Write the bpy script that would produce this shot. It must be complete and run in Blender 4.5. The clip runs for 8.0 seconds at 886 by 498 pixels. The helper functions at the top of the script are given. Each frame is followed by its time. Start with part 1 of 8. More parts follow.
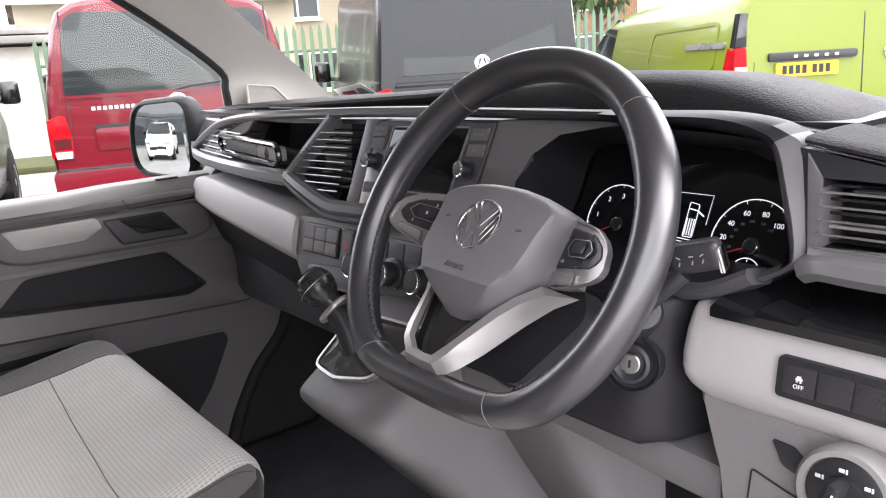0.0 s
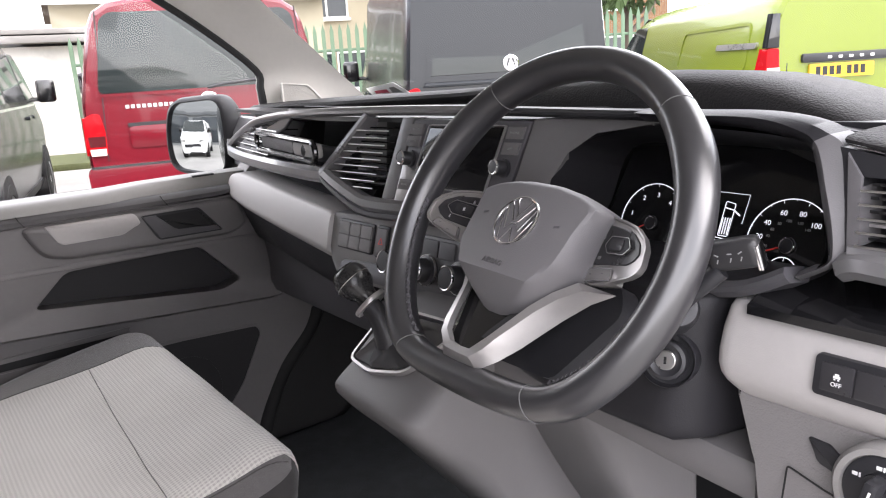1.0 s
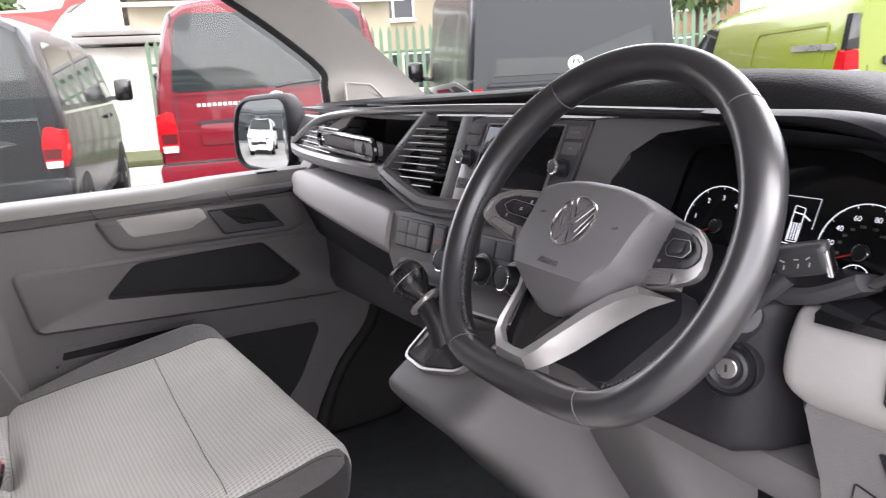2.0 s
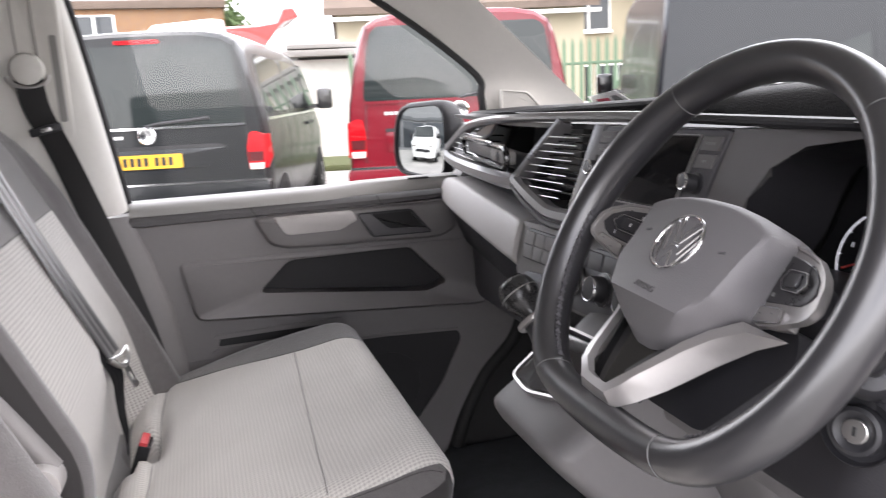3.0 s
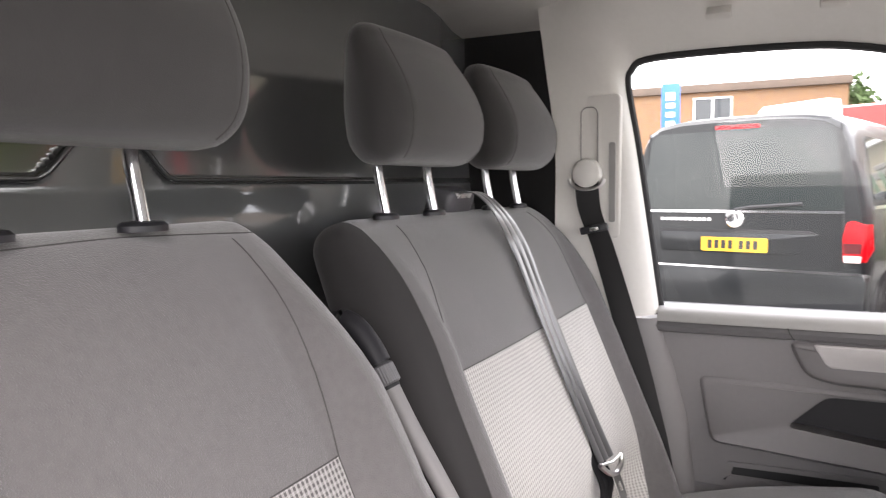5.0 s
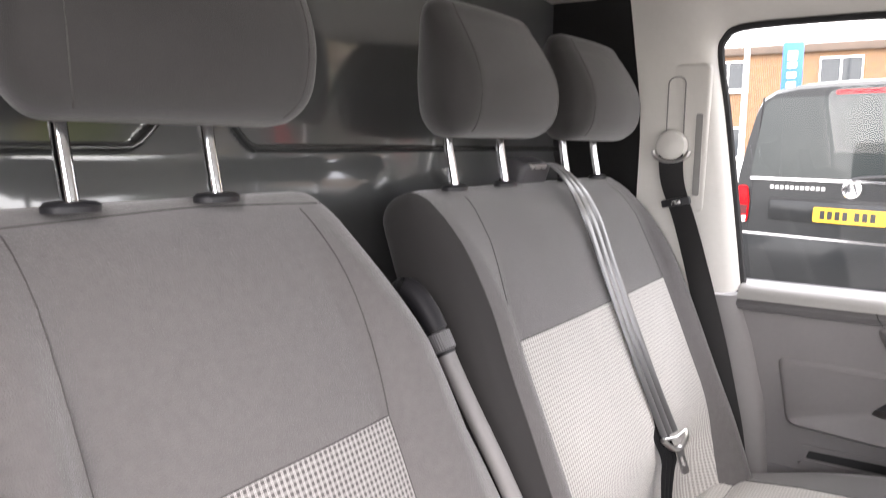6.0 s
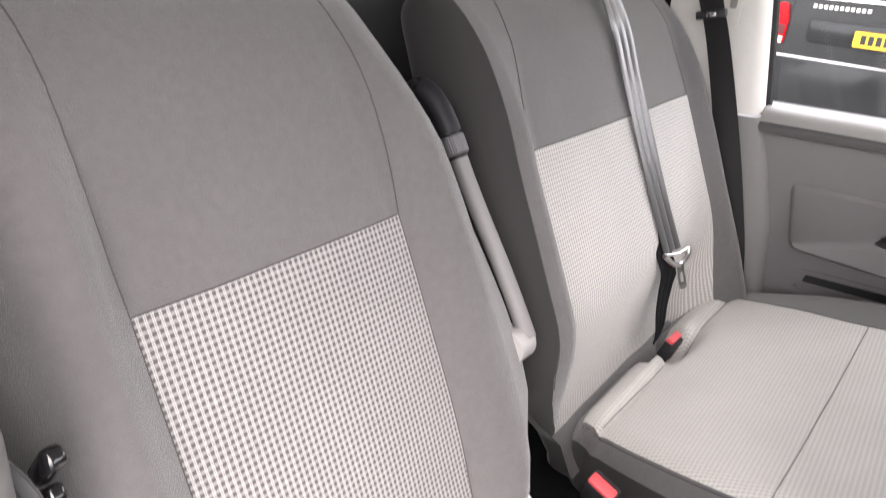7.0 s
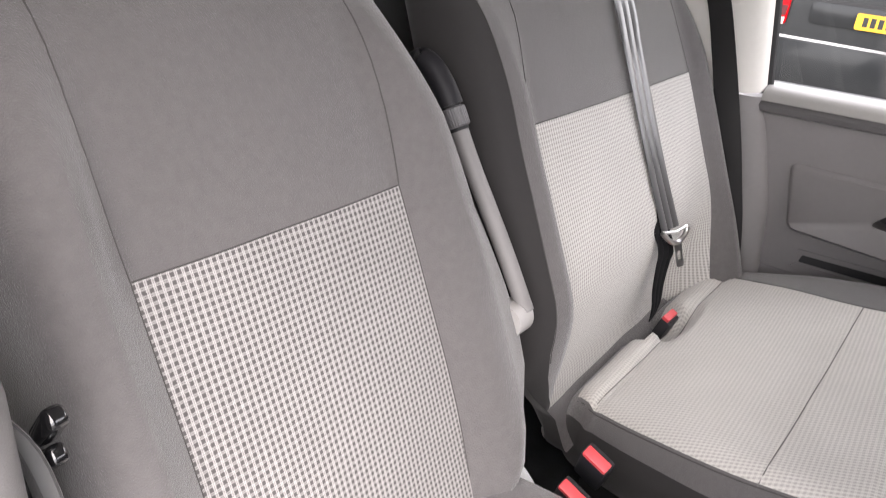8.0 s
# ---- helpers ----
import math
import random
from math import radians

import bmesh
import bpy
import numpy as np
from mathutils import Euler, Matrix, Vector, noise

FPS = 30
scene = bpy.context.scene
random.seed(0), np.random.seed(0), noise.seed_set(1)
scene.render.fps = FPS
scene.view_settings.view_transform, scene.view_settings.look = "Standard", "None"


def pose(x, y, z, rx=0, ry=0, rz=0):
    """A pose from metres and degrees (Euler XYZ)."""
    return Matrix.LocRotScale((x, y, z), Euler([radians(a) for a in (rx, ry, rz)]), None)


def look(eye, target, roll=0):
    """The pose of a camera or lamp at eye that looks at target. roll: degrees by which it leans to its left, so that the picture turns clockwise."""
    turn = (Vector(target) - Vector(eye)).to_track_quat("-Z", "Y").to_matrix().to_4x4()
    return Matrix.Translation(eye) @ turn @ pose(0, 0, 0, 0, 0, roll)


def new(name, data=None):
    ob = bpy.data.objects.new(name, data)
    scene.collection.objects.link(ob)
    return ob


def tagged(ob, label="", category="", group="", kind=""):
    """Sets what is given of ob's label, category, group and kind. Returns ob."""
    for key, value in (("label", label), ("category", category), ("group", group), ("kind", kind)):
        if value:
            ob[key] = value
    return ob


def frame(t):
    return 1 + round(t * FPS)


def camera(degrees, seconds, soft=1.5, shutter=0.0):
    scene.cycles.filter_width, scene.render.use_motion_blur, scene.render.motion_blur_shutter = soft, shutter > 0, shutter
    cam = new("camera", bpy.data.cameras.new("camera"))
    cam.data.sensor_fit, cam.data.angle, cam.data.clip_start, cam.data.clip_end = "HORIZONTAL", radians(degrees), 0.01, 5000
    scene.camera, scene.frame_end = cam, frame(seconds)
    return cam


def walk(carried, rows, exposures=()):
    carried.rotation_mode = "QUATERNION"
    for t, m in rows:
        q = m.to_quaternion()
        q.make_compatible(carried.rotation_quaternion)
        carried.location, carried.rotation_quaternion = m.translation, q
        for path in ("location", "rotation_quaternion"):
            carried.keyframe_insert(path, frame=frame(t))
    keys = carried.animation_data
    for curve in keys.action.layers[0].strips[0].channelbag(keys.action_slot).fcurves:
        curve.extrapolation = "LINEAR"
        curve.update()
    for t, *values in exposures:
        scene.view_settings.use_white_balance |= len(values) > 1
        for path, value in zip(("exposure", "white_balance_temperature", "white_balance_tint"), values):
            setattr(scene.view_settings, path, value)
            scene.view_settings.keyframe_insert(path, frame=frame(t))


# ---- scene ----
cam = camera(61.56, 8.0, soft=1.1, shutter=0.4)
PATH = [
    (0.0, 0.9050, -0.4413, 1.3725, 76.022, 3.535, 50.357),
    (0.5, 0.9045, -0.4453, 1.3707, 76.058, 3.422, 51.273),
    (1.0, 0.9076, -0.4590, 1.3723, 76.136, 3.388, 52.382),
    (1.2, 0.9104, -0.4627, 1.3713, 76.191, 3.389, 52.868),
    (2.5, 0.9054, -0.4204, 1.3632, 77.052, 3.058, 63.001),
    (3.0, 0.9042, -0.3551, 1.3546, 78.126, 2.820, 71.730),
    (3.5, 0.8821, -0.3292, 1.3557, 79.683, 2.383, 82.862),
    (4.0, 0.8298, -0.3474, 1.3728, 81.797, 1.918, 96.109),
    (4.5, 0.8072, -0.3181, 1.3959, 83.866, 1.326, 107.626),
    (4.7, 0.8060, -0.2848, 1.4023, 84.541, 1.143, 111.341),
    (5.8, 0.8150, -0.1844, 1.4320, 84.094, -0.086, 123.056),
    (6.0, 0.8100, -0.1843, 1.4333, 81.999, -0.606, 123.736),
    (6.5, 0.8034, -0.1885, 1.4283, 74.657, -2.090, 124.721),
    (7.0, 0.8062, -0.1851, 1.4252, 67.321, -3.496, 125.612),
    (7.5, 0.8051, -0.1869, 1.4190, 63.024, -4.475, 125.858),
    (8.0, 0.8099, -0.1868, 1.4194, 65.598, -4.459, 125.683),
]
EXPOSURES = [(0.0, 2.66, 6560, 17), (2.5, 2.66, 6560, 17), (3.5, 2.68, 6620, 17), (4.5, 2.80, 6720, 17), (6.0, 3.12, 6720, 17), (8.0, 2.88, 6720, 17)]
walk(cam, [(t, pose(x, y, z, rx, ry, rz)) for t, x, y, z, rx, ry, rz in PATH], EXPOSURES)
SKY, SUN = 1.35, 1.2

# ---- light ----
world = bpy.data.worlds.new("world")
scene.world = world
world.use_nodes = True
wn = world.node_tree
wn.nodes.clear()
w_out = wn.nodes.new("ShaderNodeOutputWorld")
w_bg = wn.nodes.new("ShaderNodeBackground")
w_sky = wn.nodes.new("ShaderNodeTexSky")
w_sky.sky_type = "NISHITA"
w_sky.sun_disc = False
w_sky.sun_elevation, w_sky.sun_rotation = radians(47), radians(50)
w_gain = wn.nodes.new("ShaderNodeMix")
w_gain.data_type, w_gain.blend_type = "RGBA", "MULTIPLY"
w_gain.inputs[0].default_value = 1.0
w_gain.inputs[7].default_value = (0.1, 0.1, 0.1, 1)
w_cloud = wn.nodes.new("ShaderNodeTexNoise")
w_cloud.inputs["Scale"].default_value = 3.0
w_cloud.inputs["Detail"].default_value = 6
w_ramp = wn.nodes.new("ShaderNodeValToRGB")
w_ramp.color_ramp.elements[0].position, w_ramp.color_ramp.elements[0].color = 0.36, (0.36, 0.38, 0.41, 1)
w_ramp.color_ramp.elements[1].position, w_ramp.color_ramp.elements[1].color = 0.62, (1.0, 1.0, 1.0, 1)
w_mix = wn.nodes.new("ShaderNodeMix")
w_mix.data_type = "RGBA"
w_mix.inputs[0].default_value = 0.85
w_coord = wn.nodes.new("ShaderNodeTexCoord")
wn.links.new(w_coord.outputs["Generated"], w_cloud.inputs["Vector"])
wn.links.new(w_sky.outputs[0], w_gain.inputs[6])
wn.links.new(w_gain.outputs[2], w_mix.inputs[6])
wn.links.new(w_cloud.outputs[0], w_ramp.inputs[0])
wn.links.new(w_ramp.outputs[0], w_mix.inputs[7])
wn.links.new(w_mix.outputs[2], w_bg.inputs[0])
w_bg.inputs[1].default_value = SKY
wn.links.new(w_bg.outputs[0], w_out.inputs[0])

sun = new("sun", bpy.data.lights.new("sun", "SUN"))
sun.data.energy, sun.data.angle, sun.data.color = SUN, radians(60), (1.0, 0.97, 0.92)
sun.matrix_basis = look((6, 5, 8.5), (0, 0, 1))

# ---- materials ----


def mat(name, base, rough=0.6, metal=0.0, var=0.12, scale=9.0, grain=0.0, grain_scale=900.0, coat=0.0, sheen=0.0, spec=0.5, trans=0.0, ior=1.45, rvar=None):
    """A surface with colour variation at two scales, uneven gloss and a fine grain."""
    rvar = min(0.08, rough * 0.2) if rvar is None else rvar
    m = bpy.data.materials.new(name)
    m.use_nodes = True
    n, l = m.node_tree.nodes, m.node_tree.links
    b = n["Principled BSDF"]
    b.inputs["Base Color"].default_value = (*base, 1)
    b.inputs["Roughness"].default_value = rough
    b.inputs["Metallic"].default_value = metal
    b.inputs["Coat Weight"].default_value = coat
    b.inputs["Coat Roughness"].default_value = 0.04
    b.inputs["Sheen Weight"].default_value = sheen
    b.inputs["Specular IOR Level"].default_value = spec
    b.inputs["Transmission Weight"].default_value = trans
    b.inputs["IOR"].default_value = ior
    geo = n.new("ShaderNodeNewGeometry")
    if var > 0:
        big = n.new("ShaderNodeTexNoise")
        big.inputs["Scale"].default_value, big.inputs["Detail"].default_value = scale, 4
        fine = n.new("ShaderNodeTexNoise")
        fine.inputs["Scale"].default_value, fine.inputs["Detail"].default_value = scale * 14, 3
        l.new(geo.outputs["Position"], big.inputs["Vector"])
        l.new(geo.outputs["Position"], fine.inputs["Vector"])
        add = n.new("ShaderNodeMath")
        add.operation = "MULTIPLY_ADD"
        add.inputs[1].default_value = 0.5
        l.new(fine.outputs[0], add.inputs[0])
        l.new(big.outputs[0], add.inputs[2])
        ramp = n.new("ShaderNodeMapRange")
        ramp.inputs["From Min"].default_value, ramp.inputs["From Max"].default_value = 0.4, 1.1
        ramp.inputs["To Min"].default_value, ramp.inputs["To Max"].default_value = 1 - var, 1 + var
        l.new(add.outputs[0], ramp.inputs["Value"])
        mul = n.new("ShaderNodeVectorMath")
        mul.operation = "SCALE"
        mul.inputs[0].default_value = base
        l.new(ramp.outputs[0], mul.inputs["Scale"])
        l.new(mul.outputs[0], b.inputs["Base Color"])
        rr = n.new("ShaderNodeMapRange")
        rr.inputs["From Min"].default_value, rr.inputs["From Max"].default_value = 0.4, 1.1
        rr.inputs["To Min"].default_value, rr.inputs["To Max"].default_value = max(0.0, rough - rvar), min(1.0, rough + rvar)
        l.new(add.outputs[0], rr.inputs["Value"])
        l.new(rr.outputs[0], b.inputs["Roughness"])
    if grain > 0:
        g = n.new("ShaderNodeTexNoise")
        g.inputs["Scale"].default_value, g.inputs["Detail"].default_value = grain_scale, 2
        l.new(geo.outputs["Position"], g.inputs["Vector"])
        bump = n.new("ShaderNodeBump")
        bump.inputs["Strength"].default_value = grain
        bump.inputs["Distance"].default_value = 0.6 / grain_scale
        l.new(g.outputs[0], bump.inputs["Height"])
        l.new(bump.outputs[0], b.inputs["Normal"])
    return m


def woven(name, light, dark, ax, ay, pitch, pitch_y):
    """Checked seat cloth: pale threads crossing round dark cells, on two axes of the seat."""
    m = bpy.data.materials.new(name)
    m.use_nodes = True
    n, l = m.node_tree.nodes, m.node_tree.links
    b = n["Principled BSDF"]
    b.inputs["Roughness"].default_value = 0.9
    b.inputs["Sheen Weight"].default_value = 0.25
    b.inputs["Specular IOR Level"].default_value = 0.2
    geo, sep = n.new("ShaderNodeNewGeometry"), n.new("ShaderNodeSeparateXYZ")
    l.new(geo.outputs["Position"], sep.inputs[0])

    def math_node(op, *values):
        q = n.new("ShaderNodeMath")
        q.operation = op
        for k, v in enumerate(values):
            if isinstance(v, (int, float)):
                q.inputs[k].default_value = v
            else:
                l.new(v, q.inputs[k])
        return q.outputs[0]

    def limits(v, a, b, c, d):
        q = n.new("ShaderNodeMapRange")
        for k, x in zip(("From Min", "From Max", "To Min", "To Max"), (a, b, c, d)):
            q.inputs[k].default_value = x
        l.new(v, q.inputs["Value"])
        return q.outputs[0]

    fuzz = n.new("ShaderNodeTexNoise")
    fuzz.inputs["Scale"].default_value, fuzz.inputs["Detail"].default_value = 1100, 2
    l.new(geo.outputs["Position"], fuzz.inputs["Vector"])
    slub = limits(fuzz.outputs[0], 0.3, 0.7, -0.05, 0.05)

    def stripe(axis, size):
        """A pair of pale threads in each repeat."""
        p = math_node("FRACT", math_node("MULTIPLY", sep.outputs[axis], 1 / size))
        d = math_node("ADD", math_node("ABSOLUTE", math_node("SUBTRACT", p, 0.5)), slub)
        return math_node("MULTIPLY", limits(d, 0.16, 0.27, 1, 0), limits(d, 0.01, 0.07, 0.35, 1))

    a, c = stripe(ax, pitch), math_node("MULTIPLY", stripe(ay, pitch_y), 0.72)
    mix = n.new("ShaderNodeMath")
    mix.operation = "MULTIPLY_ADD"
    mix.inputs[1].default_value = 0.25
    l.new(math_node("MINIMUM", a, c), mix.inputs[0])
    l.new(math_node("MULTIPLY", math_node("MAXIMUM", a, c), 0.75), mix.inputs[2])
    ramp = n.new("ShaderNodeValToRGB")
    ramp.color_ramp.elements[0].position, ramp.color_ramp.elements[0].color = 0.0, (*dark, 1)
    ramp.color_ramp.elements[1].position, ramp.color_ramp.elements[1].color = 1.0, (*light, 1)
    l.new(mix.outputs[0], ramp.inputs[0])
    wear = n.new("ShaderNodeTexNoise")
    wear.inputs["Scale"].default_value = 6
    l.new(geo.outputs["Position"], wear.inputs["Vector"])
    wr = n.new("ShaderNodeMapRange")
    wr.inputs["To Min"].default_value, wr.inputs["To Max"].default_value = 0.86, 1.12
    l.new(wear.outputs[0], wr.inputs["Value"])
    sc = n.new("ShaderNodeVectorMath")
    sc.operation = "SCALE"
    l.new(ramp.outputs[0], sc.inputs[0])
    l.new(wr.outputs[0], sc.inputs["Scale"])
    l.new(sc.outputs[0], b.inputs["Base Color"])
    bump = n.new("ShaderNodeBump")
    bump.inputs["Strength"].default_value, bump.inputs["Distance"].default_value = 0.35, 0.001
    l.new(mix.outputs[0], bump.inputs["Height"])
    l.new(bump.outputs[0], b.inputs["Normal"])
    return m


def clear(name, tint, rough=0.0):
    """Thin glass that lets most light straight through and mirrors a little."""
    m = bpy.data.materials.new(name)
    m.use_nodes = True
    n, l = m.node_tree.nodes, m.node_tree.links
    n.remove(n["Principled BSDF"])
    t, g, mx, lw = n.new("ShaderNodeBsdfTransparent"), n.new("ShaderNodeBsdfGlossy"), n.new("ShaderNodeMixShader"), n.new("ShaderNodeLayerWeight")
    t.inputs[0].default_value = (*tint, 1)
    g.inputs["Roughness"].default_value = rough
    po = n.new("ShaderNodeMath")
    po.operation = "POWER"
    po.inputs[1].default_value = 5.0
    ma = n.new("ShaderNodeMath")
    ma.operation = "MULTIPLY_ADD"
    ma.inputs[1].default_value, ma.inputs[2].default_value = 0.5, 0.03
    lw.inputs[0].default_value = 0.5
    l.new(lw.outputs["Facing"], po.inputs[0])
    l.new(po.outputs[0], ma.inputs[0])
    l.new(ma.outputs[0], mx.inputs[0])
    l.new(t.outputs[0], mx.inputs[1])
    l.new(g.outputs[0], mx.inputs[2])
    l.new(mx.outputs[0], n["Material Output"].inputs[0])
    return m


def glow(name, col, power):
    m = bpy.data.materials.new(name)
    m.use_nodes = True
    b = m.node_tree.nodes["Principled BSDF"]
    b.inputs["Base Color"].default_value = (*col, 1)
    b.inputs["Emission Color"].default_value = (*col, 1)
    b.inputs["Emission Strength"].default_value = power
    return m


M_CLOTH = mat("dark_seat_cloth", (0.112, 0.105, 0.105), 0.92, var=0.12, scale=110, grain=1.0, grain_scale=700, sheen=0.45, spec=0.2)
# Darker side cloth, with the shade between the seats put into its colour.
M_CLOTH_SHADED = mat("side_seat_cloth", (0.034, 0.032, 0.032), 0.9, var=0.1, scale=5, grain=0.4, grain_scale=1500, sheen=0.15, spec=0.2)
# One checked cloth; the bench and cushion copies carry more light in their colours.
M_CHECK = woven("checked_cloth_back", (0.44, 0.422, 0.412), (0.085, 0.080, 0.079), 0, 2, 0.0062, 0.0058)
M_CHECK_FLAT_LIT = woven("checked_cloth_cushion", (0.72, 0.695, 0.655), (0.45, 0.43, 0.405), 0, 1, 0.0062, 0.0060)
M_CHECK_BENCH_LIT = woven("checked_cloth_bench", (0.64, 0.617, 0.585), (0.29, 0.278, 0.265), 0, 2, 0.0062, 0.0058)
M_SEAM = mat("seam_thread", (0.06, 0.057, 0.055), 0.9, var=0)
M_HEAD = mat("headrest_cloth", (0.038, 0.036, 0.0355), 0.85, var=0.12, scale=60, grain=0.6, grain_scale=1100, sheen=0.35, spec=0.25)
M_CHROME = mat("chrome", (0.82, 0.82, 0.83), 0.12, 1.0, var=0.04)
M_STEEL = mat("brushed_steel", (0.62, 0.61, 0.6), 0.3, 1.0, var=0.06)
M_BLACK = mat("black_plastic", (0.020, 0.020, 0.023), 0.42, spec=0.5, var=0.12, scale=20, grain=0.2, grain_scale=1000)
M_GLOSS = mat("gloss_black", (0.008, 0.008, 0.009), 0.08, var=0.1, coat=0.6)
M_DASH = mat("dark_dash_plastic", (0.070, 0.068, 0.074), 0.42, spec=0.6, var=0.10, scale=12, grain=0.35, grain_scale=900)
M_DASHTOP = mat("dash_top_pad", (0.024, 0.023, 0.024), 0.6, spec=0.25, var=0.1, scale=10, grain=0.9, grain_scale=420)
M_TRIM = mat("satin_grey_trim", (0.19, 0.186, 0.19), 0.32, metal=0.35, var=0.06, scale=15, grain=0.12, grain_scale=1000)
M_SHROUD = mat("column_plastic", (0.018, 0.0175, 0.020), 0.45, spec=0.25, var=0.10, scale=12, grain=0.3, grain_scale=800)
M_KNEE = mat("knee_grey_plastic", (0.125, 0.120, 0.121), 0.55, var=0.07, scale=8, grain=0.35, grain_scale=800)
M_COWL = mat("dark_satin_trim", (0.105, 0.101, 0.106), 0.42, spec=0.5, var=0.06, scale=15, grain=0.2, grain_scale=900)
M_LIGHTTRIM = mat("pale_grey_dash_panel", (0.41, 0.393, 0.385), 0.5, var=0.06, scale=10, grain=0.35, grain_scale=1100)
M_MIDGREY = mat("mid_grey_plastic", (0.175, 0.167, 0.166), 0.6, var=0.07, scale=8, grain=0.45, grain_scale=800)
M_DOOR = mat("door_panel_plastic", (0.150, 0.143, 0.143), 0.5, var=0.07, scale=8, grain=0.35, grain_scale=900)
M_DOORDARK = mat("dark_door_plastic", (0.024, 0.0235, 0.026), 0.55, var=0.1, scale=8, grain=0.35, grain_scale=900, spec=0.35)
M_DOORTRIM = mat("dark_grey_door_cap", (0.075, 0.072, 0.074), 0.5, var=0.07, scale=8, grain=0.35, grain_scale=900)
M_PALE = mat("pale_pillar_plastic", (0.62, 0.60, 0.565), 0.6, var=0.05, scale=7, grain=0.3, grain_scale=900)
M_HEADLINER = mat("headlining_cloth", (0.55, 0.53, 0.50), 0.95, var=0.06, scale=12, grain=0.4, grain_scale=1200, spec=0.2)
M_SILL = mat("pale_sill_plastic", (0.24, 0.232, 0.225), 0.5, var=0.06, scale=10, grain=0.3, grain_scale=900)
M_SILVER = mat("satin_silver", (0.43, 0.415, 0.41), 0.33, 0.75, var=0.05, scale=20)
M_LEATHER = mat("black_leather", (0.024, 0.0235, 0.026), 0.34, spec=1.0, coat=0.35, var=0.06, scale=18, rvar=0.03, grain=0.09, grain_scale=900)
M_LEATHER.node_tree.nodes["Principled BSDF"].inputs["Coat Roughness"].default_value = 0.24
M_HUB = mat("airbag_cover", (0.150, 0.145, 0.150), 0.48, var=0.06, scale=14, grain=0.5, grain_scale=1000)
# One webbing in three tones; its sheen and shade are put into the colours.
M_BELT = mat("belt_webbing", (0.050, 0.049, 0.050), 0.30, spec=1.0, coat=0.5, var=0.04, scale=30, rvar=0.0, grain=0.2, grain_scale=700, sheen=0.3)
M_BELT_SHADED = mat("shaded_belt_webbing", (0.012, 0.012, 0.013), 0.9, var=0.1, scale=300, spec=0.15)
M_BELT_DARK = mat("black_belt_webbing", (0.020, 0.0195, 0.020), 0.5, spec=0.4, var=0.08, scale=60, grain=0.3, grain_scale=700)
M_RUBBER = mat("black_rubber", (0.012, 0.012, 0.013), 0.7, var=0.15)
M_CARPET = mat("cab_floor_mat", (0.058, 0.062, 0.066), 0.85, var=0.35, scale=25, grain=0.9, grain_scale=350)
M_BULK = mat("painted_bulkhead", (0.11, 0.113, 0.113), 0.12, var=0.04, scale=2, spec=0.8, rvar=0.0, coat=0.6)
M_BEAD = mat("glossy_bead_paint", (0.05, 0.052, 0.052), 0.16, var=0.03, spec=1.0, coat=1.0)
M_RED = mat("red_buckle", (0.70, 0.075, 0.085), 0.4, var=0.06)
M_GLASS = clear("clear_glass", (0.97, 0.985, 0.975))
M_MIRROR = mat("mirror_silver", (0.50, 0.52, 0.52), 0.015, 1.0, var=0)
M_PRINT = mat("white_print", (0.8, 0.8, 0.8), 0.6, var=0)
M_DIM = mat("dim_print", (0.25, 0.25, 0.25), 0.6, var=0)
M_MOULD = mat("moulded_lettering", (0.085, 0.082, 0.084), 0.5, var=0)
M_LIT = glow("lit_white", (0.9, 0.92, 1.0), 0.13)
M_NEEDLE = mat("red_needle", (0.7, 0.04, 0.03), 0.4, var=0)

# ---- mesh helpers ----


def thing(name, label, category, at=(0, 0, 0), group="", kind="", m=None):
    """An Empty at a thing's base, which carries its parts."""
    ob = new(name)
    ob.empty_display_size = 0.1
    ob.matrix_basis = m if m else Matrix.Translation(at)
    return tagged(ob, label, category, group, kind)


def part(name, bm, material, parent, label="", smooth=38, local=False):
    """One mesh under a thing or a part. The bmesh is in world places unless local."""
    root = parent
    while root.parent:
        root = root.parent
    if not local:
        bm.transform(root.matrix_basis.inverted())
    me = bpy.data.meshes.new(name)
    bmesh.ops.recalc_face_normals(bm, faces=bm.faces)
    bm.to_mesh(me)
    bm.free()
    me.polygons.foreach_set("use_smooth", [True] * len(me.polygons))
    me.set_sharp_from_angle(angle=radians(smooth))
    me.materials.append(material)
    ob = new(name, me)
    ob.parent = parent
    if label:
        ob["label"] = label
    return ob


def solo(name, bm, material, label, category, kind="", group="", smooth=38):
    """A thing that is one mesh, with its origin at its base."""
    co = np.array([v.co for v in bm.verts])
    lo, hi = co.min(0), co.max(0)
    base = Vector(((lo[0] + hi[0]) / 2, (lo[1] + hi[1]) / 2, lo[2]))
    bmesh.ops.translate(bm, verts=bm.verts, vec=-base)
    me = bpy.data.meshes.new(name)
    bmesh.ops.recalc_face_normals(bm, faces=bm.faces)
    bm.to_mesh(me)
    bm.free()
    me.polygons.foreach_set("use_smooth", [True] * len(me.polygons))
    me.set_sharp_from_angle(angle=radians(smooth))
    me.materials.append(material)
    ob = new(name, me)
    ob.location = base
    return tagged(ob, label, category, group, kind)


def merge(bm, extra):
    me = bpy.data.meshes.new("extra")
    extra.to_mesh(me)
    extra.free()
    bm.from_mesh(me)
    bpy.data.meshes.remove(me)
    return bm


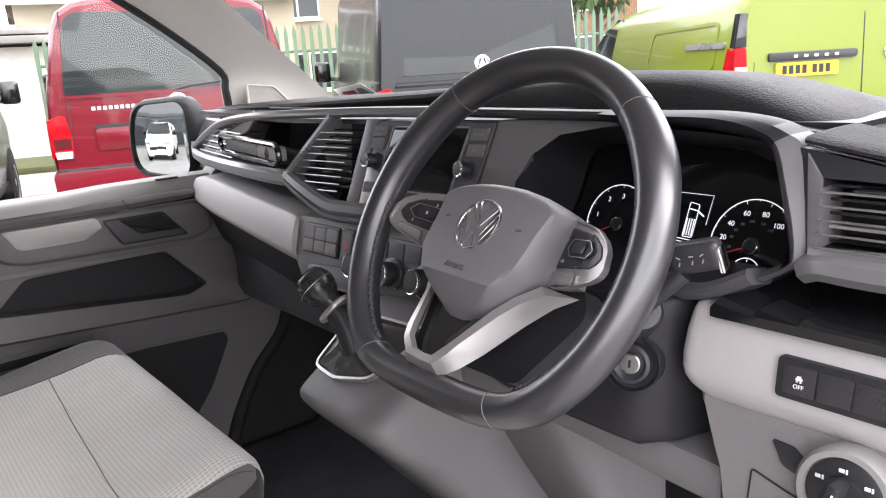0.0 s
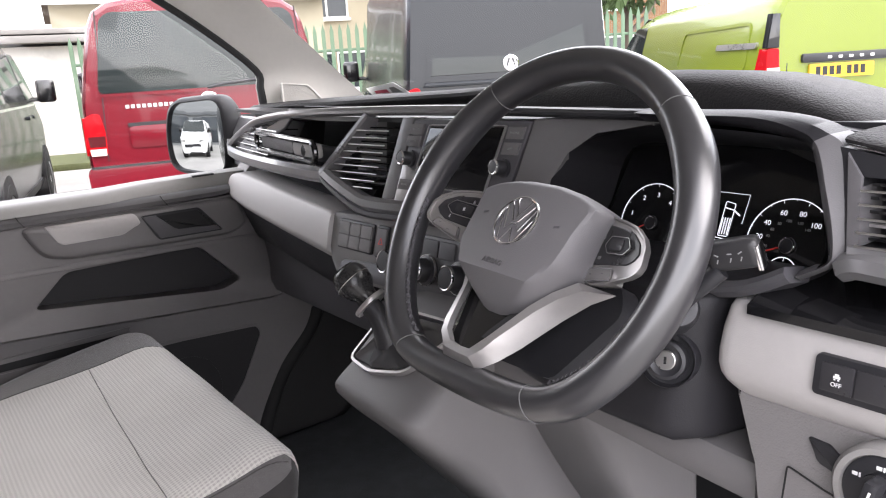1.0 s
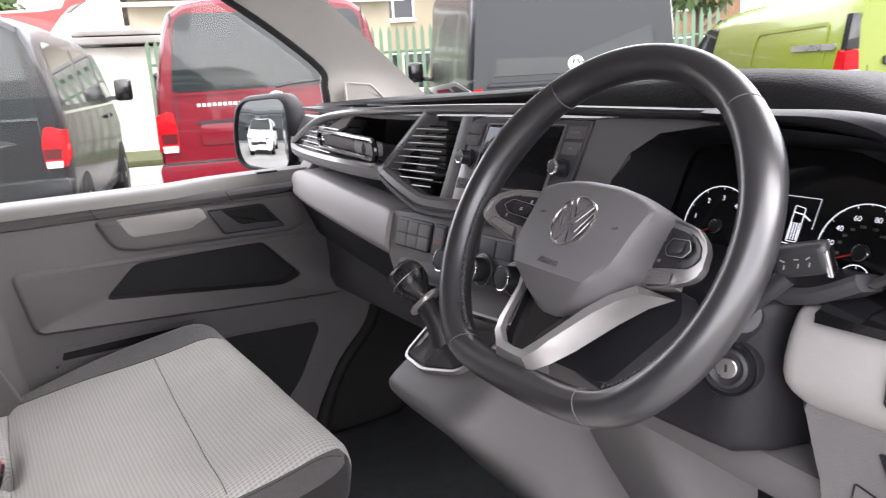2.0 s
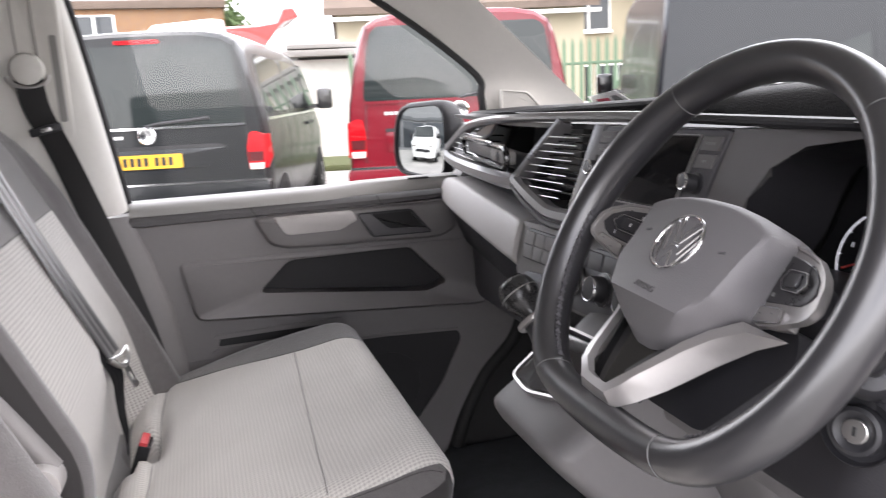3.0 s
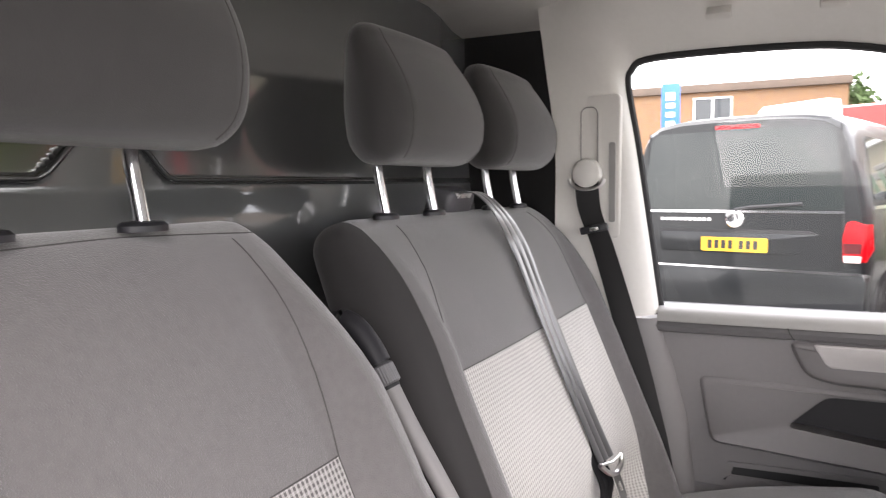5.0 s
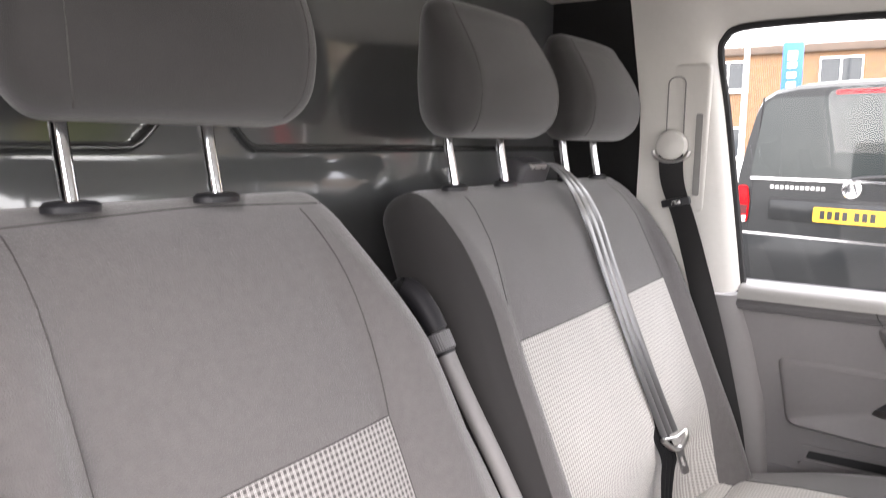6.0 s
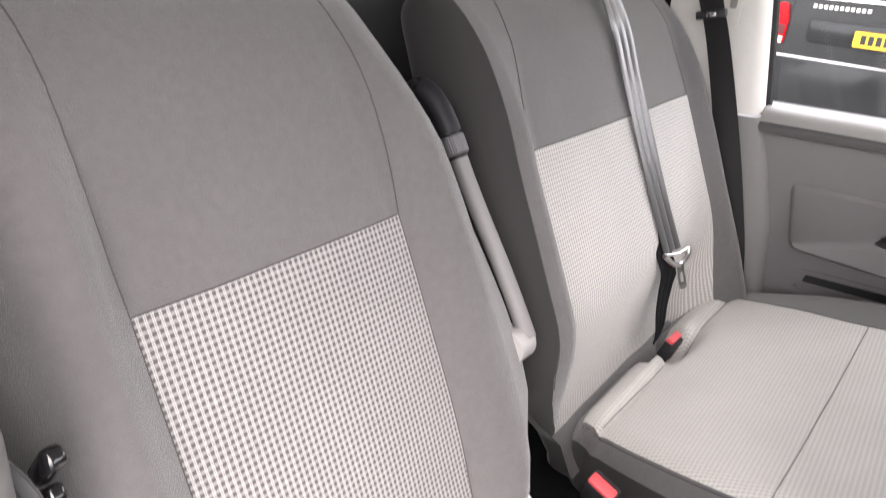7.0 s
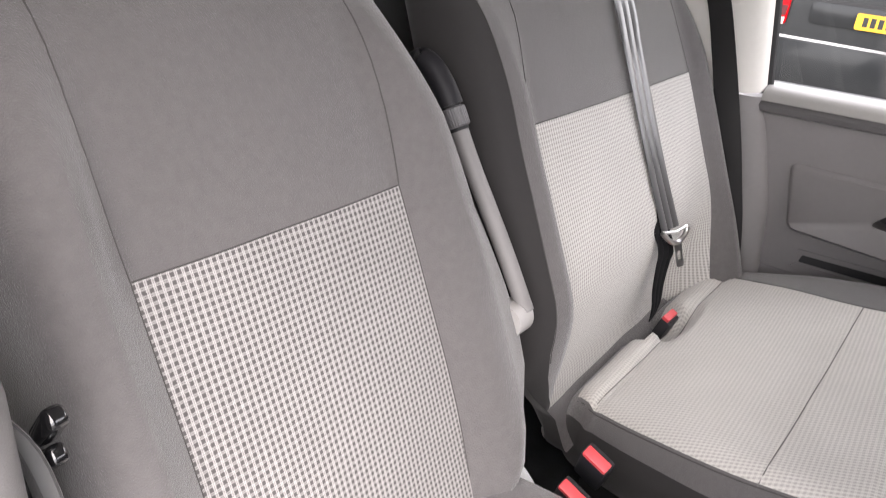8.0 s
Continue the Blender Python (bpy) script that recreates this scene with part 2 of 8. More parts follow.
def box(bm, c, s, turn=None, bevel=0.0, seg=2):
    t = bmesh.new()
    bmesh.ops.create_cube(t, size=1)
    bmesh.ops.scale(t, vec=s, verts=t.verts)
    if bevel:
        bmesh.ops.bevel(t, geom=t.edges[:], offset=bevel, segments=seg, profile=0.6, affect="EDGES")
    t.transform(Matrix.Translation(c) @ (turn if turn else Matrix()))
    return merge(bm, t)


def plate(bm, outline, f, h0, h1, bevel=0.0, seg=2):
    """A flat outline in (u, v), given thickness from h0 to h1; f(u, v, h) puts it into the world. The h1 side is bevelled."""
    t = bmesh.new()
    lo = [t.verts.new((u, v, h0)) for u, v in outline]
    hi = [t.verts.new((u, v, h1)) for u, v in outline]
    k = len(outline)
    t.faces.new(lo[::-1])
    t.faces.new(hi)
    for i in range(k):
        t.faces.new((lo[i], lo[(i + 1) % k], hi[(i + 1) % k], hi[i]))
    if bevel:
        es = [e for e in t.edges if all(abs(v.co.z - h1) < 1e-9 for v in e.verts)]
        bmesh.ops.bevel(t, geom=es, offset=bevel, segments=seg, profile=0.6, affect="EDGES")
    for v in t.verts:
        v.co = f(*v.co)
    return merge(bm, t)


def ring_plate(bm, outer, inner, f, h0, h1):
    """A frame between two outlines of the same count."""
    k = len(outer)
    vs = [[bm.verts.new(f(u, v, h)) for u, v in o] for o, h in ((outer, h0), (outer, h1), (inner, h1), (inner, h0))]
    for a in range(4):
        for i in range(k):
            bm.faces.new((vs[a][i], vs[a][(i + 1) % k], vs[(a + 1) % 4][(i + 1) % k], vs[(a + 1) % 4][i]))
    return bm


def rounded(u0, v0, u1, v1, r, n=4):
    """A rectangle's outline with round corners."""
    out = []
    for cu, cv, a0 in ((u1 - r, v1 - r, 0), (u0 + r, v1 - r, 90), (u0 + r, v0 + r, 180), (u1 - r, v0 + r, 270)):
        for i in range(n + 1):
            a = radians(a0 + 90 * i / n)
            out.append((cu + r * math.cos(a), cv + r * math.sin(a)))
    return out


def soften(outline, r, n=3):
    """An outline with its corners rounded off by about r."""
    out = []
    k = len(outline)
    for i in range(k):
        p0, p1, p2 = Vector(outline[i - 1]), Vector(outline[i]), Vector(outline[(i + 1) % k])
        a, b = (p0 - p1), (p2 - p1)
        ra = min(r, a.length * 0.45, b.length * 0.45)
        a, b = p1 + a.normalized() * ra, p1 + b.normalized() * ra
        for j in range(n + 1):
            t = j / n
            out.append(tuple((1 - t) ** 2 * a + 2 * t * (1 - t) * p1 + t * t * b))
    return out


def grow(outline, d):
    """An outline moved outwards by d (inwards: minus)."""
    out = []
    k = len(outline)
    area = sum(outline[i - 1][0] * outline[i][1] - outline[i][0] * outline[i - 1][1] for i in range(k))
    d = d if area > 0 else -d
    for i in range(k):
        p0, p1, p2 = Vector(outline[i - 1]), Vector(outline[i]), Vector(outline[(i + 1) % k])
        e = (p2 - p0).normalized()
        out.append((p1.x + e.y * d, p1.y - e.x * d))
    return out


def pillow(bm, outline, f, steps, dome=0.0):
    """A moulded panel: the outline drawn in by each step's inset at its height, closed by a slightly domed face."""
    rings = [[bm.verts.new(f(u, v, h)) for u, v in grow(outline, -i)] for i, h in steps]
    k = len(outline)
    for a in range(len(rings) - 1):
        for i in range(k):
            bm.faces.new((rings[a][i], rings[a][(i + 1) % k], rings[a + 1][(i + 1) % k], rings[a + 1][i]))
    last = grow(outline, -steps[-1][0])
    cu, cv = sum(p[0] for p in last) / k, sum(p[1] for p in last) / k
    prev, h0 = rings[-1], steps[-1][1]
    for s in (0.7, 0.4):
        ring = [bm.verts.new(f(cu + (u - cu) * s, cv + (v - cv) * s, h0 + dome * (1 - s * s))) for u, v in last]
        for i in range(k):
            bm.faces.new((prev[i], prev[(i + 1) % k], ring[(i + 1) % k], ring[i]))
        prev = ring
    c = bm.verts.new(f(cu, cv, h0 + dome))
    for i in range(k):
        bm.faces.new((prev[i], prev[(i + 1) % k], c))
    return bm


def catmull(pts, n=6, closed=False):
    """A smooth line through points."""
    p = [Vector(q) for q in pts]
    k = len(p)
    out = []
    for i in range(k if closed else k - 1):
        if closed:
            a, b, c, d = p[i - 1], p[i], p[(i + 1) % k], p[(i + 2) % k]
        else:
            a, b, c, d = p[max(i - 1, 0)], p[i], p[i + 1], p[min(i + 2, k - 1)]
        for j in range(n):
            t = j / n
            out.append(0.5 * (2 * b + (c - a) * t + (2 * a - 5 * b + 4 * c - d) * t * t + (3 * b - a - 3 * c + d) * t ** 3))
    if not closed:
        out.append(p[-1])
    return out


def loft(bm, rings, caps=True, closed=False):
    vs = [[bm.verts.new(q) for q in r] for r in rings]
    k = len(vs[0])
    for i in range(len(vs) if closed else len(vs) - 1):
        a, b = vs[i], vs[(i + 1) % len(vs)]
        for j in range(k):
            bm.faces.new((a[j], a[(j + 1) % k], b[(j + 1) % k], b[j]))
    if caps and not closed:
        bm.faces.new(vs[0][::-1])
        bm.faces.new(vs[-1])
    return bm


def sweep(bm, path, section, up, closed=False, scale=None):
    """Draws a section of (side, up) pairs along a path; up may be one vector or one per point."""
    p = [Vector(q) for q in path]
    k = len(p)
    rings = []
    for i in range(k):
        if closed:
            t = (p[(i + 1) % k] - p[i - 1]).normalized()
        else:
            t = (p[min(i + 1, k - 1)] - p[max(i - 1, 0)]).normalized()
        u = Vector(up[i] if isinstance(up, list) else up)
        side = t.cross(u).normalized()
        u = side.cross(t).normalized()
        s = scale[i] if scale else 1.0
        rings.append([p[i] + (side * a + u * b) * s for a, b in section])
    return loft(bm, rings, not closed, closed)


def circle(r, n=10, q=None):
    return [(r * math.cos(2 * math.pi * i / n), (q or r) * math.sin(2 * math.pi * i / n)) for i in range(n)]


def tube(bm, path, r, n=10, closed=False, up=(0, 0, 1), scale=None):
    return sweep(bm, path, circle(r, n), up, closed, scale)


def bar(w, h, b=0.25):
    """A bevelled rectangular section."""
    c = min(w, h) * b
    return [(w / 2, -h / 2 + c), (w / 2, h / 2 - c), (w / 2 - c, h / 2), (-w / 2 + c, h / 2), (-w / 2, h / 2 - c), (-w / 2, -h / 2 + c), (-w / 2 + c, -h / 2), (w / 2 - c, -h / 2)]


def turned(bm, origin, axis, profile, n=24):
    """A turned body: profile of (radius, height) about an axis."""
    q = Vector(axis).to_track_quat("Z", "Y")
    o = Vector(origin)
    rings = [[o + q @ Vector((max(r, 1e-5) * math.cos(2 * math.pi * i / n), max(r, 1e-5) * math.sin(2 * math.pi * i / n), h)) for i in range(n)] for r, h in profile]
    return loft(bm, rings)


def knots(a, b, n, extra=(), r=0.0):
    """Even steps between a and b, with finer ones within r of the ends, and the extra values."""
    s = [a + (b - a) * i / n for i in range(n + 1)]
    if r:
        s = [q for q in s if a + r < q < b - r] + [a + r * f for f in (0, 0.18, 0.4, 0.65, 1)] + [b - r * f for f in (0, 0.18, 0.4, 0.65, 1)]
    for e in extra:
        s = [q for q in s if abs(q - e) > abs(b - a) / n * 0.35 or q in (a, b)] + [e]
    return sorted(set(round(q, 6) for q in s))


def soft_box(xs, ys, zs, r, warp, pick=None):
    """A box with round edges on given knots. warp(p, n) moves each point; pick(centre, side) names the mesh a face goes to. Returns {name: bmesh}."""
    lo, hi = Vector((xs[0], ys[0], zs[0])), Vector((xs[-1], ys[-1], zs[-1]))
    lo_in, hi_in = lo + Vector((r, r, r)), hi - Vector((r, r, r))
    grids = (xs, ys, zs)
    out, seen = {}, {}

    def place(p):
        q = Vector([min(max(p[i], lo_in[i]), hi_in[i]) for i in range(3)])
        d = p - q
        n = d.normalized() if d.length > 1e-9 else Vector((0, 0, 1))
        return warp(q + n * r, n)

    for ax in range(3):
        a1, a2 = (ax + 1) % 3, (ax + 2) % 3
        for end in (0, -1):
            for i in range(len(grids[a1]) - 1):
                for j in range(len(grids[a2]) - 1):
                    quad = []
                    for di, dj in ((0, 0), (1, 0), (1, 1), (0, 1)):
                        p = Vector((0, 0, 0))
                        p[ax], p[a1], p[a2] = grids[ax][end], grids[a1][i + di], grids[a2][j + dj]
                        quad.append(p)
                    if end == 0:
                        quad = quad[::-1]
                    c = sum(quad, Vector()) / 4
                    key = pick(c, (ax, end)) if pick else "body"
                    bm = out.setdefault(key, bmesh.new())
                    vs = []
                    for p in quad:
                        k = (key, tuple(round(w, 5) for w in p))
                        if k not in seen:
                            seen[k] = bm.verts.new(place(p))
                        vs.append(seen[k])
                    bm.faces.new(vs)
    return out


def step(a, b, x):
    t = min(max((x - a) / (b - a), 0), 1)
    return t * t * (3 - 2 * t)


def line_interp(x, pts):
    return float(np.interp(x, [p[0] for p in pts], [p[1] for p in pts]))


def words(name, text, size, m, material, parent, extrude=0.0004):
    """Raised lettering in the built-in font, as a mesh at the pose m."""
    cu = bpy.data.curves.new(name, "FONT")
    cu.body, cu.size, cu.extrude, cu.align_x, cu.align_y = text, size, extrude, "CENTER", "CENTER"
    tmp = bpy.data.objects.new(name, cu)
    scene.collection.objects.link(tmp)
    me = bpy.data.meshes.new_from_object(tmp.evaluated_get(bpy.context.evaluated_depsgraph_get()))
    bpy.data.objects.remove(tmp)
    bm = bmesh.new()
    bm.from_mesh(me)
    bpy.data.meshes.remove(me)
    bm.transform(m)
    return part(name, bm, material, parent)

# ---- the cab's shell ----
from mathutils.bvhtree import BVHTree
FLOOR = 0.46


def door_f(u, v, h):
    """The passenger door's inner face: u along the van, v up, h into the cab."""
    return Vector((-0.76 + h, u, v))


# floor and mat
bm = bmesh.new()
box(bm, (0, -0.15, FLOOR - 0.03), (1.62, 1.7, 0.06))
floor = solo("floor", bm, M_CARPET, "dark rubber-backed cab floor covering", "floor", "structure")
bm = bmesh.new()
xs, ys = knots(-0.74, 0.1, 24), knots(-0.05, 0.62, 18)
grid = [[bm.verts.new((x, y, FLOOR + 0.012 + 0.006 * noise.noise((x * 7, y * 7, 3)) + (max(0, y - 0.4) * 0.75))) for y in ys] for x in xs]
for i in range(len(xs) - 1):
    for j in range(len(ys) - 1):
        bm.faces.new((grid[i][j], grid[i + 1][j], grid[i + 1][j + 1], grid[i][j + 1]))
floor_mat = solo("floor_mat", bm, M_CARPET, "dark textile mat in the passenger footwell", "floor mat")
bm = bmesh.new()
box(bm, (0, 0.72, 0.75), (1.62, 0.05, 0.7))
solo("wall_front", bm, M_RUBBER, "dark firewall behind the dashboard", "wall", "structure")

# roof lining
bm = bmesh.new()
xs, ys = knots(-0.80, 0.80, 24), knots(-0.98, 0.42, 20)


def roof_z(x, y):
    return 1.785 - (0.03 + 0.07 * step(-0.3, 0.1, y)) * step(0.6, 0.78, abs(x)) - 0.10 * step(0.1, 0.45, y)


grid = [[bm.verts.new((x, y, roof_z(x, y))) for y in ys] for x in xs]
top = [[bm.verts.new((x, y, roof_z(x, y) + 0.05)) for y in ys] for x in xs]
for g in (grid, top):
    for i in range(len(xs) - 1):
        for j in range(len(ys) - 1):
            bm.faces.new((g[i][j], g[i + 1][j], g[i + 1][j + 1], g[i][j + 1]))
for i in range(len(xs) - 1):
    for j in (0, -1):
        bm.faces.new((grid[i][j], grid[i + 1][j], top[i + 1][j], top[i][j]))
for j in range(len(ys) - 1):
    for i in (0, -1):
        bm.faces.new((grid[i][j], grid[i][j + 1], top[i][j + 1], top[i][j]))
ceiling = solo("ceiling", bm, M_HEADLINER, "pale grey cloth headlining of the cab", "ceiling", "structure")

# bulkhead behind the seats, pressed steel with raised beads
bulk = thing("wall_rear", "black painted steel bulkhead with pressed beads", "bulkhead", (0, -0.95, FLOOR), kind="structure")
bm = bmesh.new()
xs = sorted(set(knots(-0.82, 0.82, 60) + knots(0.08, 0.36, 56)))
zs = sorted(set(knots(FLOOR, 1.84, 40) + knots(1.395, 1.505, 70)))


def bead(d, w=0.0065):
    return 0.011 * (1 - step(0, w, abs(d)))


def bulk_y(x, z):
    """Depth of the pressing: a bead that steps down between two flat fields."""
    zc = 1.426 + 0.05 * (step(0.12, 0.19, x) * (1 - step(0.24, 0.31, x)))
    y = bead(z - zc) + 0.006 * math.sin(x * 9) * step(1.3, 1.6, z) + 0.010 * math.cos(x * 2.6 - 0.3) * step(1.40, 1.62, z)
    y += 0.012 * step(-0.14, -0.06, math.sin(x * 7.5 + 0.4) * 0.15) * (1 - step(1.36, 1.42, z))
    return -0.95 + y


grid = [[bm.verts.new((x, bulk_y(x, z), z)) for z in zs] for x in xs]
for i in range(len(xs) - 1):
    for j in range(len(zs) - 1):
        bm.faces.new((grid[i][j], grid[i + 1][j], grid[i + 1][j + 1], grid[i][j + 1]))
part("panel", bm, M_BULK, bulk)
# Glossy tube added over the pressed bead so that it shows a highlight.
bm = bmesh.new()
line = [0.80 - 1.6 * k / 120 for k in range(121)]
tube(bm, [(x, -0.9405, 1.426 + 0.05 * step(0.12, 0.19, x) * (1 - step(0.24, 0.31, x))) for x in line], 0.0042, 10)
part("bead", bm, M_BEAD, bulk, "glossy pressed bead")
bm = bmesh.new()
box(bm, (0, -0.99, 1.15), (1.64, 0.04, 1.38))
part("backing", bm, M_RUBBER, bulk)

# ---- seats ----


def lean(z):
    """Front face of the backrests."""
    return -0.63 - 0.42 * (z - 1.163)


def resting(meshes, d):
    """Returns a function that lays a point on the given meshes along a direction."""
    trees = [BVHTree.FromBMesh(m) for m in meshes]
    d = Vector(d)

    def lay(p):
        best = None
        for t in trees:
            q = t.ray_cast(p - d * 0.06, d, 0.12)[0]
            if q and (best is None or (q - p).dot(d) < (best - p).dot(d)):
                best = q
        return best if best else p

    return lay


def backrest(owner, x0, x1, px0, px1, z0, z1, pz0, pz1, bol, check, seams, taper=0.13, extra=((0, 0), (2, 0)), right=((0, 0), (2, 0)), dark_from=9.0, belly=0.012, tuck=0.0):
    cx, hw = (x0 + x1) / 2, (x1 - x0) / 2
    thick = 0.115
    xs = knots(x0, x1, 26, (px0, px1), 0.05)
    zs = knots(z0, z1, 26, (pz0, pz1), 0.05)
    ys = knots(0, thick, 4, (), 0.045)

    def warp(p, n):
        x, d, z = p.x, p.y, p.z
        t = (z - z0) / (z1 - z0)
        x -= line_interp(z, extra) * max(0, px0 - x) / (px0 - x0)
        x += line_interp(z, right) * max(0, x - px1) / (x1 - px1)
        f = 1 - taper * step(0.55, 1.0, t) ** 1.5 - 0.06 * (1 - step(0, 0.25, t))
        edge = max(px0 - x, x - px1, 0) / max(px0 - x0, 0.02)
        side = step(0.0, 0.45, edge) * (1 - 0.35 * step(0.6, 1.0, edge))
        front = step(0.35, 0.9, d / thick)
        d += front * bol * side * (1 - step(0.72, 0.98, t))
        d += front * belly * math.cos((x - cx) / hw * math.pi / 2) * math.sin(math.pi * min(t * 1.2, 1))
        d -= front * 0.022 * step(0.86, 1.0, t)
        d += 0.002 * noise.noise((x * 11, z * 9, 1.7)) * front - front * tuck * step(0.985, 0.735, z) * step(x0 + 0.03, x0 + 0.16, x)
        return Vector((cx + (x - cx) * f, lean(z) + d - thick, z - 0.015 * (1 - step(0.0, 0.8, d / thick)) * t))

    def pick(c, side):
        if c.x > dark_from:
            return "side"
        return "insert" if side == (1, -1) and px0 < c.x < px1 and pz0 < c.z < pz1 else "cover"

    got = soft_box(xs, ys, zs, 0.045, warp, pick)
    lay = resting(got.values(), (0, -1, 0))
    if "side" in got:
        part("backrest_side", got["side"], M_CLOTH_SHADED, owner, "near-black cloth backrest side", 60)
    part("backrest", got["cover"], M_CLOTH, owner, "dark grey cloth backrest", 60)
    part("backrest_insert", got["insert"], check, owner, "pale checked cloth backrest panel", 60)
    # seams
    for line in seams:
        bm = bmesh.new()
        fine = catmull([(x, z, 0) for x, z in line], 12)
        tube(bm, [lay(warp(Vector((q.x, thick, q.y)), None)) for q in fine], 0.0008, 6, up=(0, 1, 0.1))
        part("seam", bm, M_SEAM, owner)
    return warp


def headrest(owner, cx, cy, z0, z1, w, posts, base):
    xs, ys, zs = knots(-w / 2, w / 2, 14, (), 0.035), knots(-0.045, 0.045, 8, (), 0.035), knots(z0, z1, 14, (), 0.035)

    def warp(p, n):
        t = (p.z - z0) / (z1 - z0)
        f = 1 - 0.06 * step(0.35, 1, t) - 0.05 * (1 - step(0, 0.25, t))
        f *= 1 - 0.22 * step(0.02, -0.045, p.y) if p.y < 0.02 else 1
        y = p.y * (1 - 0.3 * step(0.3, 1, t))
        y += (0.022 * math.sin(min(t * 1.15, 1) * math.pi) + 0.012 * math.cos(p.x / w * 3.0)) * step(-0.02, 0.03, p.y)
        return Vector((cx + p.x * f, cy + y - 0.12 * (p.z - z0), p.z))

    got = soft_box(xs, ys, zs, 0.035, warp)
    lay = resting(got.values(), (0, -1, 0))
    rest = part("headrest", got["body"], M_HEAD, owner, "dark grey cloth headrest", 60)
    for sx in (-0.78, 0.78):
        bm = bmesh.new()
        pts = [warp(Vector((sx * w / 2 * q, 0.045, z0 + (z1 - z0) * t)), None) for t, q in ((0.04, 0.92), (0.15, 0.98), (0.4, 1), (0.7, 1), (0.95, 0.95))]
        tube(bm, [lay(p) for p in catmull(pts, 5)], 0.0008, 6)
        part("seam", bm, M_SEAM, rest)
    for x in posts:
        bm = bmesh.new()
        tube(bm, [(x, base[0], base[1] - 0.001), (x, base[0] - 0.010, base[1] + 0.05), (x, base[0] - 0.017, z0 + 0.03)], 0.007, 14, up=(0, 1, 0))
        part("headrest_post", bm, M_CHROME, owner, "chrome headrest post")
        bm = bmesh.new()
        t = bmesh.new()
        turned(t, (0, 0, 0), (0, 0, 1), [(0.0, 0), (0.02, 0), (0.02, 0.005), (0.017, 0.008), (0.009, 0.009)], 20)
        t.transform(pose(x, base[0], base[1] - 0.004) @ Matrix.Diagonal((1.2, 0.8, 1, 1)))
        merge(bm, t)
        part("post_collar", bm, M_BLACK, owner)


# driver's seat
driver = thing("driver_seat", "single dark grey cloth driver seat with pale checked panels", "seat", (0.40, -0.4, FLOOR))
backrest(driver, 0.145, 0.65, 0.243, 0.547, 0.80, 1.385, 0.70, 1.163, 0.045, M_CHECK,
         [[(0.243, 1.163), (0.236, 1.22), (0.225, 1.30), (0.222, 1.365)], [(0.547, 1.163), (0.554, 1.22), (0.565, 1.30), (0.568, 1.365)], [(0.17, 1.368), (0.3, 1.372), (0.4, 1.373), (0.62, 1.368)],
          [(0.243, 1.1635), (0.35, 1.1635), (0.45, 1.1635), (0.547, 1.1635)], [(0.243, 1.163), (0.243, 1.05), (0.243, 0.95), (0.243, 0.86)], [(0.547, 1.163), (0.547, 1.05), (0.547, 0.95), (0.547, 0.86)]],
         extra=((0.8, -0.075), (0.835, -0.060), (0.855, -0.038), (0.872, -0.008), (0.895, 0.026), (0.935, 0.053), (0.98, 0.060), (1.03, 0.052), (1.1, 0.030), (1.163, 0.008), (1.25, -0.012), (1.32, -0.012), (1.385, 0.0)),
         right=((0.8, -0.024), (1.16, -0.022), (1.25, -0.012), (1.385, 0.0)))
headrest(driver, 0.405, -0.745, 1.448, 1.66, 0.30, (0.348, 0.489), (-0.747, 1.382))


def cushion(owner, x0, x1, y0, y1, z0, z1, px0, px1, py0, py1, material, bol=0.0, r=0.05, dark_from=9.0, notch=None, shape=None, fine=22, crown=0.012, droop=0.03, roll=None):
    xs = knots(x0, x1, 22, (px0, px1), r)
    ys = knots(y0, y1, fine, (py0, py1), r)
    zs = knots(z0, z1, 5, (), r)

    def warp(p, n):
        x, y, z = p
        up = step(0.4, 1.0, (z - z0) / (z1 - z0))
        edge = max(px0 - x, x - px1, 0) / max(x1 - px1, 0.02)
        z += up * bol * step(0.0, 0.6, edge) * (1 - 0.5 * step(0.6, 1, edge))
        z += up * crown * step(0.0, 0.1, (y - y0)) * math.cos((x - (x0 + x1) / 2) / (x1 - x0) * 2.4)
        z -= up * droop * step(y1 - 0.16, y1, y)
        z += up * 0.003 * noise.noise((x * 8, y * 8, 4.1))
        if shape:
            x, z = shape(x, y, z)
        if roll:
            line = roll[0] + roll[1] * (x - roll[2])
            z += up * roll[3] * math.sin(math.pi * min(max((line - y) / 0.06, 0), 1)) - up * 0.005 * math.exp(-((y - line) / 0.006) ** 2)
        if notch:
            z -= up * notch[2] * (1 - step(0.045, 0.07, abs(x - notch[0]))) * step(notch[1] + 0.025, notch[1] - 0.02, y)
        return Vector((x, y, z))

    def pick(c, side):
        # Lower side faces take the cloth that is darkened for shade.
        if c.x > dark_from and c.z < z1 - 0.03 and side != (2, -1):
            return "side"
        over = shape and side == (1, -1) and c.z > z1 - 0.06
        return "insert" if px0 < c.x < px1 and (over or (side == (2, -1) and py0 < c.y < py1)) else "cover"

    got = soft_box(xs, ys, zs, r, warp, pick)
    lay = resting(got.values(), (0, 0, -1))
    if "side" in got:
        part("cushion_side", got["side"], M_CLOTH_SHADED, owner, "near-black cloth cushion side", 60)
    part("cushion", got["cover"], M_CLOTH, owner, "dark grey cloth cushion side", 60)
    part("cushion_insert", got["insert"], material, owner, "pale checked cloth cushion panel", 60)
    return lambda p, n: lay(warp(p, n))


cushion(driver, 0.165, 0.635, -0.52, 0.02, 0.66, 0.832, 0.255, 0.54, -0.5, 0.0, M_CHECK_FLAT_LIT, 0.012)
bm = bmesh.new()
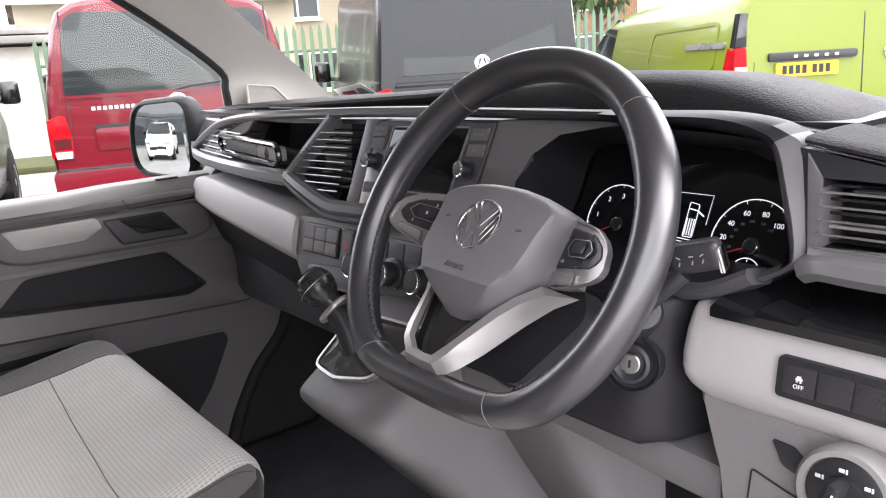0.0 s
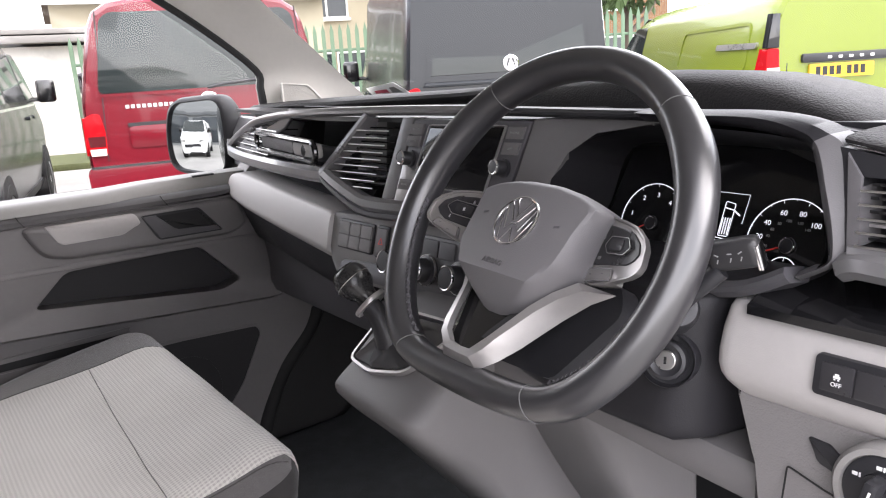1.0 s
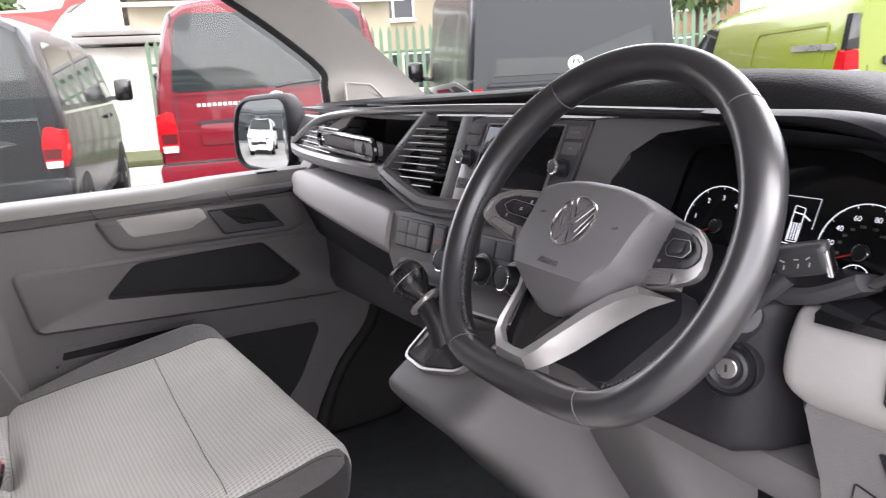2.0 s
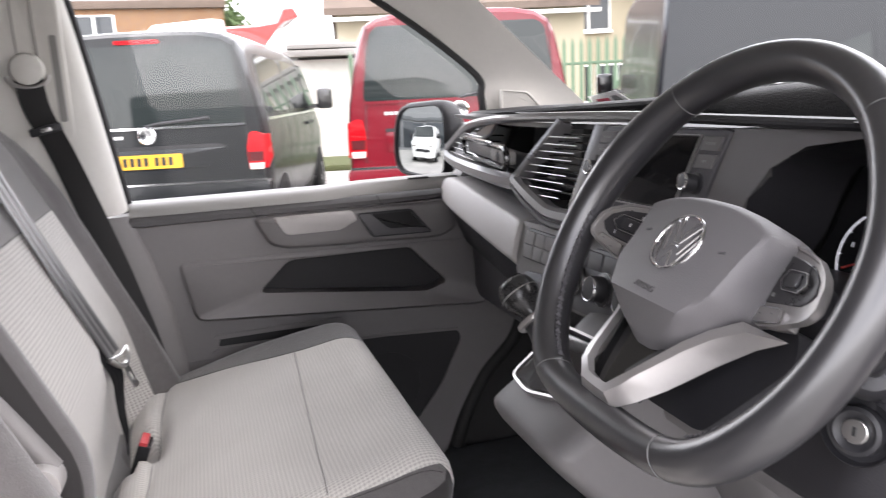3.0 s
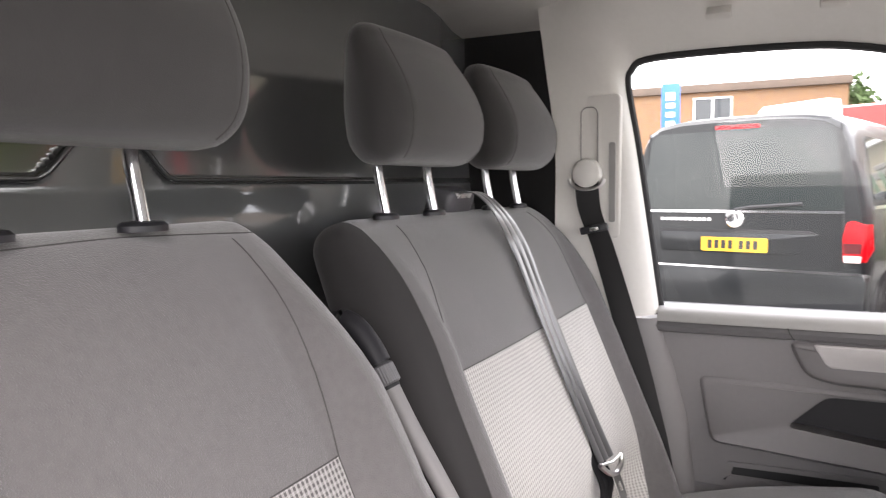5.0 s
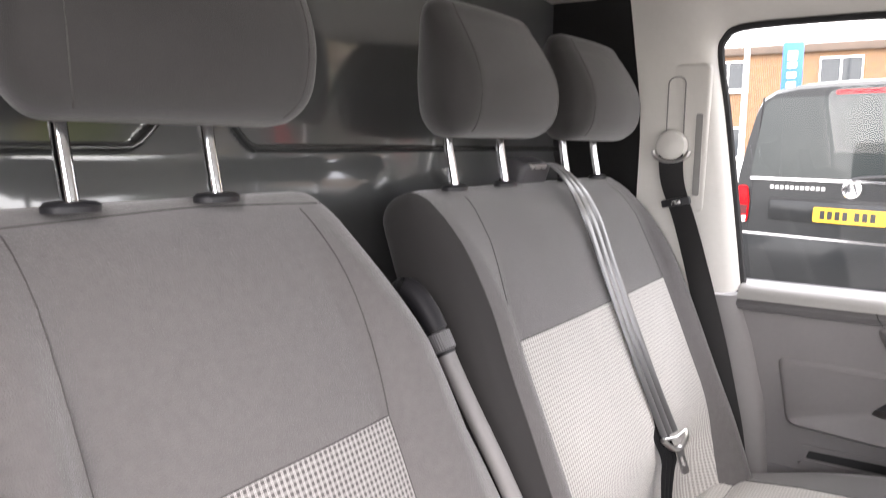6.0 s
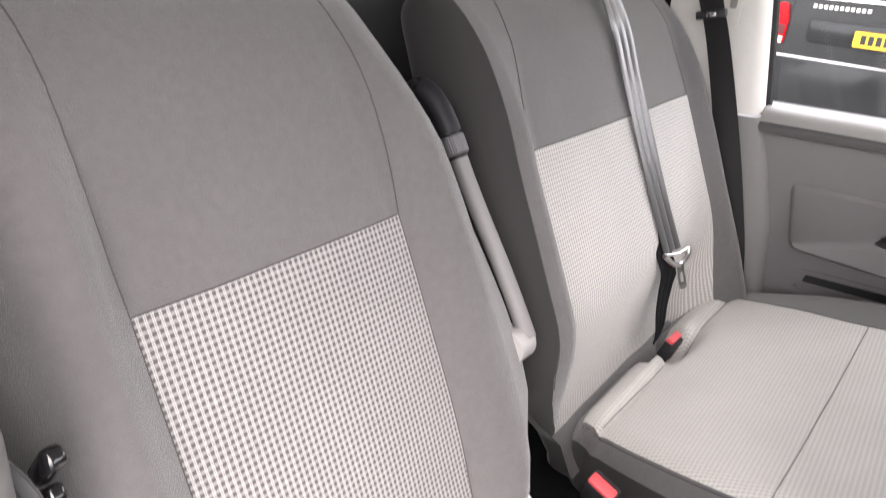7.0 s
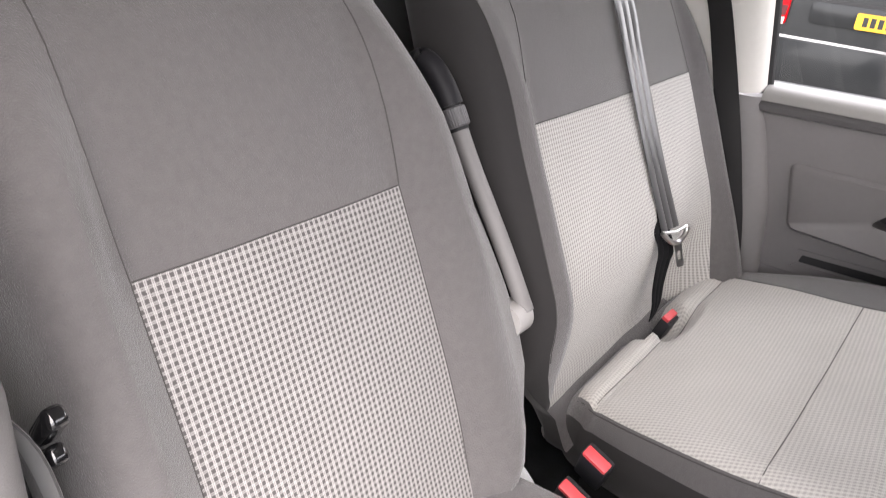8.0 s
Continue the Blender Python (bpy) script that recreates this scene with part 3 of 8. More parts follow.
box(bm, (0.40, -0.27, 0.58), (0.40, 0.46, 0.24), bevel=0.02)
part("seat_base", bm, M_RUBBER, driver)

M_GROOVE = mat("cushion_thread", (0.17, 0.162, 0.155), 0.9, var=0)
# passenger bench
bench = thing("double_passenger_seat", "two-place passenger bench in dark grey cloth with pale checked panels", "seat", (-0.35, -0.4, FLOOR))
BX0, BX1 = -0.745, 0.055
backrest(bench, BX0, BX1, -0.668, -0.045, 0.755, 1.375, 0.70, 1.173, 0.03, M_CHECK_BENCH_LIT,
         [[(-0.045, 1.173), (-0.052, 1.25), (-0.06, 1.32), (-0.075, 1.36)], [(-0.668, 1.173), (-0.66, 1.25), (-0.655, 1.32), (-0.64, 1.36)],
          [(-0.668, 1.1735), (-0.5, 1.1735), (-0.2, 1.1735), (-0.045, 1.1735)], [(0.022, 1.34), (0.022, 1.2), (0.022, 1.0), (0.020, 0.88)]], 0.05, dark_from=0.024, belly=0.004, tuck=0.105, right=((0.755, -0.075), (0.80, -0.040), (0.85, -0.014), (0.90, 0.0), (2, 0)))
headrest(bench, -0.133, -0.742, 1.443, 1.625, 0.29, (-0.06, -0.205), (-0.745, 1.374))
headrest(bench, -0.505, -0.742, 1.443, 1.625, 0.29, (-0.435, -0.576), (-0.745, 1.374))


def bench_shape(x, y, z):
    """The bench cushion tilts back, dips along its middle seam, and its pale panel's edges slant towards the driver at the front."""
    s = y + 0.49
    left, right = -0.684 + 0.536 * (y + 0.47) - 0.10 * max(0, y + 0.2), -0.089 + 0.62 * s - 0.65 * s * s
    if x < -0.555:
        x = left + (x + 0.555) / (-0.715 + 0.555) * (-0.745 + 0.10 * step(-0.35, -0.06, y) - left)
    elif x > 0.048:
        x = right + (x - 0.048) * (1 + 2.2 * min(max(s, 0), 0.28))
    else:
        x = left + (x + 0.555) / 0.603 * (right - left)
    dip = 0.020 * math.exp(-((y + 0.23) / 0.10) ** 2) * (0.25 + 0.75 * step(-0.64, -0.36, x)) * (1 - 0.6 * step(-0.16, 0.02, x))
    return x, z - 0.872 + 0.775 + 0.366 * (y + 0.47) - dip


warp_b = cushion(bench, -0.715, 0.075, -0.57, -0.078, 0.74, 0.872, -0.555, 0.048, -0.54, -0.078, M_CHECK_FLAT_LIT, r=0.062, dark_from=0.05, notch=(-0.43, -0.478, 0.045), shape=bench_shape, fine=60, crown=0.003, droop=0.012, roll=(-0.494, -0.035, -0.09, 0.010))
for y, rise_ in ((-0.245, 0.028), (-0.496, 0.024)):
    bm = bmesh.new()
    tube(bm, [warp_b(Vector((-0.555 + 0.603 * k / 30, y + rise_ * (1 - k / 30), 0.872)), None) + Vector((0, 0, 0.0002)) for k in range(31)], 0.0009, 6)
    part("seam", bm, M_GROOVE, bench)
for x in (0.048, -0.555):
    bm = bmesh.new()
    tube(bm, [warp_b(Vector((x, -0.53 + 0.43 * k / 30, 0.872)), None) + Vector((0, 0, 0.0002)) for k in range(31)], 0.0009, 6)
    part("seam", bm, M_SEAM, bench)
bm = bmesh.new()
box(bm, (-0.36, -0.30, 0.555), (0.54, 0.40, 0.19), bevel=0.02)
part("seat_base", bm, M_RUBBER, bench)

# ---- steering wheel ----
WC, WA = Vector((0.42, 0.0, 1.22)), radians(30.8)
WU, WN = Vector((0, math.sin(WA), math.cos(WA))), Vector((0, -math.cos(WA), math.sin(WA)))


def wheel_f(u, v, h):
    return WC + Vector((u, 0, 0)) + WU * v + WN * h


def rim_r(a):
    """Radius of the rim's middle line by the angle from the top: flat at the bottom."""
    flat = 0.145 / max(math.cos(math.pi - abs(a)), 0.01) if abs(a) > math.pi / 2 else 9
    r = 0.1690
    return -math.log(math.exp(-r * 90) + math.exp(-min(flat, 1) * 90)) / 90 + 0.0008


wheel = thing("steering_wheel", "black leather flat-bottomed steering wheel with satin silver spokes", "steering wheel", tuple(WC))
bm = bmesh.new()
rim_n = 96
rings = []
for i in range(rim_n):
    a = -math.pi + 2 * math.pi * i / rim_n
    r = rim_r(a)
    c = wheel_f(r * math.sin(a), r * math.cos(a), 0)
    out_dir = (wheel_f(math.sin(a), math.cos(a), 0) - WC).normalized()
    k = 1 + 0.10 * math.exp(-((abs(a) - 1.05) / 0.22) ** 2)
    rings.append([c + (out_dir * math.cos(q) * 0.0156 + WN * math.sin(q) * 0.0186) * k for q in [2 * math.pi * j / 16 for j in range(16)]])
loft(bm, rings, closed=True)
rim = part("rim", bm, M_LEATHER, wheel, "black leather rim", 80)


TURN = radians(2.0)


def hf(u, v, h):
    """The airbag's own frame on the wheel, turned a little to the right."""
    return wheel_f(-0.008 + u * math.cos(TURN) + v * math.sin(TURN), 0.002 + v * math.cos(TURN) - u * math.sin(TURN), h)


def hub_h(u, v):
    """Height of the airbag cover's face: leaning, with a crease low down."""
    return min(0.008 - 0.2 * v, 0.0176 + 0.8 * (v + 0.047) - 0.5 * u * u) - 1.0 * u * u


bm = bmesh.new()
half = [(0.0, 0.0495), (0.030, 0.0488), (0.058, 0.044), (0.0755, 0.0365), (0.078, 0.030), (0.0735, 0.008), (0.0715, -0.012), (0.067, -0.030), (0.046, -0.057), (0.032, -0.071), (0.014, -0.0795)]
hub = catmull([(u, v, 0) for u, v in half] + [(0.0, -0.081, 0)] + [(-u, v, 0) for u, v in half[:0:-1]], 4, True)
def hub_width(v):
    """Half width of the cover at a height."""
    best = 0.0
    for p, q in zip(hub, hub[1:] + hub[:1]):
        if (p.y - v) * (q.y - v) <= 0 and abs(p.y - q.y) > 1e-9:
            best = max(best, abs(p.x + (q.x - p.x) * (v - p.y) / (q.y - p.y)))
    return best


def hub_point(u, v):
    d = min((Vector((u, v, 0)) - (p + (q - p) * min(max((Vector((u, v, 0)) - p).dot(q - p) / max((q - p).length_squared, 1e-12), 0), 1))).length for p, q in zip(hub, hub[1:] + hub[:1]))
    k = min(d / 0.007, 1)
    e = -0.010 - 0.018 * (u / 0.078) ** 2
    return hf(u, v, e + (hub_h(u, v) - e) * (1 - (1 - k) ** 2.2))


V_TOP, V_LOW = max(p.y for p in hub) - 0.0003, min(p.y for p in hub) + 0.0003
vrows = [V_LOW + (V_TOP - V_LOW) * k / 46 for k in range(47)]
cols = [-1, -0.99, -0.97, -0.94, -0.90, -0.85] + [-0.8 + 1.6 * k / 24 for k in range(25)] + [0.85, 0.90, 0.94, 0.97, 0.99, 1]
grid = [[bm.verts.new(hub_point(hub_width(v) * c, v)) for c in cols] for v in vrows]
for a in range(len(grid) - 1):
    for k in range(len(cols) - 1):
        bm.faces.new((grid[a][k], grid[a][k + 1], grid[a + 1][k + 1], grid[a + 1][k]))
rim_loop = grid[0] + [r[-1] for r in grid[1:]] + grid[-1][-2::-1] + [r[0] for r in grid[-2:0:-1]]
skirt = [bm.verts.new(v.co - WN * 0.022) for v in rim_loop]
for k in range(len(rim_loop)):
    bm.faces.new((rim_loop[k], rim_loop[(k + 1) % len(rim_loop)], skirt[(k + 1) % len(skirt)], skirt[k]))
part("airbag_cover", bm, M_HUB, wheel, "dark grey airbag cover", 32)
# steering wheel details
M_SEAMPALE = mat("rim_thread", (0.12, 0.12, 0.12), 0.7, var=0)
SEAMS = (0.77, -0.63, math.pi - 0.52, -(math.pi - 0.60))
for a in SEAMS:
    r = rim_r(a)
    c = wheel_f(r * math.sin(a), r * math.cos(a), 0)
    o = (wheel_f(math.sin(a), math.cos(a), 0) - WC).normalized()
    bm = bmesh.new()
    tube(bm, [c + o * 0.0158 * math.cos(q) + WN * 0.0188 * math.sin(q) for q in [2 * math.pi * j / 20 for j in range(20)]], 0.0005, 6, True, up=tuple(wheel_f(math.cos(a), -math.sin(a), 0) - WC))
    part("seam", bm, M_SEAMPALE, rim, "pale stitched seam across the rim")
# stitching round the inside of the rim
bm = bmesh.new()
for i in range(-46, 47):
    a = math.pi + i * 0.0285 + (0.6 if i > 0 else -0.6)
    if math.cos(a) > 0.1 or math.cos(a) < -0.80:
        continue
    r = rim_r((a + math.pi) % (2 * math.pi) - math.pi) - 0.0157
    p = wheel_f(r * math.sin(a), r * math.cos(a), 0.004)
    box(bm, p, (0.0012, 0.0035, 0.006), pose(0, 0, 0, 30, 0, 20 * (i % 2)))
part("stitching", bm, M_DASH, rim, smooth=20)["kind"] = "stuff"

M_PODFACE = mat("button_face", (0.030, 0.029, 0.032), 0.30, spec=0.6, var=0.08, scale=30, grain=0.1)


def pod_f(sx):
    """The button pods slope down towards the airbag."""
    return lambda u, v, h: hf(sx * u, v, h - 0.027 + 0.029 * (u - 0.075) / 0.069)


def flip(o, sx):
    return o if sx > 0 else o[::-1]


for sx in (-1, 1):
    f = pod_f(sx)
    pod = [(0.060, -0.024), (0.080, -0.0285), (0.103, -0.0250), (0.1315, -0.0172), (0.1400, -0.0125), (0.1435, -0.006), (0.1405, 0.009), (0.1335, 0.0175), (0.118, 0.0268), (0.100, 0.0315), (0.080, 0.0350), (0.060, 0.0370)]
    bm = bmesh.new()
    pillow(bm, soften(flip(pod, sx), 0.0022), f, ((0.006, -0.014), (0.001, -0.010), (0, -0.006), (0.0012, -0.004), (0.003, -0.003)))
    spoke = part("spoke", bm, M_SILVER, wheel, "satin silver spoke with a black button pad", 25)
    bm = bmesh.new()
    o = soften(flip(pod, sx), 0.0022)
    ring_plate(bm, o, grow(o, -0.0016), f, -0.008, -0.0012)
    part("spoke_edge", bm, M_SILVER, spoke, "satin silver edge", 25)
    face = [(0.058, -0.0105), (0.092, -0.0085), (0.112, -0.0075), (0.1225, -0.0068), (0.1300, -0.0028), (0.1345, 0.003), (0.1300, 0.0125), (0.1175, 0.0206), (0.098, 0.0252), (0.058, 0.0302)]
    bm = bmesh.new()
    pillow(bm, soften(flip(face, sx), 0.0016), f, ((0, -0.01), (0, -0.0025), (0.0008, -0.0018)))
    pad = part("button_pad", bm, M_PODFACE, spoke, "black button pad", 25)
    rocker = [(0.0830, 0.0085), (0.0890, 0.0170), (0.1150, 0.0160), (0.1225, 0.0075), (0.1150, 0.0005), (0.0900, 0.0010)][::-1]
    bm = bmesh.new()
    o = soften(flip(rocker, sx), 0.002)
    plate(bm, o, f, -0.004, 0.001, 0.0008)
    part("rocker", bm, M_BLACK, pad, "black rocker switch", 25)
    bm = bmesh.new()
    ring_plate(bm, o, grow(o, -0.0006), f, -0.004, 0.0013)
    part("rocker_edge", bm, M_STEEL, pad)
    bm = bmesh.new()
    plate(bm, flip(rounded(0.0925, 0.0035, 0.1115, 0.0138, 0.0025), sx), f, 0.0, 0.0028, 0.0008)
    part("button", bm, M_PODFACE, pad)
    for u, v in ((0.074, 0.016), (0.078, -0.003)):
        bm = bmesh.new()
        plate(bm, flip(rounded(u - 0.0025, v - 0.0015, u + 0.0025, v + 0.0015, 0.0008), sx), f, -0.003, -0.0014)
        part("symbol", bm, M_DIM, pad)
    for u in (0.083, 0.112):
        bm = bmesh.new()
        plate(bm, flip([(u - 0.0003, 0.0155), (u + 0.0003, 0.0155), (u + 0.0003, 0.0225), (u - 0.0003, 0.0225)], sx), f, -0.003, -0.0015)
        part("button_gap", bm, M_RUBBER, pad)
    key = [(0.1005, -0.0232), (0.1325, -0.0152), (0.1275, -0.0075), (0.1025, -0.0105)] if sx < 0 else [(0.0600, -0.0275), (0.1080, -0.0225), (0.1060, -0.0115), (0.0620, -0.0140)]
    bm = bmesh.new()
    plate(bm, soften(flip(key, sx), 0.002), f, -0.02, 0.0, 0.0015)
    k = part("paddle_key", bm, M_SILVER, spoke, "satin silver lower key", 25)
    # Chrome ring added to stand for the white highlight along the key.
    bm = bmesh.new()
    o = soften(flip(key, sx), 0.002)
    ring_plate(bm, o, grow(o, -0.0007), f, -0.004, 0.0004)
    part("key_edge", bm, M_CHROME, k, "bright key edge")
    for u, v in ((0.113, -0.0165), (0.124, -0.0115)) if sx < 0 else ((0.076, -0.019), (0.094, -0.017)):
        bm = bmesh.new()
        plate(bm, flip(rounded(u - 0.0014, v - 0.0005, u + 0.0014, v + 0.0005, 0.0003), sx), f, 0.0, 0.0003)
        part("symbol", bm, M_DIM, k)
    # lower spoke: a narrow ridge and a flank that falls away outwards
    rows = (((0.0, -0.120, 0.016), (0.0, -0.1265, 0.017), (0.0, -0.136, 0.008), (0.0, -0.121, 0.009)),
            ((0.014, -0.119, 0.016), (0.018, -0.126, 0.017), (0.024, -0.1345, 0.008), (0.0145, -0.119, 0.009)),
            ((0.0235, -0.110, 0.0165), (0.0305, -0.114, 0.016), (0.040, -0.120, 0.003), (0.024, -0.110, 0.009)),
            ((0.029, -0.100, 0.0125), (0.036, -0.102, 0.012), (0.046, -0.102, -0.012), (0.030, -0.100, 0.005)),
            ((0.044, -0.064, -0.004), (0.051, -0.067, -0.006), (0.066, -0.066, -0.027), (0.046, -0.064, -0.012)),
            ((0.056, -0.046, -0.012), (0.063, -0.050, -0.014), (0.083, -0.044, -0.034), (0.058, -0.046, -0.020)),
            ((0.075, -0.030, -0.018), (0.080, -0.036, -0.020), (0.105, -0.030, -0.034), (0.078, -0.030, -0.026)))
    bm = bmesh.new()
    loft(bm, [[hf(sx * u, v, h) for u, v, h in row] for row in rows])
    part("lower_spoke", bm, M_SILVER, wheel, "satin silver lower spoke trim", 34)
bm = bmesh.new()
plate(bm, [(-0.024, -0.122), (0.024, -0.122), (0.033, -0.100), (0.052, -0.060), (0.0, -0.04), (-0.052, -0.060), (-0.033, -0.100)], lambda u, v, h: hf(u, v, h + 0.006 - 0.42 * (v + 0.12)), -0.02, 0.0)
part("spoke_infill", bm, M_GLOSS, wheel, "gloss black spoke infill")
bm = bmesh.new()
plate(bm, [(0.001, -0.112), (0.010, -0.116), (0.034, -0.070), (0.026, -0.062)], lambda u, v, h: hf(u, v, h - 0.35 * (v + 0.12)), -0.01, 0.005, 0.002)
part("infill_rib", bm, M_BLACK, wheel)
bm = bmesh.new()
plate(bm, soften([(-0.050, -0.118), (0.050, -0.118), (0.100, -0.045), (0.09, -0.02), (-0.09, -0.02), (-0.100, -0.045)], 0.01), wheel_f, -0.07, -0.045, 0.004)
part("rear_cover", bm, M_BLACK, wheel)
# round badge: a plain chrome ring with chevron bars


def on_hub(u, v, h=0.0013):
    return hf(u, v, hub_h(u, v) + h)


BV = 0.005
bm = bmesh.new()
tube(bm, [on_hub(0.0245 * math.cos(a), BV + 0.0245 * math.sin(a)) for a in [2 * math.pi * j / 44 for j in range(44)]], 0.0013, 8, True, up=tuple(WN))
badge = part("badge_ring", bm, M_CHROME, wheel, "round chrome badge ring")
bm = bmesh.new()
turned(bm, on_hub(0, BV, 0.0), tuple(WN + WU * 0.2), [(0.0238, -0.004), (0.0238, -0.0003), (0, -0.0001)], 40)
part("badge_face", bm, M_DASH, wheel, "dark badge face")
chevron = [(-0.0155, 0.0180), (-0.0100, 0.0212), (0.0, 0.0036), (0.0100, 0.0212), (0.0155, 0.0180), (0.0034, -0.0008), (-0.0034, -0.0008)]
zigzag = [(-0.0222, 0.0085), (-0.0105, -0.0205), (-0.0068, -0.0222), (0.0, -0.0078), (0.0068, -0.0222), (0.0105, -0.0205), (0.0222, 0.0085), (0.0190, 0.0140), (0.0090, -0.0100), (0.0034, -0.0032), (-0.0034, -0.0032), (-0.0090, -0.0100), (-0.0190, 0.0140)]
for shape in (chevron, zigzag):
    bm = bmesh.new()
    tube(bm, [on_hub(u, v + BV, 0.0008) for u, v in shape], 0.00065, 6, True, up=tuple(WN))
    part("badge_bar", bm, M_CHROME, badge)
WHEEL_TURN = Matrix(((1, 0, 0), tuple(WU), tuple(WN))).transposed().to_4x4()
WHEEL_TURN = WHEEL_TURN @ pose(0, 0, 0, -11, 0, -3)
words("lettering", "AIRBAG", 0.0074, Matrix.Translation(on_hub(-0.001, -0.038, 0.0003)) @ WHEEL_TURN, M_MOULD, wheel, 0.0006)
for u, v, s, txt in ((0.098, 0.0188, 0.0044, "RES"), (0.118, -0.0025, 0.0042, "SET"), (0.1025, 0.0080, 0.0040, "CNCL")):
    words("lettering", txt, s * 1.15, Matrix.Translation(pod_f(-1)(u, v, 0.0032 if txt == "CNCL" else -0.0014)) @ WHEEL_TURN @ pose(0, 0, 0, 11, -20, 0), M_PRINT, wheel, 0.0002)
for u, v in ((-0.0475, 0.008), (0.0475, 0.008)):
    bm = bmesh.new()
    box(bm, on_hub(u, v, -0.0004), (0.006, 0.002, 0.002), WHEEL_TURN @ pose(0, 0, 0, 0, 0, 15))
    part("horn_mark", bm, M_DASH, wheel)

# ---- dashboard ----
dash = thing("dashboard", "dark grey van dashboard with pale lower panels", "dashboard", (0, 0.4, 0.9), kind="structure")
TOP_X = [(-0.82, 1.305), (-0.6, 1.314), (-0.4, 1.318), (0.0, 1.332), (0.3, 1.349), (0.4, 1.348), (0.46, 1.344), (0.50, 1.338), (0.53, 1.331), (0.56, 1.322), (0.60, 1.308), (0.65, 1.292), (0.72, 1.276), (0.82, 1.262)]


def fp(x, z, h):
    """Middle fascia, h towards the cab."""
    return Vector((x, 0.135 + 0.12 * (x - 0.05) + 0.2 * (z - 1.25) - h, z))


def lp(x, z, h):
    """Passenger side fascia."""
    return Vector((x, 0.215 - 0.16 * (x + 0.776) - h, z))


def bp(x, z, h):
    """Switch panel under the fascia."""
    return Vector((x, 0.1 + 0.05 * (x + 0.1) + 0.25 * (z - 1.12) - h, z))


def lp2(x, z, h):
    """Pale panel on the passenger side."""
    return Vector((x, 0.16 - 0.14 * (x + 0.6) + 0.25 * (z - 1.12) - h, z))


def rp(x, z, h):
    """Pale panel on the driver's side."""
    return Vector((x, 0.09 + 0.15 * (z - 1.12) - h, z))


def vp(x, z, h):
    return Vector((x, 0.13 + 0.1 * (z - 1.25) - h, z))


def cp(x, z, h):
    """Instrument face."""
    return Vector((x, 0.25 + 0.35 * (z - 1.2) - h, z))


# top pad, with its raised hood over the instruments
bm = bmesh.new()
xs = knots(-0.80, 0.80, 70)
rings = []
for x in xs:
    z = line_interp(x, TOP_X)
    fy = 0.27 - 0.03 * step(0.45, 0.75, x) - 0.03 * step(-0.1, -0.6, -x)
    back = 0.012 + 0.03 * step(-0.05, 0.12, x)
    fall = step(0.0, 0.42, x)
    k = step(0.0, 0.15, x)
    nose = [(fy + back, fy + 0.004, -0.030, -0.056), (fy + back, fy + 0.001, -0.017, -0.034), (fy + 0.010, fy, -0.0155, -0.024), (fy + 0.003, fy + 0.001, -0.012, -0.016), (fy, fy + 0.005, -0.007, -0.0085), (fy + 0.003, fy + 0.012, -0.002, -0.0035), (fy + 0.012, fy + 0.024, 0.001, 0.0005)]
    rings.append([(x, a + (b - a) * k, z + c + (d - c) * k) for a, b, c, d in nose] + [(x, y, z + dz) for y, dz in ((fy + 0.045, 0.003), (0.4, 0.003 - 0.006 * fall), (0.5, 0.002 - 0.022 * fall), (0.6, -0.045 * fall), (0.80, -0.02 - 0.07 * fall), (0.80, -0.12), (0.4, -0.06), (fy + 0.05, -0.060))])
loft(bm, rings)
part("top_pad", bm, M_DASHTOP, dash, "grained dark grey dash top")
bm = bmesh.new()
box(bm, (0, 0.50, 1.11), (1.58, 0.42, 0.36))
part("carrier", bm, M_RUBBER, dash)
bm = bmesh.new()
loft(bm, [[(x, fp(x, 1.31, 0).y + 0.012 if x > -0.1 else lp(x, 0, 0).y + 0.012, 1.303), (x, 0.34, 1.303), (x, 0.34, 1.296), (x, fp(x, 1.31, 0).y + 0.012 if x > -0.1 else lp(x, 0, 0).y + 0.012, 1.296)] for x in (-0.78, -0.5, -0.2, -0.05, 0.1, 0.3, 0.45, 0.6, 0.64)])
part("upper_ledge", bm, M_BLACK, dash)
bm = bmesh.new()
tube(bm, [(x, 0.262, 1.3075 + 0.004 * step(0.0, 0.4, x)) for x in (-0.5, -0.2, 0.1, 0.35, 0.55)], 0.0016, 6)
part("ledge_line", bm, M_DASH, dash)

# passenger shelf: floor, back and rails
bm = bmesh.new()
loft(bm, [[(x, lp(x, 0, 0).y + a, b) for a, b in ((0.0, 1.195), (0.0, 1.205), (0.12, 1.208), (0.125, 1.30), (0.13, 1.30), (0.13, 1.19))] for x in knots(-0.79, -0.06, 20)])
part("shelf", bm, M_BLACK, dash, "black open shelf")
bm = bmesh.new()
path = [lp(x, z, h) for x, z, h in ((-0.80, 1.232, 0.0), (-0.795, 1.214, 0.004), (-0.77, 1.206, 0.008), (-0.70, 1.203, 0.01), (-0.60, 1.202, 0.01), (-0.45, 1.204, 0.01), (-0.30, 1.208, 0.01), (-0.20, 1.212, 0.01), (-0.140, 1.216, 0.01))]
sweep(bm, catmull(path, 5), bar(0.024, 0.026, 0.3), (0, 0, 1))
part("lower_rail", bm, M_TRIM, dash, "satin grey trim rail")
bm = bmesh.new()
path = [lp(x, z, h) for x, z, h in ((-0.80, 1.219, 0.0), (-0.77, 1.231, 0.0), (-0.70, 1.250, 0.0), (-0.60, 1.273, 0.0), (-0.50, 1.289, 0.002), (-0.35, 1.302, 0.0), (-0.18, 1.310, -0.012))] + [fp(0.0, 1.3135, -0.006), fp(0.12, 1.314, -0.004), fp(0.19, 1.3138, -0.006)]
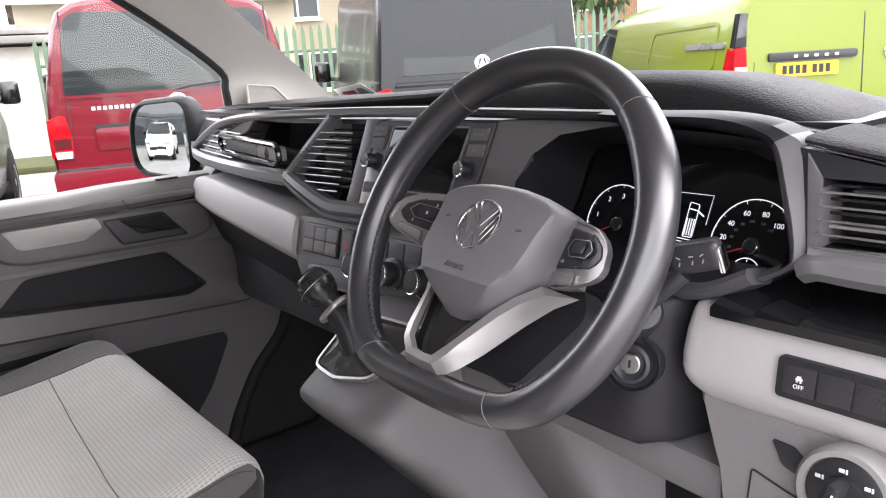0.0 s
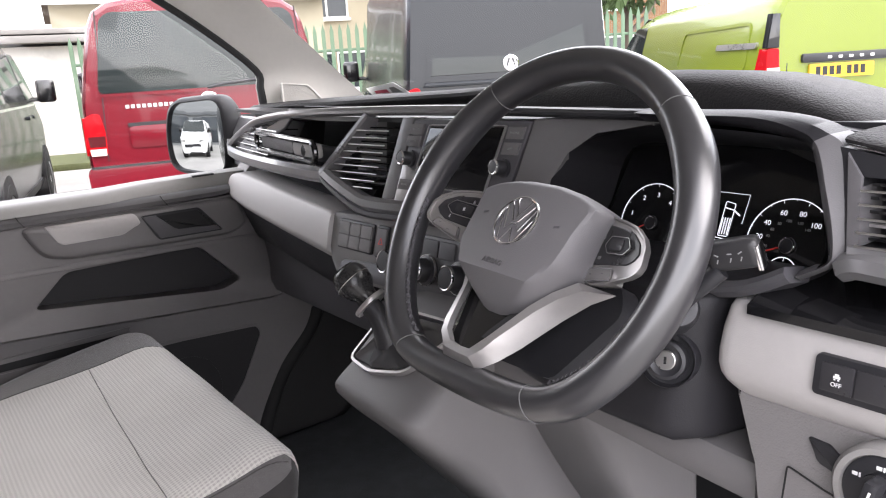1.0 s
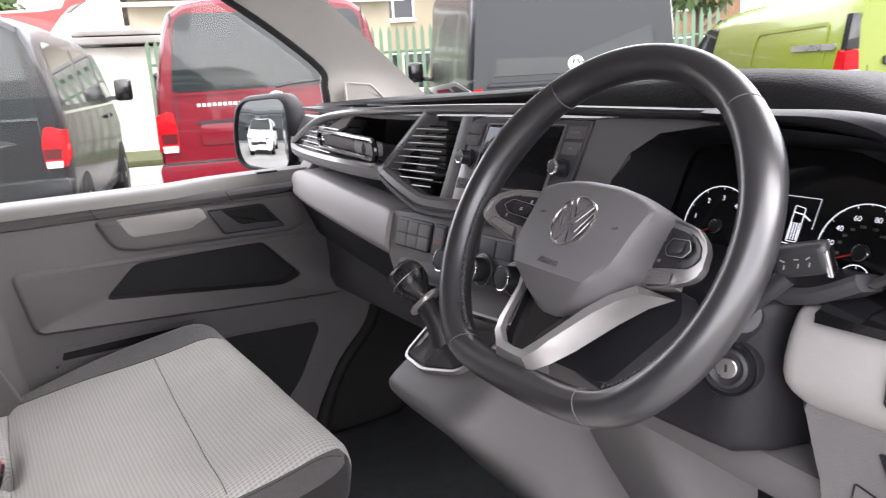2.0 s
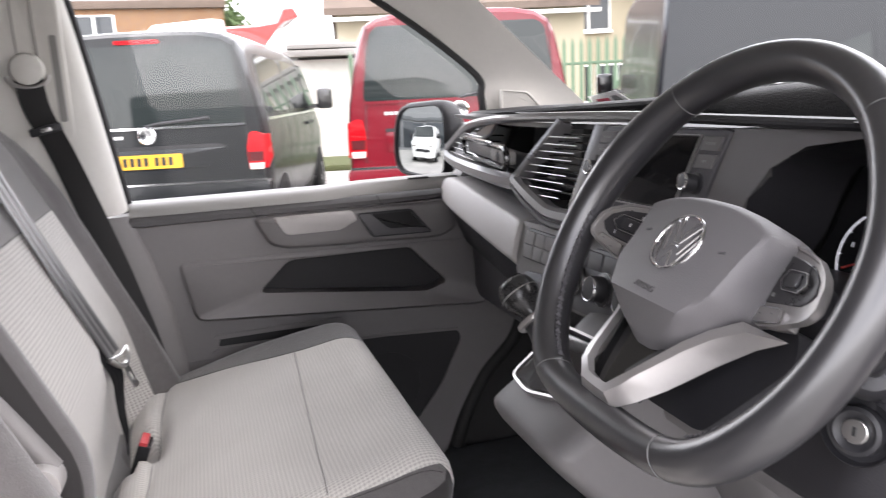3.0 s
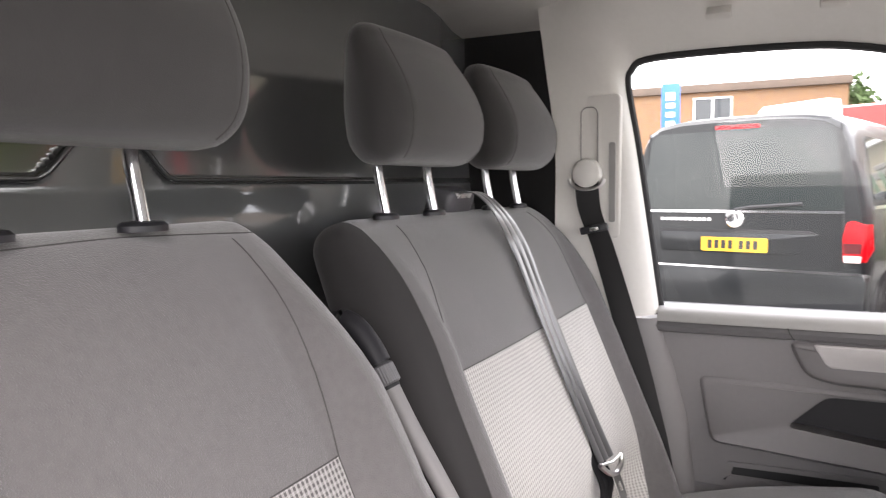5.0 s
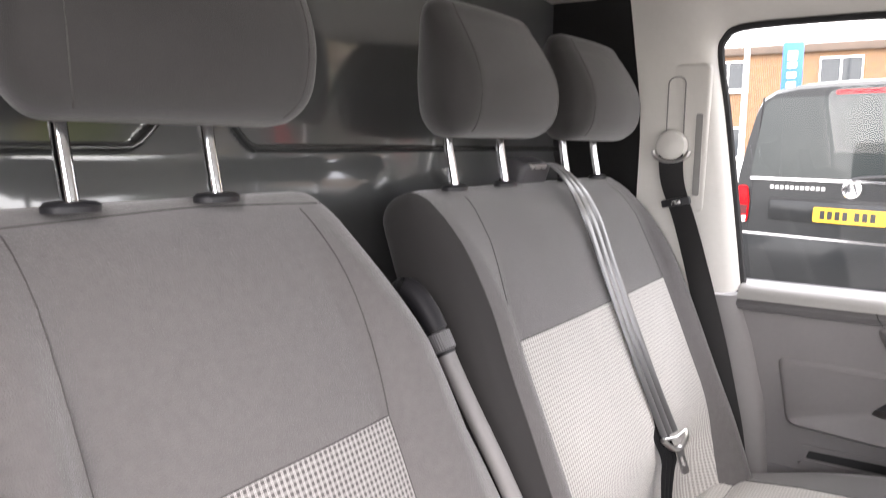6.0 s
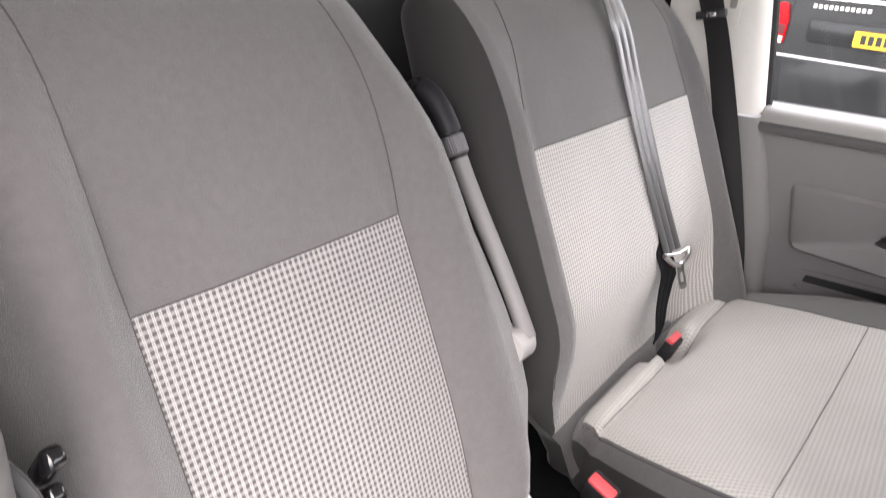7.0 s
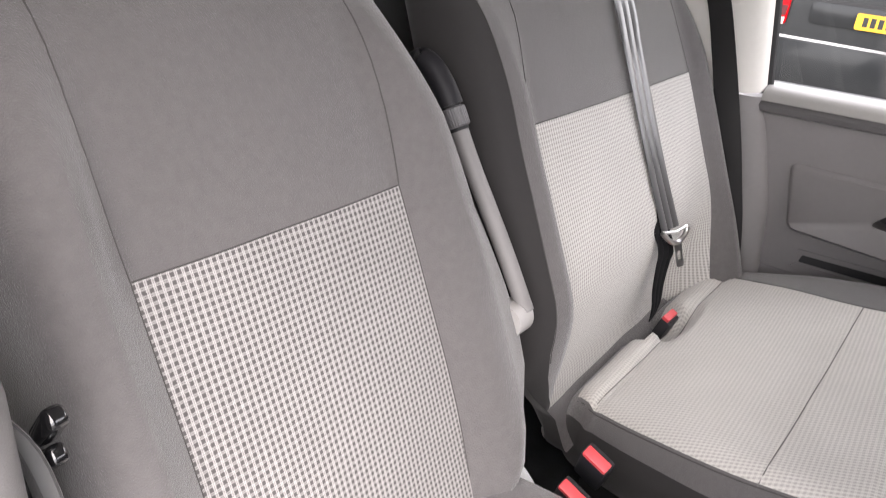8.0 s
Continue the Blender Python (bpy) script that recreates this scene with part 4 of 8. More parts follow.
sweep(bm, catmull(path, 5), bar(0.03, 0.013, 0.35), (0, 0, 1))
part("upper_rail", bm, M_TRIM, dash, "satin grey trim rail")
bm = bmesh.new()
sweep(bm, catmull([fp(0.18, 1.3130, -0.010), fp(0.262, 1.3118, -0.008), Vector((0.36, 0.185, 1.3105)), Vector((0.48, 0.195, 1.308)), Vector((0.58, 0.21, 1.297)), Vector((0.66, 0.225, 1.286)), Vector((0.80, 0.23, 1.272))], 5), bar(0.03, 0.010, 0.35), (0, 0, 1))
part("rail_end", bm, M_BLACK, dash, "black end of the trim rail")
bm = bmesh.new()
sweep(bm, [lp(-0.50, 1.262, -0.006), lp(-0.40, 1.284, -0.01), lp(-0.36, 1.303, -0.012)], bar(0.02, 0.008), (0, -1, 0))
part("shelf_divider", bm, M_TRIM, dash)
# frame round the middle vent
bm = bmesh.new()
path = [fp(-0.138, 1.222, 0.006), fp(-0.100, 1.207, 0.008), fp(-0.050, 1.189, 0.008), fp(-0.018, 1.182, 0.008), fp(0.05, 1.182, 0.008), fp(0.15, 1.184, 0.008), fp(0.25, 1.189, 0.008)]
sweep(bm, catmull(path, 5), bar(0.02, 0.024, 0.25), (0, -1, 0.2))
part("middle_frame", bm, M_TRIM, dash, "satin grey trim frame")
bm = bmesh.new()
path = [fp(-0.138, 1.210, 0.001), fp(-0.104, 1.194, 0.002), fp(-0.056, 1.175, 0.002), fp(-0.022, 1.167, 0.002), fp(0.05, 1.167, 0.002), fp(0.25, 1.174, 0.002)]
sweep(bm, catmull(path, 5), bar(0.012, 0.03, 0.3), (0, -1, 0.2))
part("frame_lip", bm, M_DASH, dash, "dark textured lip")
bm = bmesh.new()
sweep(bm, [fp(-0.135, 1.218, 0.004), fp(-0.090, 1.262, 0.0), fp(-0.048, 1.306, -0.006)], bar(0.012, 0.03), (0, -1, 0.2))
part("frame_post", bm, M_TRIM, dash)


def air_vent(name, label, f, left, right, zs, tabs, depth=0.012, bright=()):
    """A vent with its slats; left and right give the opening's edges by height."""
    v = thing(name, label, "air vent", tuple(f((left(zs[0]) + right(zs[0])) / 2, zs[0], 0)))
    bm = bmesh.new()
    lo, hi = zs[0] - 0.012, zs[-1] + 0.012
    plate(bm, [(left(lo) - 0.004, lo), (right(lo) + 0.004, lo), (right(hi) + 0.004, hi), (left(hi) - 0.004, hi)], f, -0.06, -0.045)
    part("backing", bm, M_RUBBER, v)
    for k, z in enumerate(zs):
        bm = bmesh.new()
        a, b = f(left(z), z, -depth), f(right(z), z, -depth)
        sec = [(-0.0012, -0.003), (0.0012, -0.003), (0.0035, 0.022), (0.001, 0.022)]
        sweep(bm, [a, (a + b) / 2, b], [(p, -q) for p, q in sec], (0, -1, 0))
        sl = part("slat", bm, M_SILVER if k in bright else M_GLOSS, v)
        bm = bmesh.new()
        e = Vector((0, -0.0222, -0.0022))
        tube(bm, [a + e, (a + b) / 2 + e, b + e], 0.0010, 6, up=(0, 0, 1))
        part("slat_edge", bm, M_STEEL, sl, "bright slat edge")
    for x, z in tabs:
        bm = bmesh.new()
        box(bm, f(x, z, -depth + 0.008), (0.026, 0.012, 0.005), bevel=0.002)
        part("tab", bm, M_BLACK, v, "small black vent tab")
    return v


def vl(z):
    return -0.073 + (z - 1.286) * 0.85 if z > 1.224 else -0.126 + (1.224 - z) * 2.6


def vr(z):
    return -0.014 + (z - 1.208) * 0.3


air_vent("air_vent", "black slatted air vent in the middle of the dashboard", fp, vl, vr, [1.206 + 0.0103 * i for i in range(9)], ((-0.035, 1.276), (-0.052, 1.228)))
air_vent("air_vent", "small black slatted air vent at the door end of the dashboard", lambda x, z, h: lp(x, z, h - 0.004), lambda z: -0.765 + (z - 1.215) * 2.2, lambda z: -0.50 + (z - 1.215) * 1.6, [1.222 + 0.0125 * i for i in range(5)], ())
bm = bmesh.new()
plate(bm, [(0.000, 1.190), (0.026, 1.190), (0.054, 1.304), (0.031, 1.304)], fp, -0.02, 0.004, 0.002)
part("vent_strip", bm, M_TRIM, dash)

# head unit
unit = thing("head_unit", "black touchscreen head unit with rotary knobs and side keys", "car stereo", tuple(fp(0.13, 1.2, 0)))
bm = bmesh.new()
plate(bm, soften([(0.028, 1.187), (0.231, 1.205), (0.262, 1.302), (0.056, 1.302)], 0.004), fp, -0.03, 0.003, 0.002)
part("housing", bm, M_DASH, unit)
bm = bmesh.new()
plate(bm, soften([(0.066, 1.216), (0.196, 1.214), (0.221, 1.294), (0.091, 1.293)], 0.003), fp, 0.002, 0.006, 0.001)
part("screen", bm, M_GLOSS, unit, "dark blank touchscreen")
bm = bmesh.new()
o = soften([(0.063, 1.213), (0.199, 1.211), (0.225, 1.297), (0.089, 1.296)], 0.003)
ring_plate(bm, o, grow(o, -0.0012), fp, 0.002, 0.0068)
part("bezel", bm, M_SILVER, unit, "thin silver screen edge")
bm = bmesh.new()
plate(bm, [(0.029, 1.190), (0.062, 1.193), (0.068, 1.232), (0.050, 1.240), (0.041, 1.240)], fp, 0.002, 0.005, 0.001)
part("silver_panel", bm, M_SILVER, unit, "bright silver key surround")


def side_key(u, v, w, h, txt):
    bm = bmesh.new()
    sl = 0.25
    plate(bm, [(u - w / 2 - sl * h / 2, v - h / 2), (u + w / 2 - sl * h / 2, v - h / 2), (u + w / 2 + sl * h / 2, v + h / 2), (u - w / 2 + sl * h / 2, v + h / 2)], fp, 0.002, 0.0065, 0.001)
    k = part("key", bm, M_KNEE, unit, "dark grey key")
    words("lettering", txt, 0.0045, Matrix.Translation(fp(u, v, 0.0068)) @ pose(0, 0, 0, 79, 0, 7), M_DIM, k, 0.0001)


for u, v, txt in ((0.065, 1.2895, "RADIO"), (0.060, 1.2735, "MEDIA"), (0.050, 1.214, "MENU"), (0.240, 1.288, "PHONE"), (0.235, 1.269, "APP"), (0.219, 1.213, "VOICE")):
    side_key(u, v, 0.025, 0.0145, txt)
for u, v in ((0.055, 1.249), (0.226, 1.245)):
    bm = bmesh.new()
    turned(bm, fp(u, v, 0.002), (-0.12, -1, 0.2), [(0.012, 0), (0.012, 0.003), (0.0095, 0.004), (0.0095, 0.017), (0.0085, 0.019), (0.005, 0.0196), (0, 0.0196)], 28)
    kn = part("knob", bm, M_BLACK, unit, "black rotary knob")
    bm = bmesh.new()
    turned(bm, fp(u, v, 0.002), (-0.12, -1, 0.2), [(0.0099, 0.0165), (0.0102, 0.018), (0.0088, 0.0196), (0.0076, 0.0192), (0.0075, 0.016)], 28)
    part("knob_ring", bm, M_CHROME, kn, "chrome knob ring")

# plate between head unit and instruments
bm = bmesh.new()
plate(bm, [(0.236, 1.203), (0.285, 1.205), (0.296, 1.236), (0.316, 1.268), (0.352, 1.291), (0.42, 1.299), (0.42, 1.307), (0.264, 1.304)], fp, -0.03, 0.002, 0.0015)
part("side_plate", bm, M_KNEE, dash, "grey plate beside the instruments")

# switch panel and climate controls
bm = bmesh.new()
plate(bm, soften([(-0.100, 1.060), (0.24, 1.06), (0.25, 1.166), (-0.136, 1.156), (-0.131, 1.092)], 0.01), bp, -0.06, 0.0, 0.004)
part("switch_panel", bm, M_MIDGREY, dash, "grey switch panel")
bm = bmesh.new()
plate(bm, soften([(-0.098, 1.066), (0.24, 1.066), (0.245, 1.150), (0.075, 1.150), (0.04, 1.098), (-0.09, 1.088)], 0.006), bp, 0.0, 0.003, 0.002)
part("climate_panel", bm, M_DASH, dash, "dark climate control panel")
bm = bmesh.new()
plate(bm, rounded(-0.109, 1.105, -0.015, 1.149, 0.004), bp, 0.0, 0.003, 0.001)
part("switch_bezel", bm, M_BLACK, dash)
for i in range(3):
    for j in range(2):
        bm = bmesh.new()
        plate(bm, rounded(-0.1055 + 0.0295 * i, 1.108 + 0.0195 * j, -0.0775 + 0.0295 * i, 1.1265 + 0.0195 * j, 0.002), bp, 0.0, 0.0055, 0.001)
        part("switch", bm, M_MIDGREY, dash, "blank grey switch")
bm = bmesh.new()
plate(bm, rounded(-0.008, 1.104, 0.021, 1.150, 0.003), bp, 0.0, 0.003, 0.001)
part("switch_bezel", bm, M_BLACK, dash)
bm = bmesh.new()
plate(bm, rounded(-0.005, 1.107, 0.018, 1.147, 0.002), bp, 0.0, 0.0055, 0.001)
hz = part("hazard_switch", bm, M_KNEE, dash, "grey hazard switch with red triangle")
bm = bmesh.new()
tri_o = [(0.001, 1.124), (0.012, 1.124), (0.0065, 1.134)]
ring_plate(bm, tri_o, grow(tri_o, -0.0018), bp, 0.0055, 0.0058)
part("triangle", bm, M_NEEDLE, hz, "red warning triangle")
for i in range(4):
    bm = bmesh.new()
    plate(bm, rounded(0.035 + 0.034 * i, 1.124, 0.066 + 0.034 * i, 1.146, 0.002), bp, 0.0, 0.005, 0.001)
    part("switch", bm, M_DASH, dash)
for u in (0.048, 0.117, 0.182):
    bm = bmesh.new()
    ax = (-0.05, -1, 0.25)
    turned(bm, bp(u, 1.105, 0.003), ax, [(0.021, 0), (0.021, 0.004), (0.0165, 0.006), (0.016, 0.022), (0.0145, 0.0238), (0.006, 0.0242), (0, 0.0242)], 32)
    kn = part("climate_knob", bm, M_BLACK, dash, "black rotary climate knob")
    bm = bmesh.new()
    turned(bm, bp(u, 1.105, 0.003), ax, [(0.0163, 0.020), (0.0168, 0.022), (0.0158, 0.0246), (0.0146, 0.0243), (0.0145, 0.018)], 32)
    part("knob_ring", bm, M_CHROME, kn, "chrome knob ring")
    bm = bmesh.new()
    turned(bm, bp(u, 1.105, 0.003), ax, [(0.0216, 0.0005), (0.0216, 0.0042), (0.0212, 0.0042), (0.0212, 0.0005)], 32)
    part("dial_ring", bm, M_STEEL, kn)

# pale panel on the passenger side, and the slot above it
bm = bmesh.new()
rings = []
for x, zt, zb in ((-0.772, 1.150, 1.118), (-0.765, 1.156, 1.112), (-0.745, 1.160, 1.106), (-0.70, 1.1645, 1.1025), (-0.62, 1.1655, 1.100), (-0.50, 1.163, 1.098), (-0.40, 1.1605, 1.0965), (-0.30, 1.159, 1.0955), (-0.20, 1.158, 1.0950), (-0.150, 1.157, 1.0945), (-0.136, 1.156, 1.0945), (-0.1325, 1.153, 1.098)):
    m_ = (zt + zb) / 2
    rings.append([lp2(x, z, h) for z, h in ((zt - 0.004, -0.07), (zt, -0.05), (zt, -0.004), (zt - 0.0015, 0.001), (zt - 0.005, 0.0035), (m_, 0.005), (zb + 0.008, 0.0035), (zb + 0.002, 0.001), (zb - 0.004, -0.005), (zb - 0.016, -0.020), (zb - 0.028, -0.038), (zb - 0.034, -0.07))])
loft(bm, rings)
part("passenger_panel", bm, M_LIGHTTRIM, dash, "pale grey lower dash panel", 60)
bm = bmesh.new()
loft(bm, [[(x, lp2(x, 1.16, 0).y + a, b) for a, b in ((0.012, 1.150), (0.05, 1.152), (0.09, 1.192), (0.1, 1.192), (0.1, 1.14), (0.012, 1.14))] for x in (-0.76, -0.5, -0.3, -0.12)])
part("slot", bm, M_BLACK, dash)
bm = bmesh.new()
plate(bm, soften([(-0.765, 1.0), (-0.12, 0.99), (-0.10, 1.108), (-0.60, 1.112), (-0.74, 1.12)], 0.006), lambda x, z, h: lp2(x, z, h - 0.006) + Vector((0, 0.7 * max(0, 1.11 - z), 0)), -0.03, 0.0, 0.003)
part("lower_dash", bm, M_DOORDARK, dash, "dark grey lower dash under the pale panel")
bm = bmesh.new()
box(bm, (-0.36, 0.37, 0.97), (0.86, 0.24, 0.22), bevel=0.03)
part("glovebox", bm, M_DASH, dash, "dark lower dash")

bm = bmesh.new()
box(bm, (-0.785, 0.47, 0.77), (0.03, 0.52, 0.62), bevel=0.01)
part("kick_panel", bm, M_RUBBER, dash, "dark footwell side panel")

# driver's side: pale panel, tray, switches
# Same plastic as the pale panel, with its shade put into the colour.
M_LOWER_SHADED = mat("lower_dash_plastic", (0.175, 0.167, 0.166), 0.55, var=0.06, scale=10, grain=0.5, grain_scale=600)
bm = bmesh.new()
rows = []
for z, xl, back in ((1.1640, 0.570, 0.060), (1.1635, 0.569, 0.012), (1.1615, 0.567, 0.004), (1.157, 0.566, 0.0), (1.140, 0.5635, -0.003), (1.120, 0.562, -0.004), (1.108, 0.5625, -0.0035), (1.100, 0.564, -0.001), (1.093, 0.5675, 0.003), (1.087, 0.572, 0.008), (1.082, 0.577, 0.0125), (1.079, 0.580, 0.030)):
    rows.append([(x, rp(x, z, 0).y + back + d, z) for x, d in ((xl, 0.06), (xl, 0.012), (xl + 0.001, 0.007), (xl + 0.004, 0.003), (xl + 0.009, 0.001), (xl + 0.016, 0.0), (0.65, 0.0), (0.74, 0.0), (0.83, 0.0))])
vs = [[bm.verts.new(p) for p in r] for r in rows]
for a in range(len(vs) - 1):
    for k in range(len(vs[0]) - 1):
        bm.faces.new((vs[a][k], vs[a][k + 1], vs[a + 1][k + 1], vs[a + 1][k]))
part("driver_panel", bm, M_LIGHTTRIM, dash, "pale grey lower dash panel", 60)
bm = bmesh.new()
plate(bm, soften([(0.612, 0.93), (0.83, 0.93), (0.83, 1.09), (0.66, 1.086), (0.576, 1.088), (0.583, 1.076), (0.597, 1.040), (0.603, 1.024)], 0.004), lambda x, z, h: rp(x, z, h - 0.012 - 0.10 * max(0, 1.04 - z)), -0.07, 0.0, 0.005, 3)
low = part("lower_driver_panel", bm, M_LOWER_SHADED, dash, "grey lower dash panel")
bm = bmesh.new()
o = soften([(0.628, 0.95), (0.80, 0.95), (0.80, 1.0), (0.66, 1.028), (0.630, 1.036)], 0.004)
ring_plate(bm, o, grow(o, -0.0014), lambda x, z, h: rp(x, z, h - 0.012), 0.0, 0.0006)
part("lid_gap", bm, M_RUBBER, low)
bm = bmesh.new()
rps = lambda x, z, h: rp(x, z, h + 0.0042)
plate(bm, rounded(0.650, 1.1095, 0.822, 1.1415, 0.004), rps, -0.004, 0.0035, 0.001)
sw = part("switch_strip", bm, M_BLACK, dash, "black switch strip")
for i in range(6):
    bm = bmesh.new()
    plate(bm, rounded(0.6555 + 0.0258 * i, 1.1145, 0.680 + 0.0258 * i, 1.1365, 0.0015), rps, 0.0, 0.0048, 0.001)
    k = part("switch", bm, M_PODFACE, sw, "black push switch")
    if i == 0:
        words("lettering", "OFF", 0.0046, Matrix.Translation(rps(0.668, 1.1212, 0.0051)) @ pose(0, 0, 0, 82, 0, 0), M_PRINT, k, 0.0002)
        bm = bmesh.new()
        for u0, v0, u1, v1 in ((0.6655, 1.1262, 0.6705, 1.1280), (0.6665, 1.1280, 0.6695, 1.1296), (0.6660, 1.1248, 0.6672, 1.1256), (0.6688, 1.1248, 0.6700, 1.1256)):
            plate(bm, [(u0, v0), (u1, v0), (u1, v1), (u0, v1)], rps, 0.004, 0.0053)
        part("symbol", bm, M_PRINT, k)
bm = bmesh.new()
plate(bm, soften([(0.645, 1.066), (0.655, 1.049), (0.673, 1.043), (0.672, 1.058), (0.662, 1.065)][::-1], 0.002), lambda x, z, h: rp(x, z, h - 0.012), -0.002, 0.003, 0.001)
part("dimmer", bm, M_BLACK, dash, "small black dimmer wheel")
LS = rp(0.708, 1.050, 0)
ax = (0.0, -1, 0.15)
bm = bmesh.new()
turned(bm, LS, ax, [(0.036, -0.02), (0.036, 0.004), (0.033, 0.008), (0.0285, 0.008), (0.0275, 0.003), (0, 0.003)], 40)
lsw = part("light_switch", bm, M_SILL, dash, "round headlamp switch in a pale ring")
bm = bmesh.new()
turned(bm, LS, ax, [(0.0272, 0.002), (0.0272, 0.0055), (0.025, 0.0065), (0.015, 0.0065), (0.0145, 0.01), (0, 0.01)], 40)
part("switch_face", bm, M_BLACK, lsw)
bm = bmesh.new()
box(bm, LS + Vector((-0.001, -0.02, 0.003)), (0.0095, 0.022, 0.03), pose(0, 0, 0, -8, 12, 0), bevel=0.003)
part("switch_grip", bm, M_BLACK, lsw, "black switch grip")
bm = bmesh.new()
box(bm, LS + Vector((0.002, -0.0315, 0.011)), (0.0015, 0.001, 0.005), pose(0, 0, 0, -8, 12, 0))
for k in range(3):
    a = radians(150 - 55 * k)
    box(bm, LS + Vector((0.021 * math.cos(a), -0.0066, 0.021 * math.sin(a))), (0.004, 0.0008, 0.003), bevel=0.0004)
    box(bm, LS + Vector((0.021 * math.cos(a) + 0.0035, -0.0066, 0.021 * math.sin(a))), (0.0012, 0.0008, 0.0035))
part("symbol", bm, M_PRINT, lsw)
# tray by the door
bm = bmesh.new()
loft(bm, [[(x, y, z) for y, z in ((0.088, 1.166), (0.10, 1.170), (0.125, 1.172), (0.20, 1.172), (0.20, top), (0.21, top), (0.21, 1.16), (0.088, 1.158))] for x, top in ((0.59, 1.174), (0.632, 1.174), (0.645, 1.210), (0.74, 1.210), (0.82, 1.210))])
part("door_tray", bm, M_GLOSS, dash, "gloss black open tray")
bm = bmesh.new()
path = [vp(0.648, 1.200, 0.0), vp(0.662, 1.205, 0.004), vp(0.70, 1.205, 0.006), vp(0.82, 1.207, 0.006)]
sweep(bm, catmull(path, 4), bar(0.022, 0.02, 0.3), (0, -1, 0.2))
part("tray_lip", bm, M_TRIM, dash)
# driver's vent
bm = bmesh.new()
o = [(0.637, 1.209), (0.83, 1.209), (0.83, 1.262), (0.70, 1.282), (0.637, 1.294)]
i_ = [(0.657, 1.218), (0.822, 1.218), (0.822, 1.252), (0.70, 1.271), (0.657, 1.272)]
ring_plate(bm, o, i_, vp, -0.05, 0.004)
part("vent_frame", bm, M_BLACK, dash, "black vent frame")
bm = bmesh.new()
plate(bm, [(0.6512, 1.2136), (0.6600, 1.2195), (0.6565, 1.2723), (0.6440, 1.2900)], vp, -0.03, 0.007, 0.0015)
part("vent_post", bm, M_COWL, dash, "satin dark grey vent post")
bm = bmesh.new()
sweep(bm, [vp(0.6525, 1.2160, 0.006), vp(0.71, 1.2185, 0.006), vp(0.83, 1.2230, 0.006)], bar(0.008, 0.006), (0, -1, 0.2))
part("vent_sill", bm, M_TRIM, dash, "satin grey strip under the vent")
bm = bmesh.new()
pad = [(0.640, 1.2950), (0.655, 1.2922), (0.70, 1.2845), (0.76, 1.2745), (0.835, 1.2625)]
loft(bm, [[vp(u, z + 0.0015, -0.020), vp(u, z + 0.0020, 0.003), vp(u, z + 0.0050, 0.005), vp(u, z + 0.0070, 0.001), vp(u, z + 0.0085, -0.016), vp(u, z + 0.0090, -0.045), vp(u, z + 0.0090, -0.085), vp(u, z + 0.003, -0.085)] for u, z in pad])
part("pad_lip", bm, M_DASHTOP, dash, "rolled lower edge of the black dash pad", 50)
air_vent("air_vent", "black slatted air vent beside the instruments", vp, lambda z: 0.658, lambda z: 0.82, [1.223 + 0.0105 * i for i in range(5)], ((0.69, 1.262),), bright=(1,))
bm = bmesh.new()
sweep(bm, [vp(0.642, 1.2955, 0.003), vp(0.70, 1.2845, 0.003), vp(0.83, 1.264, 0.003)], bar(0.0016, 0.004), (0, -1, 0.2))
part("bright_line", bm, M_CHROME, dash)

# instrument binnacle
bin_ = thing("instrument_panel", "black instrument binnacle with two dials and a lit display", "instrument panel", (0.45, 0.2, 1.14))
bm = bmesh.new()
hood_f = [(0.275, 1.155), (0.40, 1.148), (0.53, 1.155), (0.60, 1.178), (0.630, 1.200), (0.630, 1.232), (0.622, 1.278), (0.600, 1.2975), (0.50, 1.305), (0.42, 1.300), (0.33, 1.278), (0.296, 1.236)]
face = [(0.30, 1.130), (0.40, 1.125), (0.50, 1.125), (0.565, 1.140), (0.592, 1.162), (0.596, 1.20), (0.590, 1.24), (0.575, 1.262), (0.50, 1.270), (0.40, 1.270), (0.33, 1.262), (0.315, 1.20)]
a = [bm.verts.new(p) for p in catmull([vp(u, v, 0.0) if u > 0.43 or v < 1.15 else fp(u, v, 0.0) for u, v in hood_f], 4, True)]
b = [bm.verts.new(p) for p in catmull([cp(u, v, 0.004) for u, v in face], 4, True)]
for i in range(len(a)):
    bm.faces.new((a[i], a[(i + 1) % len(a)], b[(i + 1) % len(b)], b[i]))
part("cowl", bm, M_SHROUD, bin_, "dark grained cowl", 50)
bm = bmesh.new()
plate(bm, face, cp, -0.02, 0.0)
part("dial_face", bm, M_GLOSS, bin_)
bm = bmesh.new()
